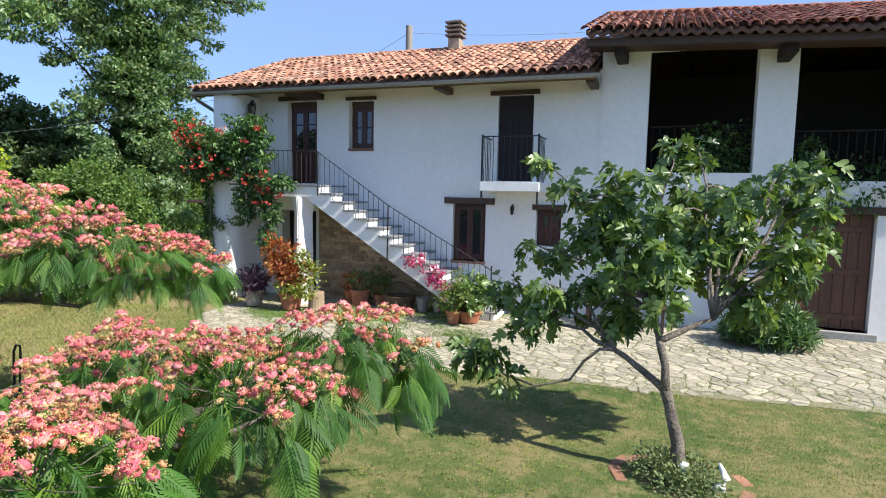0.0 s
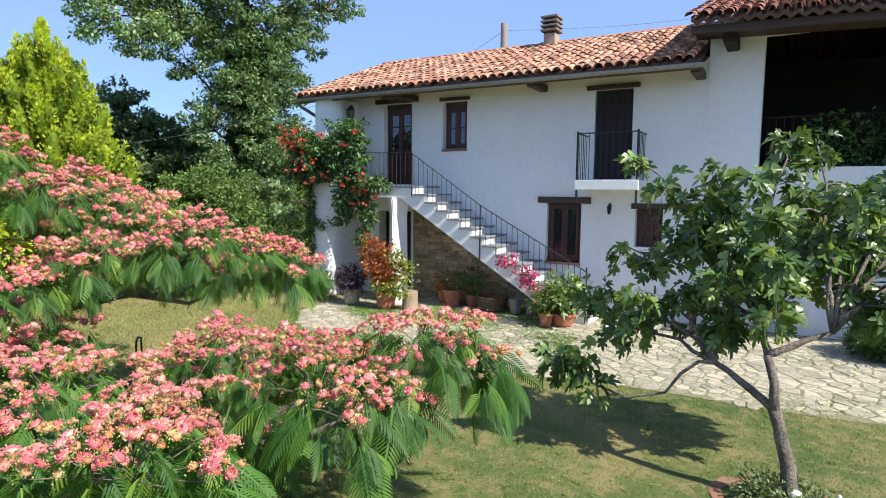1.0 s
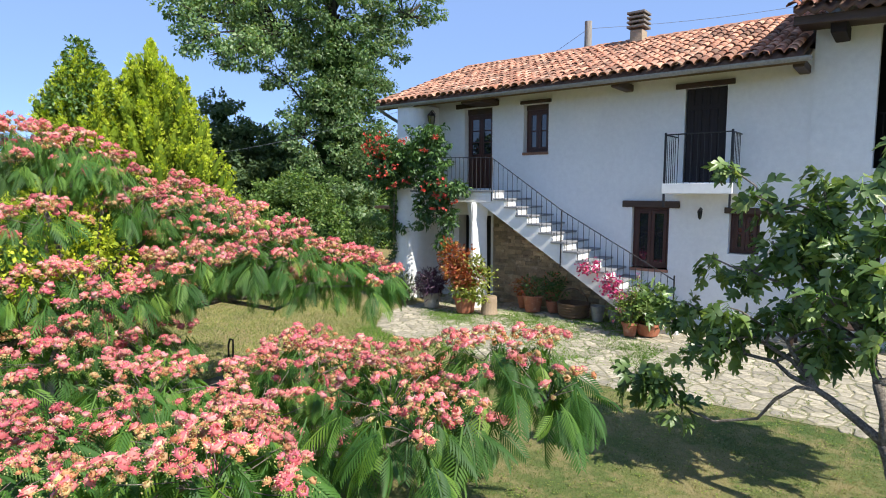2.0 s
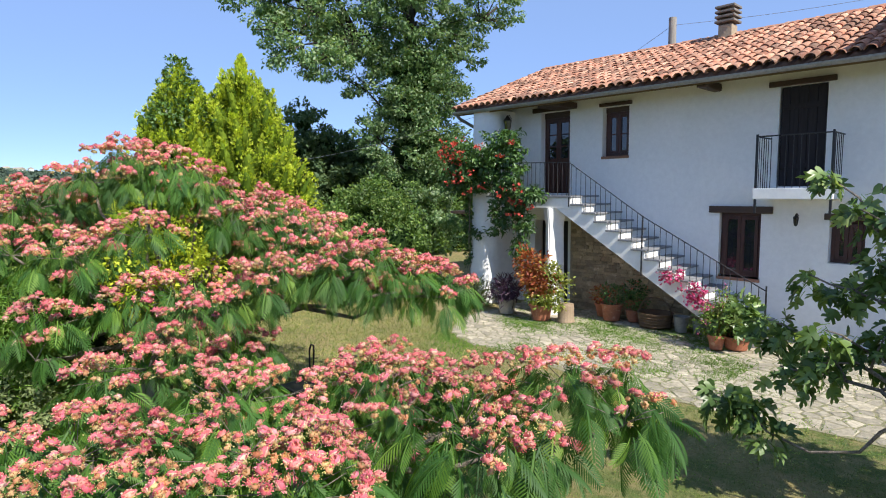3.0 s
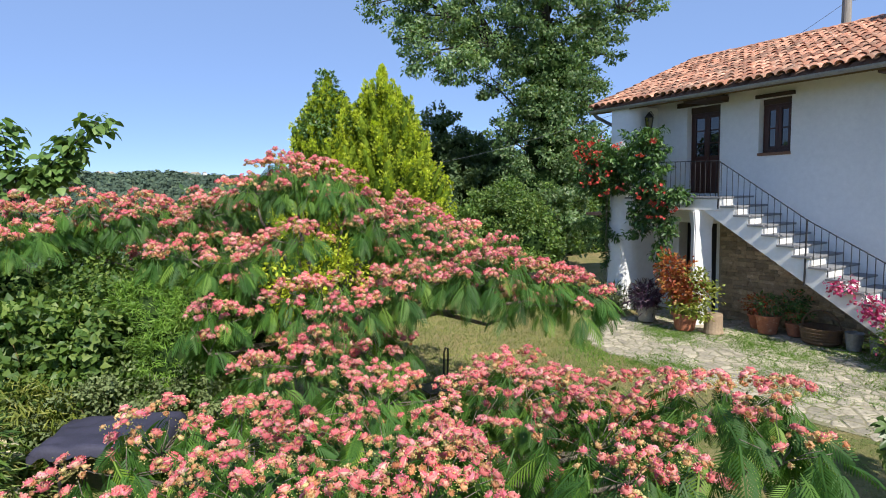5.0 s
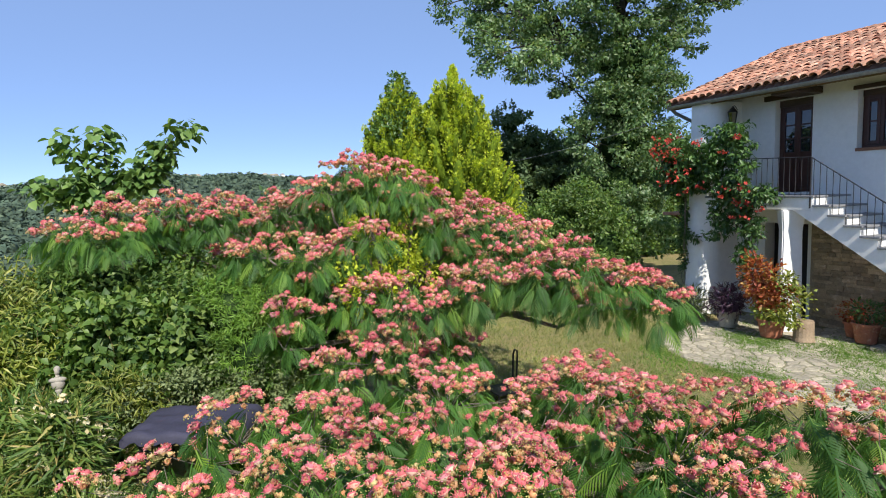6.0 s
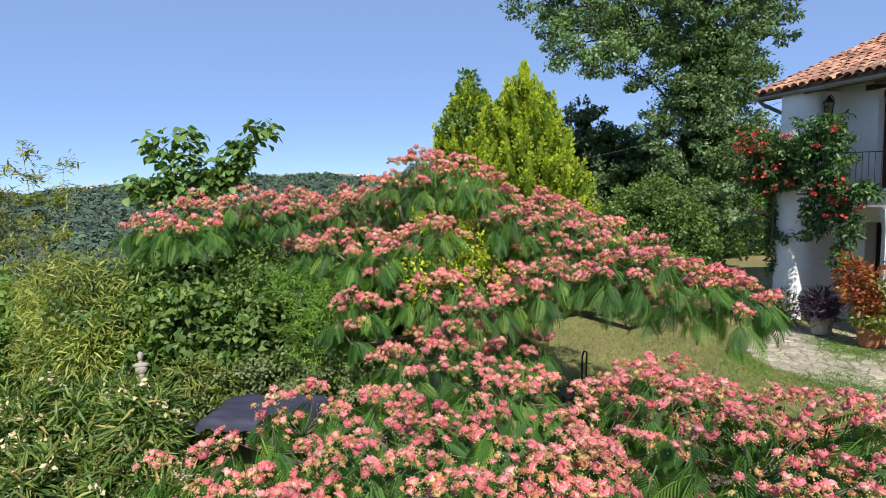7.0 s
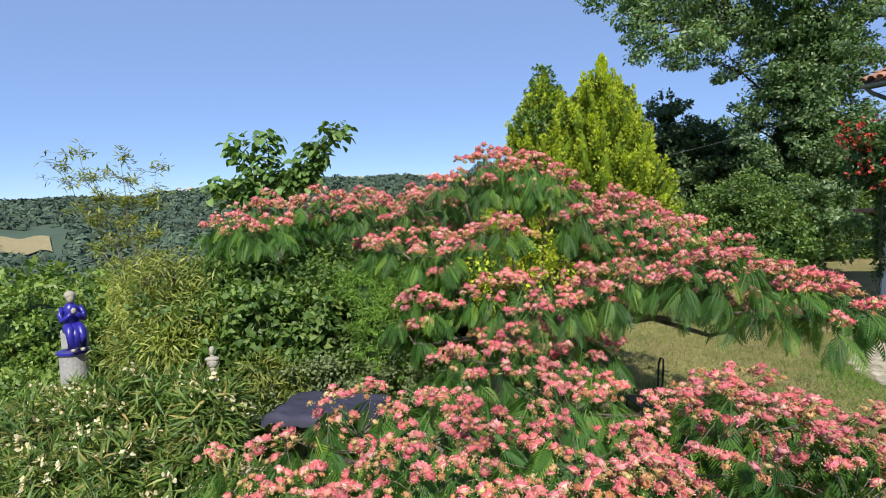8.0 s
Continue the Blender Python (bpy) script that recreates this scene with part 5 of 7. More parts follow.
        crown("ivy", lob, 3600, TUFT, 0.115, IVY, e, r, shell=0.7, spread=1.0, hang=0.5, label="green climber over the top of the cypress")
    return e


thuja(-7.35, -5.0, 6.56, 2.30, "bright yellow-green golden cypress behind the silk tree", 21, 46000, GOLD)
thuja(-7.95, -6.45, 6.28, 2.05, "golden cypress with a green climber over its top", 22, 36000, GOLD, True)

# dark conifers and deciduous trees behind
for k, lobes in enumerate(([(-13.0, 0.2, 5.75, 0.75, 0.75, 0.9), (-13.3, 0.3, 4.3, 1.2, 1.2, 1.3), (-13.3, 0.0, 2.6, 1.6, 1.6, 1.5)], [(-13.5, 1.5, 4.9, 1.1, 1.1, 1.0), (-13.3, 1.9, 2.9, 1.7, 1.7, 1.6), (-14.4, 0.9, 3.4, 1.5, 1.5, 1.4)],
                           [(-13.6, 3.1, 4.2, 1.2, 1.2, 1.1), (-13.4, 3.6, 2.5, 1.6, 1.6, 1.5)], [(-15.0, -1.6, 3.6, 1.5, 1.5, 1.6), (-15.6, -2.4, 2.4, 1.6, 1.6, 1.6)])):
    bush("dark_tree", "dark green shady tree standing behind the garden", "tree", lobes, 10000, TUFT, 0.17, PINE, 30 + k, DEEP, 0.45, "dark trees", shell=0.5, lump=0.30, per=60)

bush("garden_shrub", "rounded green shrub standing in front of the poplar", "shrub", [(-5.18, -2.88, 1.98, 0.94, 0.94, 0.98), (-4.92, -2.16, 2.36, 0.85, 0.85, 0.89), (-4.15, -2.07, 1.5, 0.76, 0.76, 0.8), (-5.16, -3.67, 1.24, 0.63, 0.63, 0.66), (-4.51, -2.81, 0.9, 0.87, 0.87, 0.91)], 25000, TUFT, 0.095, GREENSHRUB, 41, DEEP, 0.50, "garden shrubs", lump=0.28, per=60)
bush("garden_shrub", "tall sunlit leafy shrubbery beyond the house corner", "shrub", [(-12.0, 5.95, 1.85, 1.44, 1.44, 1.44), (-12.2, 7.63, 2.86, 1.27, 1.27, 1.27), (-12.7, 7.4, 0.85, 1.31, 1.31, 1.31), (-11.92, 5.39, 3.15, 1.21, 1.21, 1.21), (-12.5, 5.3, 0.75, 1.18, 1.18, 1.18), (-12.2, 8.49, 1.66, 1.07, 1.07, 1.07), (-12.7, 8.7, 0.6, 1.11, 1.11, 1.11), (-11.74, 9.18, 2.84, 0.86, 0.86, 0.86)], 26000, TUFT, 0.16, GREENSHRUB, 42, DEEP, 0.60, "garden shrubs", lump=0.28, per=60)
for k, (x, y, z, a) in enumerate(((-22, 6, 2.0, 5), (-20, 13, 2.5, 6), (-26, -6, 0.5, 5), (-14, 16, 3, 6), (-24, -1, 1, 4.5), (-30, 3, 2, 6))):
    bush("distant_tree", "leafy green tree beyond the garden", "tree", [(x, y, z, a * 0.7, a * 0.7, a * 0.6), (x + 1, y + 2, z + 1.2, a * 0.5, a * 0.5, a * 0.5)], 5000, TUFT, 0.34, POPLAR, 50 + k, DEEP, 0.75, "trees beyond the garden", lump=0.6, per=50)

for k, (x, y, z) in enumerate(((0.86, -9.62, 2.28), (0.95, -10.48, 2.0), (0.75, -9.99, 2.12))):
    e = bush("golden_shrub", "bright yellow-green conifer shrub growing up through the silk tree", "conifer", [(x, y, z, 0.20, 0.20, 0.26), (x + 0.1, y + 0.1, z - 0.30, 0.22, 0.22, 0.26)], 500, TUFT, 0.062, GOLD, 45 + k, None, shell=0.4, group="golden shrubs", tuft=4, tuft_r=0.04)
    part("trunk", rod(bmesh.new(), (x, y, -0.2), (x, y, z), 0.016, 0.008), BARK_DARK, e)

# west edge of the garden: mixed hedge
HEDGE = [(-0.22, -14.37, 0.95, 0.65, 0.7, 0.95), (-0.06, -13.45, 0.85, 0.65, 0.75, 0.95), (0.07, -12.61, 0.9, 0.65, 0.7, 0.95), (0.20, -11.95, 0.7, 0.6, 0.65, 0.85), (0.0, -12.3, 1.3, 0.55, 0.6, 0.75), (0.15, -11.4, 1.05, 0.65, 0.7, 0.9), (-0.3, -10.6, 0.9, 0.8, 0.8, 1.0), (-0.91, -13.38, 1.88, 0.55, 0.55, 0.55), (-0.78, -12.54, 1.85, 0.52, 0.52, 0.52), (-0.79, -13.94, 1.76, 0.49, 0.49, 0.49), (-0.36, -11.88, 1.65, 0.46, 0.46, 0.46)]
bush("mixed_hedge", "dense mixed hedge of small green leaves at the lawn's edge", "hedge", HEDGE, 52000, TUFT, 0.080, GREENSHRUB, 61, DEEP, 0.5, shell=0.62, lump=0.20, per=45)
brambles = bush("bramble_patch", "sprawling broad-leaved brambles over the hedge", "shrub", [(0.35, -13.85, 1.45, 0.42, 0.5, 0.34), (0.40, -13.2, 1.62, 0.42, 0.5, 0.34), (0.46, -12.6, 1.55, 0.40, 0.45, 0.32), (0.55, -13.45, 1.05, 0.4, 0.5, 0.3), (0.55, -12.7, 1.1, 0.36, 0.4, 0.3)], 3400, blade(1.0, 0.78, 0.2, 0.2), 0.11, GREENSHRUB, 62, None, shell=0.5, lump=0.15, per=14)
for i in range(14):
    q = random.Random(i)
    part("stem", limb(bmesh.new(), bent((0.1 + q.uniform(-0.3, 0.3), -13.2 + q.uniform(-0.9, 0.8), 0.1), (0.5 + q.uniform(-0.3, 0.3), -13.2 + q.uniform(-0.9, 0.8), 1.65), 6, 0.1, q, 0.05), 0.010, 0.004, 5), DRY, brambles)
lime = bush("lime_shrub", "light yellow-green shrub of narrow leaves in the hedge", "shrub", [(-1.35, -15.35, 1.75, 0.40, 0.45, 0.45), (-1.35, -15.0, 1.35, 0.5, 0.5, 0.6), (-0.9, -15.2, 0.9, 0.5, 0.5, 0.6), (-0.6, -14.7, 1.1, 0.5, 0.5, 0.6), (-0.9, -14.4, 1.6, 0.4, 0.4, 0.4), (-0.46, -14.6, 2.0, 0.35, 0.4, 0.3), (-0.05, -14.3, 1.6, 0.4, 0.4, 0.35), (-0.3, -14.9, 1.5, 0.4, 0.4, 0.4), (0.3, -13.85, 1.35, 0.35, 0.4, 0.3), (0.5, -14.4, 1.2, 0.35, 0.35, 0.35)], 11500, NARROW, 0.14, YELLOWLEAF, 63, None, shell=0.3, tuft=4, tuft_r=0.08)
for i in range(9):
    q = random.Random(40 + i)
    part("stem", limb(bmesh.new(), bent((-1.0 + q.uniform(-0.2, 0.2), -15.0, -0.1), (-1.1 + q.uniform(-0.5, 0.5), -15.0 + q.uniform(-0.5, 0.5), 1.9), 5, 0.1, q, 0.05), 0.012, 0.004, 5), DRY, lime)
bush("box_bush", "bright green fine-leaved rounded bush in the hedge", "shrub", [(0.42, -11.9, 1.55, 0.45, 0.45, 0.48), (0.50, -11.35, 1.62, 0.40, 0.42, 0.40), (0.62, -11.7, 1.05, 0.45, 0.5, 0.6)], 15000, NARROW, 0.075, LIME, 65, DEEP, 0.60, shell=0.7, lump=0.10, per=40, hang=0.0)
pale = bush("pale_shrub", "small-leaved pale green shrub below the hedge", "shrub", [(0.85, -12.35, 0.65, 0.42, 0.5, 0.5), (0.80, -13.0, 0.60, 0.40, 0.45, 0.5), (0.95, -11.6, 0.55, 0.4, 0.43, 0.5)], 8000, TUFT, 0.05, THYME, 66, None, shell=0.4, lump=0.11, per=40)
for i in range(8):
    q = random.Random(60 + i)
    part("stem", limb(bmesh.new(), bent((0.85, -12.3 + q.uniform(-0.7, 0.6), -0.05), (0.85 + q.uniform(-0.2, 0.2), -12.3 + q.uniform(-0.8, 0.7), 0.9), 5, 0.05, q, 0.05), 0.008, 0.003, 5), DRY, pale)

bush("lime_bush", "small vivid light-green bush among the brambles", "shrub", [(1.05, -13.25, 0.95, 0.25, 0.28, 0.25), (0.95, -12.95, 0.75, 0.22, 0.22, 0.22)], 900, NARROW, 0.10, YELLOWLEAF, 68, None, shell=0.3, tuft=4, tuft_r=0.05)
twigs = bush("dry_bush", "brown half-dry bush of purple-brown leaves in the hedge", "shrub", [(-0.55, -14.75, 1.75, 0.3, 0.32, 0.26), (-0.45, -14.5, 1.5, 0.25, 0.25, 0.2)], 900, TUFT, 0.07, PURPLE, 69, None, shell=0.3)
for i in range(12):
    q = random.Random(80 + i)
    part("twig", limb(bmesh.new(), bent((-0.5, -14.6, 0.5), (-0.5 + q.uniform(-0.35, 0.35), -14.65 + q.uniform(-0.35, 0.35), 1.9), 5, 0.1, q, 0.08), 0.008, 0.003, 5), DRY, twigs)



def heart(length):
    """A heart-shaped leaf, rounded and folded along its rib."""
    out = [(0.0, -0.18), (0.12, -0.40), (0.38, -0.42), (0.70, -0.26), (1.0, 0.0), (0.70, 0.26), (0.38, 0.42), (0.12, 0.40), (0.0, 0.18)]
    v = [(0.35, 0, -0.04)] + [(x, y, 0.22 * abs(y) - 0.22 * x * x) for x, y in out]
    return np.array(v) * length, np.array([(0, i + 1, i + 2) for i in range(8)] + [(0, 9, 1)])


# broad-leaved young tree rising over the hedge


def broad_tree():
    e = thing("mulberry_tree", "young tree with large heart-shaped drooping leaves", "tree")
    rnd, r = random.Random(9), np.random.default_rng(9)
    bm = bmesh.new()
    foot = (-5.4, -13.6, -1.2)
    fork = (-5.4, -13.6, 2.9)
    limb(bm, bent(foot, fork, 6, 0, rnd, 0.01), 0.09, 0.06, 8)
    tips = []
    for e_ in ((-5.3, -12.25, 4.55), (-5.3, -12.75, 4.1), (-5.5, -13.85, 4.4), (-5.6, -14.5, 4.25), (-5.6, -15.0, 3.35), (-5.4, -14.3, 3.5), (-5.3, -13.0, 3.6), (-5.7, -14.7, 3.2), (-5.4, -13.4, 3.6)):
        pts = bent(fork, e_, 7, 0.05, rnd, 0.02)
        limb(bm, pts, 0.03, 0.008, 6)
        tips += pts[3:] + [pts[-1]]
    part("trunk", bm, BARK_DARK, e, smooth=True)
    P, D, U = [], [], []
    for t in tips:
        for _ in range(24):
            a = rnd.uniform(0, 6.28)
            d = Vector((math.cos(a), math.sin(a), rnd.uniform(-1.1, 0.1)))
            P.append(t + d * 0.10 + Vector((rnd.gauss(0, 0.13), rnd.gauss(0, 0.13), rnd.gauss(0, 0.11))))
            D.append(d)
            U.append((rnd.gauss(0, 0.4), rnd.gauss(0, 0.4), 1))
    v, f = strew(heart(0.19), np.array(P), turns(np.array(D), np.array(U)), r.uniform(0.7, 1.25, len(P)))
    tri_mesh("crown", v, f, MULB, e)


broad_tree()


def wispy():
    e = thing("wispy_sapling", "thin sapling with sparse pale leaves against the sky", "tree")
    rnd, r = random.Random(10), np.random.default_rng(10)
    bm = bmesh.new()
    P, D = [], []
    for b in ((-5.8, -17.0, 4.0), (-6.0, -17.9, 4.15), (-6.2, -18.4, 3.9), (-5.8, -16.3, 3.7), (-5.8, -16.9, 3.5), (-5.9, -17.6, 3.6)):
        pts = bent((-5.7, -16.6, -0.8), b, 9, 0.35, rnd, 0.02)
        limb(bm, pts, 0.022, 0.004, 5)
        for q in pts[3:]:
            for _ in range(4):
                t = q + Vector((rnd.gauss(0, 0.22), rnd.gauss(0, 0.25), rnd.uniform(-0.05, 0.3)))
                limb(bm, [q, q.lerp(t, 0.5) + Vector((0, 0, 0.03)), t], 0.005, 0.002, 4)
                for k in range(16):
                    P.append(q.lerp(t, 0.2 + 0.05 * k) + Vector((rnd.gauss(0, 0.05), rnd.gauss(0, 0.05), rnd.gauss(0, 0.05))))
                    D.append((rnd.gauss(0, 1), rnd.gauss(0, 1), rnd.gauss(0, 0.5)))
    part("trunk", bm, BARK, e)
    v, f = strew(flat_blade(0.17, 0.045), np.array(P), turns(np.array(D), np.tile([0.1, 0, 1.0], (len(P), 1))), r.uniform(0.6, 1.3, len(P)))
    tri_mesh("crown", v, f, YELLOWLEAF, e)


wispy()

# oleanders with cream flowers: upright canes of long narrow leaves


def oleander(x, y, z, rx, ry, rz, n, seed, label, flowers=0.10, size=0.24, group="oleanders at the garden's edge", leaves=None):
    e = thing("oleander", label, "shrub", group)
    r = np.random.default_rng(seed)
    core("shade_core", [(x, y, z, rx, ry, rz)], 0.5, DEEP, e, r)
    m = n // 16
    u = unit(r, m)
    u[:, 2] = np.abs(u[:, 2]) * 1.0 - 0.15
    tip = np.array([x, y, z]) + u * np.array([rx, ry, rz]) * (0.68 + 0.36 * r.random(m))[:, None]
    way = u + np.array([0, 0, 0.8]) + 0.25 * r.normal(size=(m, 3))
    way /= np.linalg.norm(way, axis=1, keepdims=True)
    P = np.repeat(tip, 16, 0) - np.repeat(way, 16, 0) * (r.random(m * 16) * 0.25)[:, None]
    D = np.repeat(way, 16, 0) * 0.7 + unit(r, m * 16) * 0.9
    v, f = strew(blade(1.0, 0.125, 0.1, 0.25), P, turns(D, np.repeat(way, 16, 0) + 0.3 * r.normal(size=(m * 16, 3))), size * r.uniform(0.7, 1.3, m * 16))
    tri_mesh("crown", v, f, leaves or OLEANDER, e)
    bm = bmesh.new()
    for t, w_ in list(zip(tip, way))[:: max(1, m // 70)]:
        rod(bm, Vector(t) - Vector(w_) * 0.5, Vector(t), 0.007, 0.004, 5)
    part("cane", bm, DRY, e)
    k = int(m * flowers)
    if k:
        c = np.repeat(tip[r.choice(m, k)], 14, 0)
        c = c + r.normal(size=c.shape) * 0.035 + np.array([0, 0, 0.05])
        v, f = strew(flat_blade(1, 0.7), c, turns(unit(r, len(c)), unit(r, len(c)) + np.array([0, 0, 1.0])), 0.058 * r.uniform(0.7, 1.3, len(c)))
        tagged(tri_mesh("blossom", v, f, PETAL, e, "cream-white flowers"), kind="stuff")
    return e


for k, (x, y, z, a, h, words) in enumerate(((0.94, -14.85, 0.30, 0.62, 0.95, "oleander with narrow leaves and cream flowers by the statue"), (1.07, -14.15, 0.30, 0.62, 0.95, "oleander with cream flowers in front of the yellow-green shrub"),
                                     (1.15, -13.55, 0.10, 0.5, 0.85, "small oleander beside the stone bust"), (0.86, -15.6, -0.05, 0.7, 0.95, "oleander with cream flowers below the column"), (0.77, -16.2, -0.1, 0.7, 0.95, "oleander with sunlit narrow leaves"),
                                     (1.90, -14.6, -0.05, 0.60, 0.90, "oleander with long sunlit leaves and open flowers"), (2.02, -13.85, -0.1, 0.52, 0.85, "low oleander with dry flower heads"), (1.80, -15.4, -0.2, 0.65, 0.90, "oleander with cream flowers on the bank"),
                                     (2.15, -13.35, -0.25, 0.40, 0.75, "low oleander near the covered table"), (2.65, -14.6, -0.35, 0.55, 0.85, "oleander bush with yellow-green young leaves"), (2.80, -13.85, -0.45, 0.5, 0.80, "low oleander at the foot of the bank"), (2.55, -15.3, -0.4, 0.6, 0.85, "oleander with long drooping leaves"), (1.98, -13.60, 0.57, 0.36, 0.78, "small oleander hiding the bust's foot"), (-0.4, -15.95, -0.2, 0.55, 0.95, "oleander growing at the foot of the column"), (-0.45, -16.4, -0.3, 0.6, 0.95, "dense oleander beside the column"))):
    oleander(x, y, z, a, a, h, 2800, 171 + k, words, 0.15, 0.22)
oleander(10.05, -1.15, 0.30, 0.80, 0.70, 0.62, 5200, 76, "dense dark green oleander bush on the paving by the barn door", 0.0, 0.20, "bush by the barn", CLIMBER)
bush("leafy_bank", "dark leafy undergrowth below the statue", "shrub", [(-5.97, -19.0, 0.3, 1.2, 1.2, 0.9), (-6.0, -19.7, 0.5, 1.1, 1.1, 0.9), (-5.8, -18.5, -0.5, 1.1, 1.1, 0.8), (-4.0, -18.6, -1.0, 1.3, 1.3, 0.9), (-2.4, -17.6, -0.8, 1.0, 1.0, 0.8)], 16000, TUFT, 0.13, SHRUB, 64, DEEP, 0.66, lump=0.22, per=40)
for k, (x, y, z, a) in enumerate(((-9, -20, -0.8, 2.6), (-12, -17, -1.2, 2.8), (-13, -24, -2.0, 3.2), (-10, -14.5, -0.6, 2.0), (-18, -20, -2.5, 3.5), (-16, -13, -0.8, 2.8), (-24, -16, -3.0, 4), (-26, -25, -4, 4.5))):
    bush("hillside_tree", "leafy tree on the slope below the garden", "tree", [(x, y, z, a, a, a * 0.8), (x + 0.6, y + a * 0.7, z - 0.2, a * 0.7, a * 0.7, a * 0.7)], 6000, TUFT, 0.26, SHRUB, 80 + k, DEEP, 0.55, "trees on the slope", lump=0.45, per=55)

# climbing trumpet vine on the pier


def trumpet():
    """A trumpet flower along x: a narrow tube flaring into five petals."""
    v, f = [], []
    for x, q in ((0.0, 0.04), (0.7, 0.12)):
        v += [(x, q * math.cos(1.2566 * i), q * math.sin(1.2566 * i)) for i in range(5)]
    f += [t for i in range(5) for t in ((i, (i + 1) % 5, 5 + (i + 1) % 5), (i, 5 + (i + 1) % 5, 5 + i))]
    for i in range(5):
        a = 1.2566 * (i + 0.5)
        b = len(v)
        v += [(1.0, 0.46 * math.cos(a), 0.46 * math.sin(a)), (0.92, 0.36 * math.cos(a - 0.5), 0.36 * math.sin(a - 0.5)), (0.92, 0.36 * math.cos(a + 0.5), 0.36 * math.sin(a + 0.5))]
        f += [(5 + i, b + 1, b), (5 + i, b, 5 + (i + 1) % 5), (5 + (i + 1) % 5, b, b + 2)]
    return np.array(v), np.array(f)


VINE = [(-2.0, -1.3, 3.45, 0.75, 0.38, 0.62), (-0.95, -1.3, 3.35, 0.62, 0.34, 0.55), (-1.15, -1.28, 4.08, 0.55, 0.25, 0.25), (-2.62, -1.3, 3.85, 0.50, 0.38, 0.45),
        (-2.62, -1.3, 3.2, 0.42, 0.36, 0.45), (-0.85, -1.45, 2.6, 0.5, 0.18, 0.36), (-0.30, -1.52, 2.15, 0.32, 0.14, 0.48), (-0.34, -1.50, 1.45, 0.20, 0.14, 0.36), (-0.05, -1.50, 2.75, 0.36, 0.16, 0.26), (-1.1, -1.43, 2.05, 0.24, 0.13, 0.40)]
vine = bush("trumpet_vine", "climbing trumpet vine with orange-red flowers on the house pier", "climber",
            VINE, 9500, blade(1.0, 0.42, 0.2, 0.2), 0.125, CLIMBER, 91, None, shell=0.30, hang=0.7, lump=0.16, per=30)
rnd = random.Random(6)
for i in range(3):
    part("stem", limb(bmesh.new(), bent((-2.42 - 0.03 * i, -1.09, -0.1), (-2.36 + 0.06 * i, -1.16, 2.9 + 0.1 * i), 8, 0.0, rnd, 0.02), 0.008, 0.005, 5), BARK, vine)
for x0, z0, x1, z1 in ((-2.0, 3.0, -2.9, 4.2), (-1.9, 3.0, -0.9, 4.2), (-1.7, 3.1, -0.1, 2.7), (-0.9, 3.0, -0.3, 1.3), (-1.4, 3.0, -1.1, 1.8), (-0.2, 2.7, 0.25, 3.1)):
    part("stem", limb(bmesh.new(), bent((x0, -1.1, z0), (x1, -1.36, z1), 6, -0.08, rnd, 0.05), 0.007, 0.003, 5), BARK, vine)
r = np.random.default_rng(92)
p, u = in_lobes(r, VINE[:7] + [VINE[8], VINE[8], VINE[3]], 80, 1.0)
p, u = p[u[:, 1] < 0.1], u[u[:, 1] < 0.1]
for q in p:
    k = int(r.integers(3, 7))
    c = q + np.array([0, -0.06, 0]) + r.normal(size=(k, 3)) * np.array([0.06, 0.04, 0.035])
    for one in c:
        v, f = strew(trumpet(), one[None], turns(unit(r, 1) * 0.9 + np.array([0.1, -0.9, 0.25]), unit(r, 1)), 0.080 * r.uniform(0.8, 1.25, 1))
        tri_mesh("flower", v, f, ORANGE, vine, "orange-red trumpet flower")
tagged(crown("side_strand", [(-2.46 + 0.05 * math.sin(2.3 * i), -1.09, 1.05 + 0.22 * i, 0.13, 0.09, 0.20) for i in range(10)] + [(-2.28, -1.13, 1.80, 0.16, 0.08, 0.11), (-2.06, -1.15, 1.74, 0.16, 0.08, 0.09)], 900, TUFT, 0.095, CLIMBER, vine, r, shell=0.2, hang=0.6), kind="stuff")

# ivy over the barn parapet
barn_vine = bush("parapet_vine", "dark leafy climber hanging over the barn parapet", "climber",
                 [(9.35, 0.36, 3.45, 0.55, 0.22, 0.62), (8.9, 0.30, 3.75, 0.30, 0.2, 0.35), (10.75, 0.25, 3.5, 0.25, 0.18, 0.30), (9.8, 0.40, 3.1, 0.5, 0.22, 0.45), (10.6, 0.45, 3.1, 0.6, 0.2, 0.45), (11.4, 0.40, 3.0, 0.8, 0.2, 0.35), (12.8, 0.40, 3.0, 0.9, 0.2, 0.3), (11.5, -0.10, 2.75, 0.7, 0.12, 0.25), (10.2, -0.10, 2.75, 0.5, 0.12, 0.2)],
                 4200, TUFT, 0.10, CLIMBER, 95, None, shell=0.4, hang=0.5, tuft=5, tuft_r=0.08)
for x0, z0, x1, z1 in ((9.3, 2.6, 10.7, 3.1), (10.6, 2.8, 13.2, 3.0), (9.4, 2.7, 9.3, 3.8)):
    part("stem", limb(bmesh.new(), bent((x0, 0.36, z0), (x1, 0.38, z1), 6, -0.05, rnd, 0.03), 0.012, 0.005, 5), BARK_DARK, barn_vine)

# ---- pots and things by the house ----


def pot(bm, r, h, c=(0, 0, 0), rim=0.03):
    return lathe(bm, [(r * 0.68, 0), (r * 0.72, 0.02), (r * 0.93, h - rim * 1.5), (r * 1.04, h - rim * 1.4), (r * 1.04, h), (r * 0.90, h), (r * 0.86, h - 0.05)], 24, c)


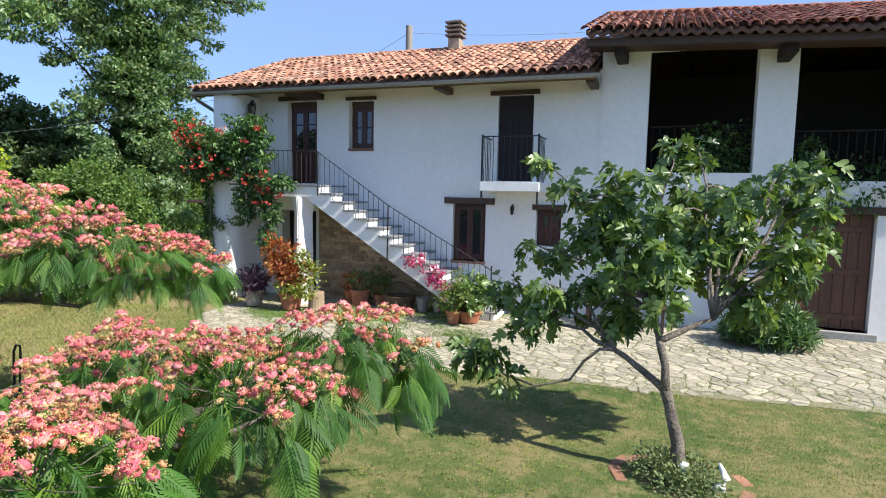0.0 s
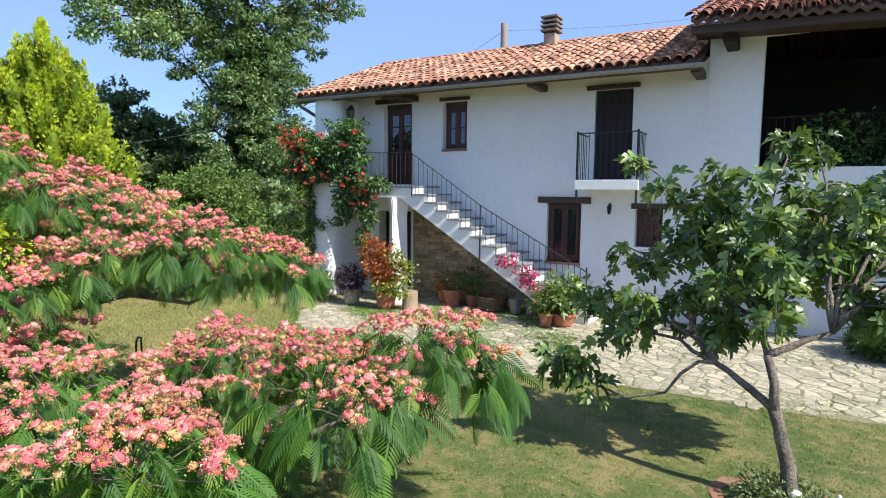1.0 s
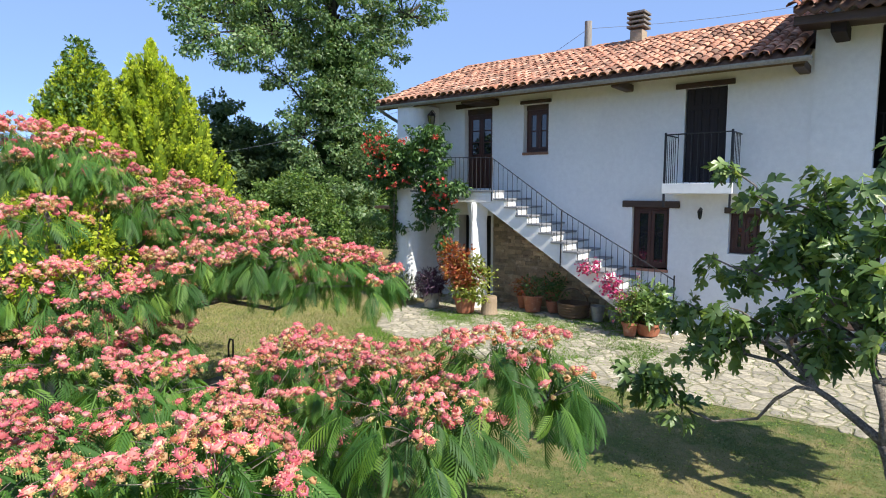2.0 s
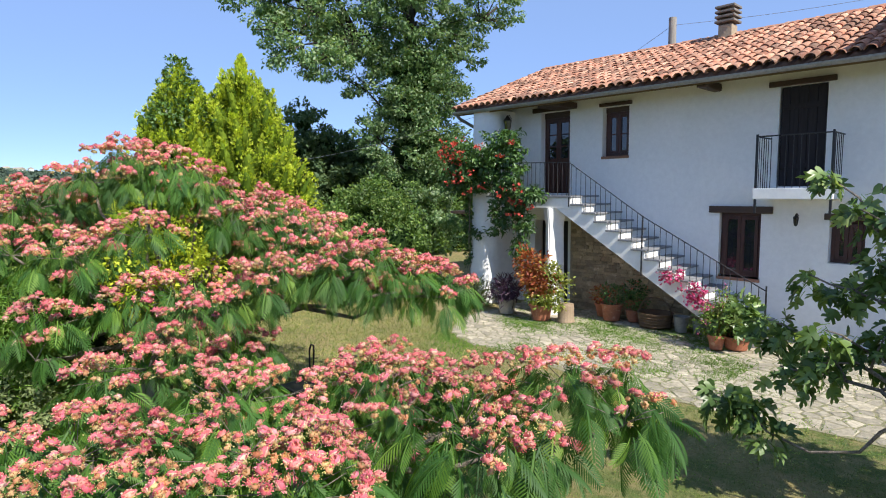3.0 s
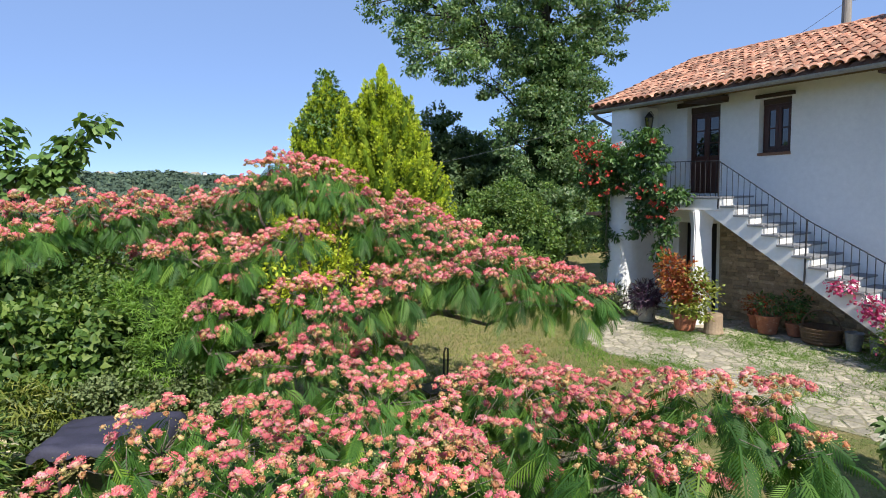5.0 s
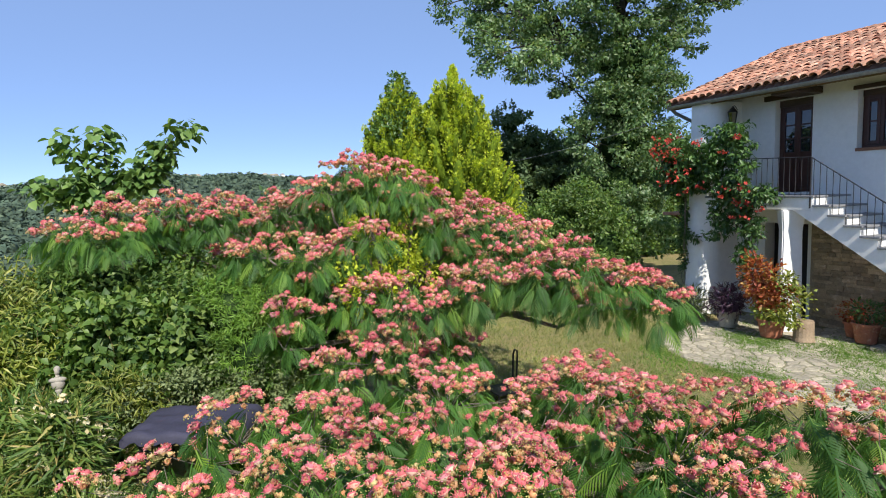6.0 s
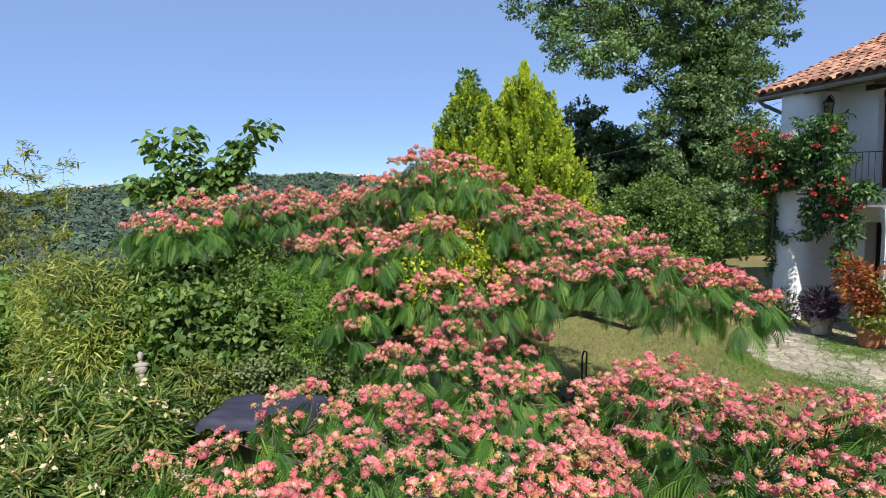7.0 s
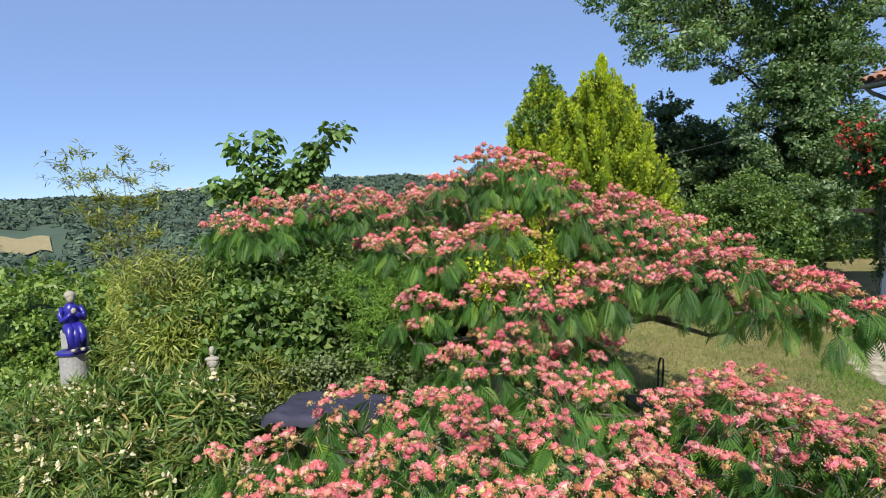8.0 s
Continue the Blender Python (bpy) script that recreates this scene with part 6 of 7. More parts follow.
def potted(name, label, x, y, r, h, pot_mat, lobes, n, tmpl, size, mat, seed, flowers=None, stems=6, rim=0.03, pot_label="", **kw):
    z0 = gz(x, y) + 0.035
    e = thing(name, label, "potted plant", "potted plants by the stairs", place=(x, y, z0))
    part("pot", pot(bmesh.new(), r, h, rim=rim), pot_mat, e, pot_label)
    part("soil", lathe(bmesh.new(), [(r * 0.86, h - 0.06), (r * 0.5, h - 0.045), (0.01, h - 0.04)], 16), SOIL, e)
    rnd, rg = random.Random(seed), np.random.default_rng(seed)
    bm = bmesh.new()
    for i in range(stems):
        lx, ly, lz, rx, ry, rz = lobes[i % len(lobes)]
        limb(bm, bent((rnd.uniform(-0.3, 0.3) * r, rnd.uniform(-0.3, 0.3) * r, h - 0.06), (lx + rnd.uniform(-0.7, 0.7) * rx, ly + rnd.uniform(-0.7, 0.7) * ry, lz + rnd.uniform(-0.2, 0.8) * rz), 5, 0.02, rnd, 0.04), 0.008, 0.003, 5)
    part("stem_tangle", bm, DRY, e)
    crown("foliage", lobes, n, tmpl, size, mat, e, rg, **kw)
    if flowers:
        fm, fn, fs = flowers
        p, u = in_lobes(rg, lobes, fn, 0.95)
        p = np.repeat(p, 6, 0) + rg.normal(size=(6 * len(p), 3)) * fs * 0.8
        v, f = strew(blade(1, 0.8), p, turns(unit(rg, len(p)), unit(rg, len(p)) + np.array([0, 0, 1.0])), fs * rg.uniform(0.7, 1.3, len(p)))
        tagged(tri_mesh("blossom", v, f, fm, e), kind="stuff")
    return e


nandina = potted("potted_nandina", "russet and yellow-green leafy shrub in a terracotta pot", 0.50, -1.80, 0.27, 0.36, TERRACOTTA,
       [(-0.42, 0, 1.28, 0.20, 0.22, 0.34), (-0.32, 0, 1.0, 0.28, 0.25, 0.30), (-0.08, 0, 0.80, 0.32, 0.25, 0.26), (-0.12, 0.05, 1.25, 0.16, 0.18, 0.22), (0.22, 0, 0.86, 0.22, 0.22, 0.20)], 1700, TUFT, 0.095, RUSSET, 101, stems=14, shell=0.3, hang=0.2, tuft=4, tuft_r=0.05)
potted("potted_coleus", "dark purple-leaved plant in a patterned pale pot", -0.55, -1.75, 0.24, 0.36, SKIN_STONE,
       [(0, 0, 0.58, 0.37, 0.34, 0.28)], 1200, NARROW, 0.15, PURPLE, 102, stems=6, shell=0.2, tuft=6, tuft_r=0.05)
crown("lower_foliage", [(0.1, -0.05, 0.52, 0.44, 0.3, 0.18), (0.46, 0, 0.85, 0.26, 0.24, 0.28), (0.30, 0, 1.12, 0.20, 0.18, 0.22), (0.42, -0.05, 0.45, 0.24, 0.2, 0.14)], 1150, TUFT, 0.085, YELLOWLEAF, nandina, np.random.default_rng(150), shell=0.2, hang=0.2, tuft=4, tuft_r=0.05, label="yellow-green lower leaves")
stump = thing("log_stump", "short sawn log standing beside the pillar", "log")
bm = lathe(bmesh.new(), [(0.20, 0), (0.185, 0.08), (0.175, 0.36), (0.17, 0.40), (0.12, 0.405)], 18, (1.02, -1.58, gz(0.8, -1.6) + 0.03), 0.04, random.Random(1))
part("log", bm, DRYWOOD, stump, smooth=False)
for k, (x, y, r_, h) in enumerate(((1.33, -0.52, 0.20, 0.30), (1.70, -0.80, 0.24, 0.38), (2.14, -0.62, 0.17, 0.26), (1.98, -0.34, 0.20, 0.44))):
    potted("potted_geranium", "small shaded plant in a terracotta pot under the stairs", x, y, r_, h, TERRACOTTA, [(0, 0, h + 0.20, 0.30, 0.24, 0.24)], 260, TUFT, 0.07, CLIMBER if k else RUSSET, 110 + k, (ORANGE, 8, 0.03) if k != 2 else None, 4, shell=0.3)
basket = thing("wicker_basket", "brown wicker basket with a hooped handle under the stairs", "basket", place=(2.72, -0.80, gz(2.5, -0.8) + 0.035))
basket.scale = (1.2, 1.1, 1.2)
bm = lathe(bmesh.new(), [(0.24, 0), (0.27, 0.05), (0.30, 0.24), (0.315, 0.26), (0.28, 0.26), (0.25, 0.06)], 28, wobble=0.02, rng=random.Random(1))
part("body", bm, WICKER, basket)
for i in range(5):
    bm = bmesh.new()
    z = 0.04 + 0.05 * i
    pts = [(0.272 * math.cos(t) * (1 + 0.1 * i / 4), 0.272 * math.sin(t) * (1 + 0.1 * i / 4), z) for t in (2 * math.pi * j / 24 for j in range(25))]
    part("band", limb(bm, pts, 0.012, 0.012, 6), WICKER, basket)
part("handle", limb(bmesh.new(), [(0.29 * math.cos(t), 0, 0.25 + 0.27 * math.sin(t)) for t in (math.pi * i / 12 for i in range(13))], 0.014, 0.014, 6), WICKER, basket)
for x, y, h, r_ in ((3.32, -0.88, 0.31, 0.15), (3.66, -0.80, 0.26, 0.14)):
    b_ = thing("metal_bucket", "grey galvanised bucket standing under the stairs", "bucket", "buckets under the stairs", place=(x, y, gz(x, y) + 0.035))
    part("body", lathe(bmesh.new(), [(r_ * 0.75, 0), (r_, h), (r_ * 1.05, h + 0.01), (r_ * 0.96, h), (r_ * 0.72, 0.02)], 24), ZINC, b_)
    part("handle", limb(bmesh.new(), [(r_ * math.cos(t), 0.02, h - 0.02 - 0.05 * math.sin(t)) for t in (math.pi * i / 10 for i in range(11))], 0.005, 0.005, 5), IRON, b_)
bougain = bush("bougainvillea", "magenta bougainvillea trailing over the stair steps", "plant", [(3.30, -1.30, 1.20, 0.26, 0.12, 0.13), (3.72, -1.33, 0.90, 0.22, 0.12, 0.16), (3.95, -1.36, 0.66, 0.16, 0.12, 0.16)], 420, blade(1, 0.8), 0.07, MAGENTA, 120, None, shell=0.3, tuft=4, tuft_r=0.04)
part("pot", pot(bmesh.new(), 0.12, 0.22, (4.2, -1.42, 0.02)), WHITE, bougain)
part("stem_tangle", limb(bmesh.new(), [(4.2, -1.42, 0.2), (4.2, -1.38, 0.6), (3.8, -1.34, 0.95), (3.35, -1.30, 1.2)], 0.012, 0.004, 6), BARK, bougain)
potted("potted_geranium", "leggy flowering plant in a pot at the stair foot", 4.35, -1.75, 0.15, 0.26, TERRACOTTA, [(0, 0, 0.55, 0.32, 0.28, 0.3), (0.1, 0, 0.95, 0.12, 0.12, 0.25), (-0.25, 0, 0.4, 0.2, 0.2, 0.2)], 800, TUFT, 0.06, SHRUB, 122, (MAGENTA, 14, 0.028), 8, shell=0.2, tuft=4, tuft_r=0.05)
potted("potted_fig", "big-leaved potted fig in a terracotta pot on the paving", 4.61, -1.49, 0.26, 0.24, TERRACOTTA, [(0, 0, 0.50, 0.42, 0.36, 0.24), (0.05, 0.1, 0.72, 0.28, 0.25, 0.2)], 170, lobed(1.0), 0.20, FIG, 123, None, 7, shell=0.3, hang=0.3)
bush("lavender_clump", "grey-green herb clump at the foot of the pier", "shrub", [(-1.9, -1.5, 0.15, 0.55, 0.4, 0.45), (-2.4, -1.3, 0.1, 0.4, 0.4, 0.4)], 1500, NARROW, 0.16, THYME, 124, None, shell=0.2, hang=-0.6)

# garden bench against the wall
bench = thing("garden_bench", "dark slatted garden bench against the white wall", "bench")
for x in (6.9, 8.3):
    for y in (-0.95, -0.45):
        part("leg", boxed(x - 0.03, x + 0.03, y - 0.03, y + 0.03, 0.0, 0.46 if y < -0.7 else 0.85), DARKWOOD, bench)
for i in range(4):
    part("slat", boxed(6.82, 8.38, -0.99 + 0.14 * i, -0.87 + 0.14 * i, 0.46, 0.49, bevel=0.005), DARKWOOD, bench)
for i in range(2):
    part("back_slat", boxed(6.82, 8.38, -0.42, -0.39, 0.60 + 0.13 * i, 0.70 + 0.13 * i, bevel=0.005), DARKWOOD, bench)

# covered table with wrought-iron legs
table = thing("garden_table", "round-cornered garden table under a dark cloth with iron scroll legs", "table", place=(1.80, -12.42, -0.05))
table.rotation_euler[2] = radians(66)
table.scale = (1.25, 1.22, 1.0)
bm = bmesh.new()
NXT = 26
grid = [[None] * NXT for _ in range(NXT)]
for i in range(NXT):
    for j in range(NXT):
        u_, w_ = -1 + 2 * i / (NXT - 1), -1 + 2 * j / (NXT - 1)
        e_ = max(abs(u_), abs(w_))
        drop_ = max(0.0, e_ - 0.86) * 0.75
        grid[i][j] = bm.verts.new((0.47 * min(1, abs(u_) / 0.92) * (1 if u_ > 0 else -1), 0.34 * min(1, abs(w_) / 0.92) * (1 if w_ > 0 else -1), 0.77 - drop_ * (1 + 0.7 * noise.noise((u_ * 5, w_ * 5, 2))) + 0.034 * noise.noise((u_ * 3, w_ * 3, 0)) + 0.018 * noise.noise((u_ * 8, w_ * 5, 4))))
for i in range(NXT - 1):
    for j in range(NXT - 1):
        bm.faces.new((grid[i][j], grid[i + 1][j], grid[i + 1][j + 1], grid[i][j + 1]))
part("cloth", bm, BLACK, table, "dark blue-black cloth", smooth=True)
part("tabletop", boxed(-0.44, 0.44, -0.31, 0.31, 0.70, 0.735, bevel=0.01), IRON, table)
for sx in (-1, 1):
    for sy in (-1, 1):
        pts = [(sx * (0.40 - 0.08 * math.sin(t * math.pi)), sy * (0.26 - 0.05 * math.sin(t * math.pi)), 0.70 * (1 - t)) for t in (i / 8 for i in range(9))]
        leg = part("leg", limb(bmesh.new(), pts, 0.014, 0.014, 6), IRON, table)
        sc = [(sx * (0.34 - 0.08 * math.cos(a) * (1 - a / 9)), sy * 0.24, 0.5 + 0.08 * math.sin(a) * (1 - a / 9)) for a in (i * 0.5 for i in range(16))]
        part("scroll", limb(bmesh.new(), sc, 0.008, 0.006, 5), IRON, leg)
chair = thing("garden_chair", "black metal garden chair back standing on the lawn", "chair", place=(0.95, -8.02, -0.34))
part("backrest", limb(bmesh.new(), [(-0.05, 0, 0.42), (-0.06, 0.02, 0.9), (-0.03, 0.03, 0.98), (0.04, 0.03, 0.98), (0.06, 0.02, 0.9), (0.05, 0, 0.42)], 0.014, 0.014, 7), IRON, chair)
part("seat", boxed(-0.22, 0.22, -0.40, 0.02, 0.40, 0.425, bevel=0.01), IRON, chair)
for x, y in ((-0.2, 0.0), (0.2, 0.0), (-0.2, -0.38), (0.2, -0.38)):
    part("leg", rod(bmesh.new(), (x, y, -0.12), (x, y, 0.40), 0.012, seg=6), IRON, chair)

# statues (plain shapes) on their supports
column = thing("stone_column", "grey round column with a high back and a blue rim", "column", place=(-1.53, -16.42, 0))
part("shaft", lathe(bmesh.new(), [(0.20, -1.2), (0.195, 0.72), (0.20, 0.74)], 24), CONCRETE, column)
part("rim", lathe(bmesh.new(), [(0.20, 0.74), (0.23, 0.745), (0.23, 0.775), (0.19, 0.78)], 24), BLUE, column)
bm = boxed(-0.19, -0.02, -0.18, 0.18, 0.785, 1.10, bevel=0.04)
part("back_block", bm, CONCRETE, column)
bm = bmesh.new()


def ball(bm, c, r3, sub=2):
    q = bmesh.ops.create_icosphere(bm, subdivisions=sub, radius=1.0)
    for vv_ in q["verts"]:
        vv_.co = Vector((c[0] + vv_.co.x * r3[0], c[1] + vv_.co.y * r3[1], c[2] + vv_.co.z * r3[2]))
    return q["verts"]


lathe(bm, [(0.155, 1.06), (0.150, 1.14), (0.118, 1.24), (0.128, 1.36), (0.135, 1.42), (0.085, 1.48), (0.045, 1.52)], 16, (-0.01, 0, 0))
for s in (-1, 1):
    limb(bm, [(0.0, 0.125 * s, 1.43), (0.04, 0.185 * s, 1.34), (0.10, 0.175 * s, 1.25), (0.17, 0.09 * s, 1.31), (0.20, 0.03 * s, 1.37)], 0.050, 0.034, 10)
    limb(bm, [(-0.04, 0.075 * s, 1.10), (0.12, 0.085 * s, 1.13), (0.21, 0.085 * s, 1.10), (0.25, 0.082 * s, 1.00), (0.25, 0.078 * s, 0.84)], 0.088, 0.074, 12)
limb(bm, [(0.02, 0, 1.09), (0.16, 0, 1.10), (0.235, 0, 1.03), (0.245, 0, 0.85)], 0.10, 0.085, 12)
for fc in bm.faces:
    fc.material_index = 0
first = len(bm.faces)
ball(bm, (0.03, 0, 1.585), (0.075, 0.070, 0.090))
ball(bm, (0.005, 0, 1.625), (0.098, 0.098, 0.072))
ball(bm, (0.21, 0, 1.40), (0.040, 0.045, 0.050))
for s in (-1, 1):
    ball(bm, (0.29, 0.075 * s, 0.812), (0.062, 0.042, 0.034))
for i, fc in enumerate(bm.faces):
    fc.material_index = 1 if i >= first else 0
figure = part("seated_statue", bm, [BLUE, SKIN_STONE], None, smooth=True)
figure.location, figure.scale, figure.rotation_euler = (-1.50, -16.38, 0.02), (0.82, 0.85, 1.0), (0, 0, radians(35))
tagged(figure, "glazed blue seated garden statue on the grey column", "statue")
bm = bmesh.new()
lathe(bm, [(0.11, -3.7), (0.09, -0.05), (0.12, 0.0), (0.10, 0.06)], 14)
ball(bm, (0.0, 0, 0.20), (0.15, 0.23, 0.20))
ball(bm, (0.02, 0, 0.33), (0.12, 0.30, 0.09))
limb(bm, [(0, 0, 0.35), (0.01, 0, 0.48)], 0.075, 0.065, 8)
ball(bm, (0.02, 0, 0.58), (0.10, 0.09, 0.13))
ball(bm, (-0.02, 0, 0.63), (0.12, 0.115, 0.11))
bust = part("garden_bust", bm, SKIN_STONE, None, smooth=True)
bust.location, bust.scale = (1.62, -13.64, 1.17), (0.30, 0.27, 0.34)
tagged(bust, "pale stone garden bust half hidden among oleanders", "statue")

# round bed under the fig: brick edging, herbs, two white ornaments
bush("herb_bed", "grey-green creeping herbs round the fig trunk", "plants", [(8.30, -7.05, 0.08, 0.24, 0.22, 0.19), (8.62, -7.22, 0.08, 0.25, 0.2, 0.17), (8.5, -6.9, 0.06, 0.3, 0.2, 0.16), (8.42, -7.28, 0.05, 0.2, 0.16, 0.13)], 4200, TUFT, 0.038, THYME, 130, None, shell=0.3, hang=-0.3)
orn = thing("white_ornament", "small white glazed bird ornament in the herb bed", "ornament", "white ornaments under the fig", place=(8.80, -7.15, 0.0))
bm = bmesh.new()
limb(bm, [(-0.02, 0, 0.02), (0.04, 0, 0.06), (0.07, 0, 0.14), (0.03, 0, 0.22), (0.01, 0, 0.27)], 0.06, 0.012, 10)
part("body", bm, WHITE, orn, smooth=True)
orn2 = thing("white_ornament", "small white glazed post ornament in the herb bed", "ornament", "white ornaments under the fig", place=(8.52, -7.14, 0.05))
part("body", lathe(bmesh.new(), [(0.03, 0), (0.025, 0.10), (0.05, 0.13), (0.045, 0.16), (0.02, 0.17)], 12), WHITE, orn2, smooth=True)
bed = thing("brick_edging", "ring of worn bricks edging the herb bed", "edging")
for i in (1, 2, 3, 5, 6, 7, 8, 9, 15):
    a = 2 * math.pi * i / 16
    x, y = 8.50 + 0.58 * math.cos(a), -7.03 + 0.42 * math.sin(a)
    bm = boxed(-0.11, 0.11, -0.055, 0.055, -0.03, 0.03, bevel=0.012)
    ob = part("brick", bm, BRICK, bed)
    ob.matrix_local = Matrix.Translation((x, y, -0.008 + random.uniform(-0.012, 0.01))) @ Matrix.Rotation(a + math.pi / 2 + random.uniform(-0.1, 0.1), 4, "Z")

# small tiled canopy beyond the house corner
canopy = thing("tiled_canopy", "small clay-tiled canopy beyond the house corner", "canopy")
bm = boxed(-3.95, -2.95, -0.3, 1.4, 2.22, 2.30, bevel=0.01)
part("roof", bm, TILE, canopy)
for y in (0.0, 1.0):
    part("bracket", limb(bmesh.new(), [(-2.96, y, 1.7), (-3.4, y, 2.0), (-3.8, y, 2.22)], 0.03, 0.03, 6), DARKWOOD, canopy)
hose = thing("yellow_stake", "yellow plastic stake among the oleanders", "stake")
part("shaft", rod(bmesh.new(), (1.4, -14.9, -0.4), (1.45, -14.95, 0.42), 0.02), YELLOW, hose)

# ---- grass blades on the lawn near the camera ----
r = np.random.default_rng(140)


def paved_edge(x):
    """The lawn's border against the paving."""
    return -4.45 - 0.32 * math.exp(-((x - 5.2) / 2.2) ** 2) + 0.10 * math.sin(x * 1.3)


n = 190000
gx, gy = r.uniform(1.0, 13, n), r.uniform(-10.5, -3.9, n)
ok = (gy > -10.4 + 1.2 * r.random(n) ** 2 + 0.4 * np.sin(gx * 1.7)) & (gx > 1.0 + 1.2 * r.random(n) ** 2) & (gx < 13 - 1.5 * r.random(n) ** 2) & (gy < np.array([paved_edge(a) for a in gx]) + r.normal(size=n) * 0.06) & ((gx - 8.5) ** 2 / 0.30 + (gy + 7.03) ** 2 / 0.16 > 1)
gx, gy = gx[ok], gy[ok]
n = len(gx)
P = np.stack([gx, gy, 0.012 * (gx - 7) - 0.004], 1)
D = np.stack([r.normal(size=n) * 0.6, r.normal(size=n) * 0.6, np.ones(n)], 1)
v, f = strew((np.array([(0, -0.09, 0), (0, 0.09, 0), (1, 0, 0.1)]), np.array([(0, 1, 2)])), P, turns(D, unit(r, n)), r.uniform(0.014, 0.036, n))
# longer tufts farther out and in the paving's joints
n2 = 70000
qx, qy = r.uniform(-6, 2.5, n2), r.uniform(-9.5, -2.6, n2)
ok = (qy < np.array([paved_edge(a) + max(0, 0.9 - a) ** 2 * 0.45 for a in qx]) + r.normal(size=n2) * 0.05) & (qx + qy > -13.2 - r.random(n2)) & (qx < 2.5 - 1.5 * r.random(n2)) & (qx > -6 + 2 * r.random(n2) ** 2)
qx, qy = qx[ok], qy[ok]
tuft = r.uniform(0, 1, (2600, 2)) * np.array([13.5, 4.4]) + np.array([-0.6, -4.6])
keep = np.sin(tuft[:, 0] * 1.9 + 1) * np.sin(tuft[:, 1] * 2.3 + tuft[:, 0]) + 0.55 * np.exp(-((tuft[:, 0] - 2.6) / 2.2) ** 2 - ((tuft[:, 1] + 2.2) / 0.9) ** 2) * 2.2 + r.normal(size=2600) * 0.35 > 0.55
tuft = np.repeat(tuft[keep], 100, 0)
tuft = tuft + r.normal(size=tuft.shape) * np.array([0.16, 0.09])
tuft = tuft[(tuft[:, 1] < -0.3) & ((tuft[:, 0] < 5.2) | (r.random(len(tuft)) < 0.12))]
ex, ey = np.concatenate([qx, tuft[:, 0]]), np.concatenate([qy, tuft[:, 1]])
m = len(ex)
up = np.where(np.arange(m) < len(qx), 0.0, 0.012)
P2 = np.stack([ex, ey, 0.012 * (ex - 7) - 0.004 + up], 1)
D2 = np.stack([r.normal(size=m) * 0.8, r.normal(size=m) * 0.8, np.ones(m)], 1)
v2, f2 = strew((np.array([(0, -0.10, 0), (0, 0.10, 0), (1, 0, 0.1)]), np.array([(0, 1, 2)])), P2, turns(D2, unit(r, m)), np.where(np.arange(m) < len(qx), r.uniform(0.03, 0.085, m), r.uniform(0.024, 0.052, m)))
q = len(qx)
edge = np.array([paved_edge(a) + max(0, 0.9 - a) ** 2 * 0.45 for a in qx]) - qy
green = edge < 0.55 + 0.35 * np.sin(qx * 1.4) + 0.25 * r.normal(size=q)  # watered strip along the paving
tagged(tri_mesh("dry_grass", v2[: 3 * q], f2[:q], [STRAW, MOSS], index=green.astype(int)), "longer straw-coloured grass tufts of the scorched lawn", "grass", kind="stuff")
tagged(tri_mesh("grass", v, f, GRASS), "short green and straw-coloured grass blades of the lawn", "grass", kind="stuff")

MOSS_V, MOSS_F = v2[3 * q:], f2[q:] - 3 * q

# clumps of clover and broad-leaved weeds in the mown grass
rg = np.random.default_rng(311)
n, per = 2800, 9
c = np.stack([rg.uniform(3.2, 12.5, n), rg.uniform(-12.2, -3.6, n)], 1)
k = np.repeat(np.arange(n), per)
big = (0.015 + 0.05 * rg.random(n) ** 2)[k]
a = rg.uniform(0, 6.283, n * per)
q = c[k] + np.stack([np.cos(a), np.sin(a)], 1) * (big * np.sqrt(rg.random(n * per)))[:, None]
p = np.stack([q[:, 0], q[:, 1], 0.012 * (q[:, 0] - 7.0) + rg.uniform(0.010, 0.026, n * per)], 1)
v, f = strew(TUFT, p, turns(np.stack([np.cos(a), np.sin(a), 0.25 + 0 * a], 1), np.array([0, 0, 1.0]) + 0.3 * rg.normal(size=(n * per, 3))), rg.uniform(0.013, 0.028, n * per))
tagged(tri_mesh("clover", v, f, CLOVER), "small light-green clover clumps scattered through the lawn", "clover", kind="stuff")

# ---- paving: irregular flagstones with grassy joints ----
paving = new("pavement")
tagged(paving, "irregular pale flagstone paving in front of the house", "paving", kind="structure")
bm = bmesh.new()
xs_ = [-1.2 + 0.4 * i for i in range(42)]
fr = [bm.verts.new((x, paved_edge(x) + (max(0, 0.9 - x) ** 2) * 0.45, gz(x, 0) + 0.006)) for x in xs_]
bk = [bm.verts.new((x, 0.0, gz(x, 0) + 0.006)) for x in xs_]
for i in range(len(xs_) - 1):
    bm.faces.new((fr[i], fr[i + 1], bk[i + 1], bk[i]))
JOINT = surf("joint_earth", (0.18, 0.175, 0.085), (0.30, 0.265, 0.175), 1.1, 30, 0.95, 0.6, speck=(0.09, 0.13, 0.035))
part("joint_bed", bm, JOINT, paving)
tagged(tri_mesh("joint_grass", MOSS_V, MOSS_F, MOSS, paving, "green grass tufts in the joints"), kind="stuff")


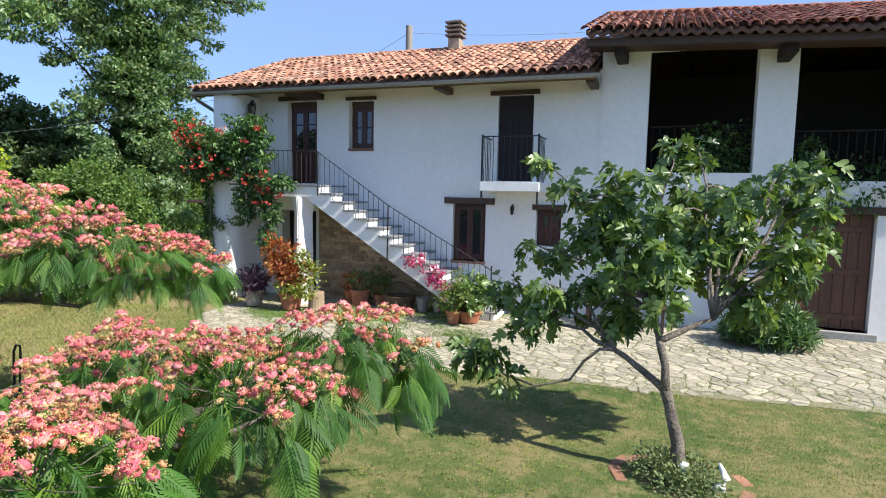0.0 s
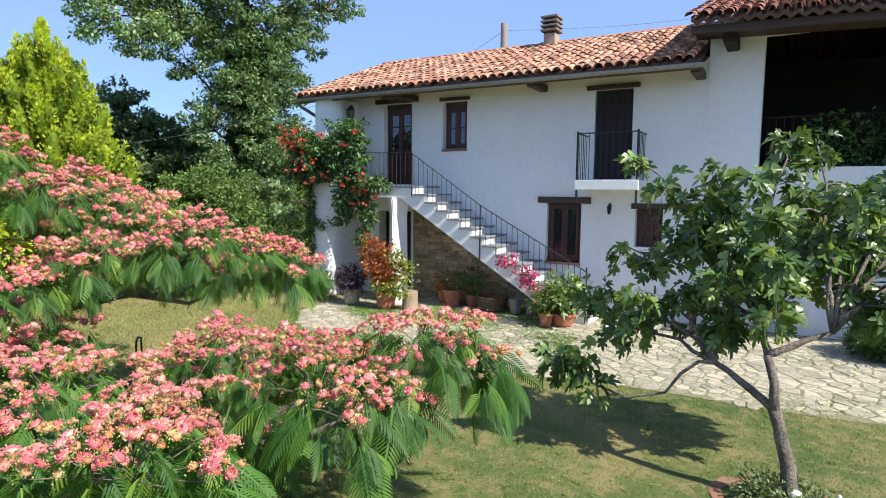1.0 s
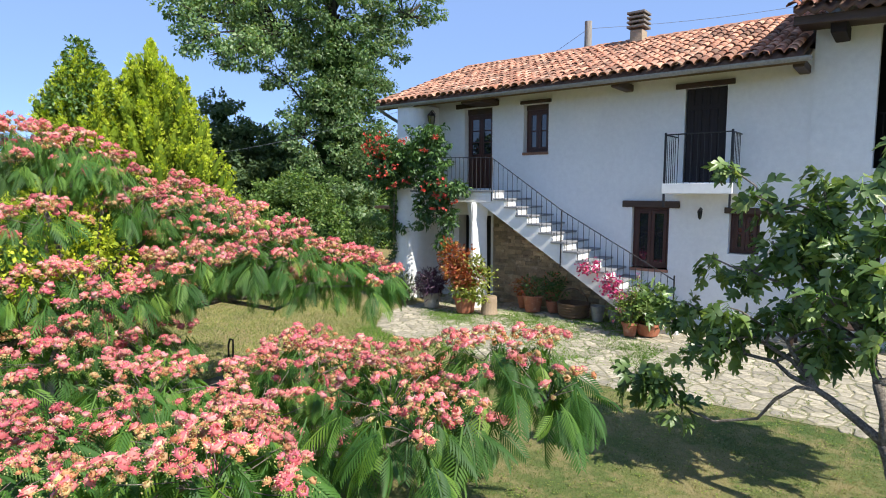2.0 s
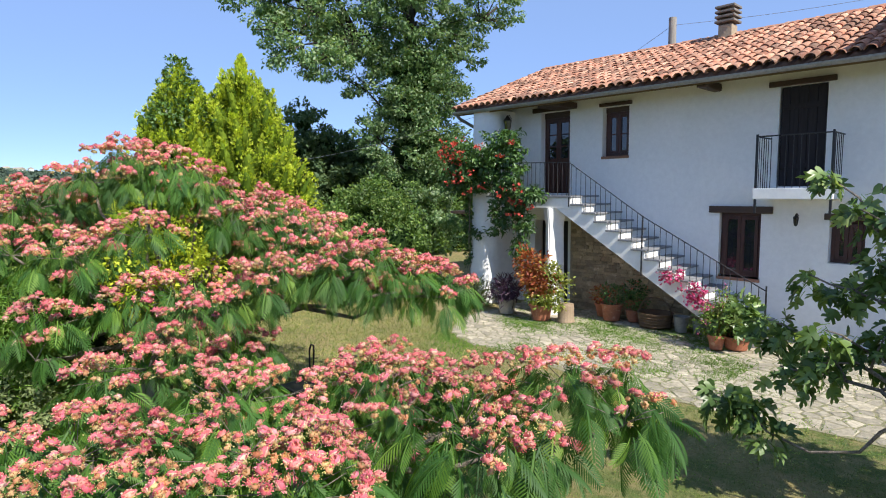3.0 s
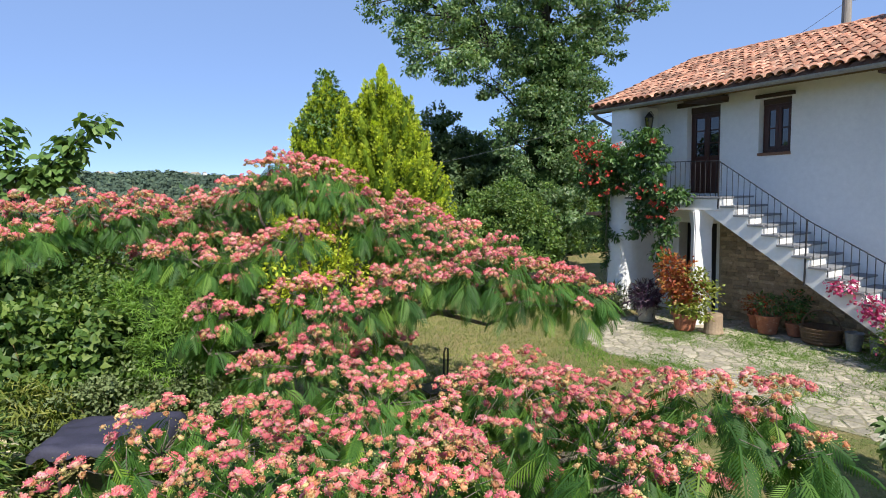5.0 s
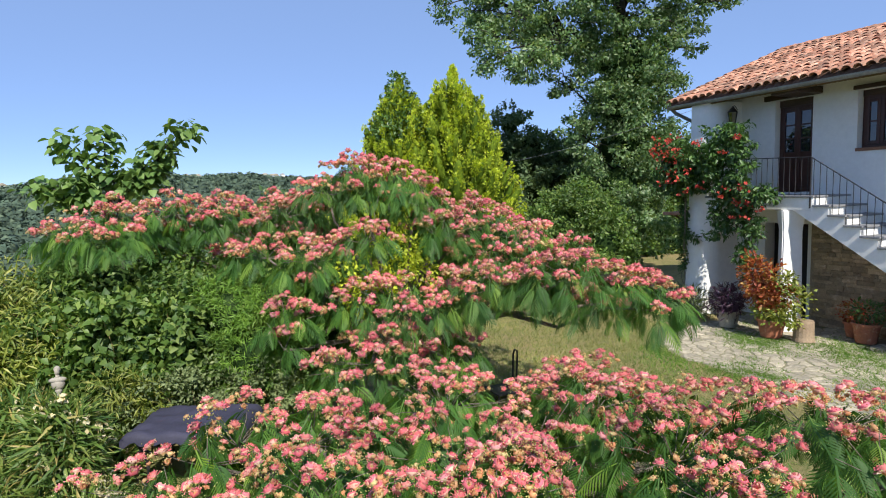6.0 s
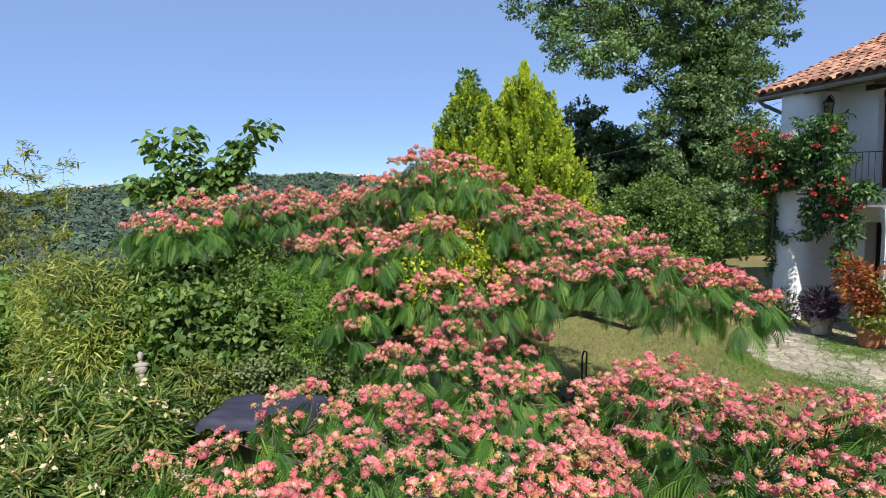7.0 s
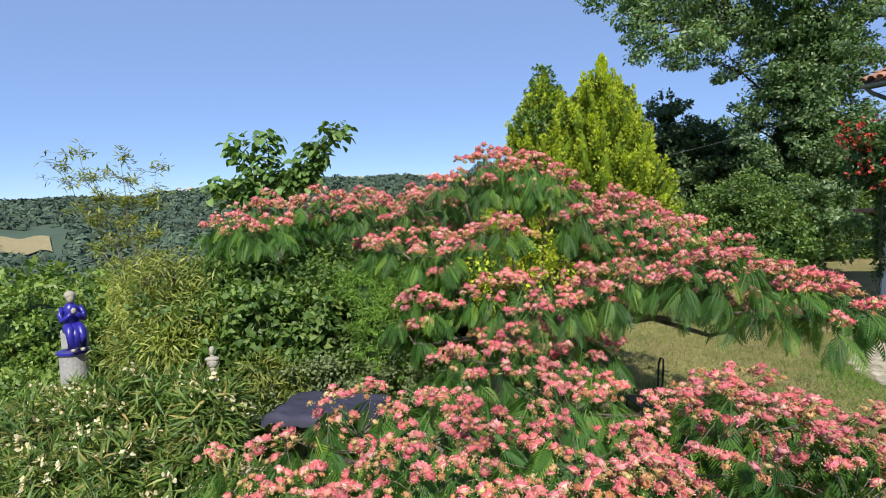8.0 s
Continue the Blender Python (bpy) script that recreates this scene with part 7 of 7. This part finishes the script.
def clip(poly, px_, py_, nx_, ny_):
    out = []
    for i in range(len(poly)):
        a, b = poly[i], poly[(i + 1) % len(poly)]
        da, db = (a[0] - px_) * nx_ + (a[1] - py_) * ny_, (b[0] - px_) * nx_ + (b[1] - py_) * ny_
        if da <= 0:
            out.append(a)
        if da * db < 0:
            t = da / (da - db)
            out.append((a[0] + (b[0] - a[0]) * t, a[1] + (b[1] - a[1]) * t))
    return out


rnd = random.Random(77)
CELL = 0.180
seeds = {}
for i in range(-9, 88):
    for j in range(-32, 2):
        if rnd.random() < 0.24:
            continue
        seeds[i, j] = ((i + rnd.uniform(0.05, 0.95)) * CELL, (j + rnd.uniform(0.05, 0.95)) * CELL)
rest_v, rest_f, count = [], [], 0
for (i, j), (sx, sy) in sorted(seeds.items(), key=lambda q: math.hypot(q[1][0] - 6, q[1][1] + 4)):
    lim = paved_edge(sx) + (max(0, 0.9 - sx) ** 2) * 0.45
    if not (-1.2 < sx < 14.8 and lim + 0.05 < sy < -0.06):
        continue
    poly = [(sx - 0.5, sy - 0.5), (sx + 0.5, sy - 0.5), (sx + 0.5, sy + 0.5), (sx - 0.5, sy + 0.5)]
    for di in (-2, -1, 0, 1, 2):
        for dj in (-2, -1, 0, 1, 2):
            if (di or dj) and (i + di, j + dj) in seeds:
                ox, oy = seeds[i + di, j + dj]
                mx_, my_ = (sx + ox) / 2, (sy + oy) / 2
                L = math.hypot(ox - sx, oy - sy)
                g = 0.007 + 0.014 * rnd.random() ** 2
                poly = clip(poly, mx_ - g * (ox - sx) / L, my_ - g * (oy - sy) / L, (ox - sx) / L, (oy - sy) / L)
                if len(poly) < 3:
                    break
        if len(poly) < 3:
            break
    if len(poly) < 3:
        continue
    h = 0.013 + rnd.uniform(-0.004, 0.005)
    z0 = gz(sx, sy)
    m = len(poly)
    tilt_x, tilt_y = rnd.uniform(-0.02, 0.02), rnd.uniform(-0.02, 0.02)
    vs = [(x, y, z0 + 0.0) for x, y in poly]
    vs += [(sx + (x - sx) * 0.97, sy + (y - sy) * 0.97, z0 + h * 0.55 + (x - sx) * tilt_x + (y - sy) * tilt_y) for x, y in poly]
    vs += [(sx + (x - sx) * 0.84, sy + (y - sy) * 0.84, z0 + h + (x - sx) * tilt_x + (y - sy) * tilt_y) for x, y in poly]
    fs = [(k, (k + 1) % m, m + (k + 1) % m, m + k) for k in range(m)] + [(m + k, m + (k + 1) % m, 2 * m + (k + 1) % m, 2 * m + k) for k in range(m)] + [tuple(range(2 * m, 3 * m))]
    if count < 300:
        me = bpy.data.meshes.new("flagstone")
        me.from_pydata(vs, [], fs)
        link_mesh("flagstone", me, STONE, paving)
        count += 1
    else:
        o = len(rest_v)
        rest_v += vs
        rest_f += [tuple(o + q for q in fc) for fc in fs]
me = bpy.data.meshes.new("flagstones_far")
me.from_pydata(rest_v, [], rest_f)
tagged(link_mesh("flagstones_far", me, STONE_ISLE, paving), kind="stuff")

# ---- rubble wall under the stairs ----
bm = bmesh.new()
tri_ = [(0.08, -0.2), (4.5, -0.2), (4.3, 0.05), (0.45, 2.44), (0.08, 2.44)]
lo, hi = [[bm.verts.new((x, y, z)) for x, z in tri_] for y in (-0.035, -0.003)]
bm.faces.new(lo)
bm.faces.new(hi[::-1])
for k in range(5):
    bm.faces.new((lo[k], lo[(k + 1) % 5], hi[(k + 1) % 5], hi[k]))
rubble = part("rubble_wall", bm, MORTAR, house, "bare brown rubble masonry under the stairs")
z = -0.08
while z < 2.40:
    h = rnd.uniform(0.055, 0.12)
    x = 0.09 + rnd.uniform(0, 0.1)
    top_x = 0.42 + (2.46 - z) * 4.33 / 2.66 - 0.12
    while x < min(4.2, top_x):
        w = rnd.uniform(0.10, 0.34)
        bm = boxed(x, x + w - 0.014, -0.035 - rnd.uniform(0.015, 0.045), -0.03, z, z + h - 0.012, bevel=0.012)
        for vert in bm.verts:
            vert.co += Vector((rnd.uniform(-1, 1), rnd.uniform(-0.6, 0.6), rnd.uniform(-1, 1))) * 0.015
        part("stone", bm, RUBBLE, rubble)
        x += w
    z += h

# ---- roofs ----
tiled_roof(house, "roof", -2.98, 6.80, -1.0, 3.05, EAVE, SLOPE, TILE, TILE_ISLE, "weathered orange clay tile roof", random.Random(31))
tiled_roof(barn, "roof", 6.66, 15.3, -1.08, 3.05, lambda x: 5.71 - 0.050 * (x - 6.7), 0.352, TILE_OLD, TILE_OLD_ISLE, "weathered dark red clay tile roof", random.Random(32))
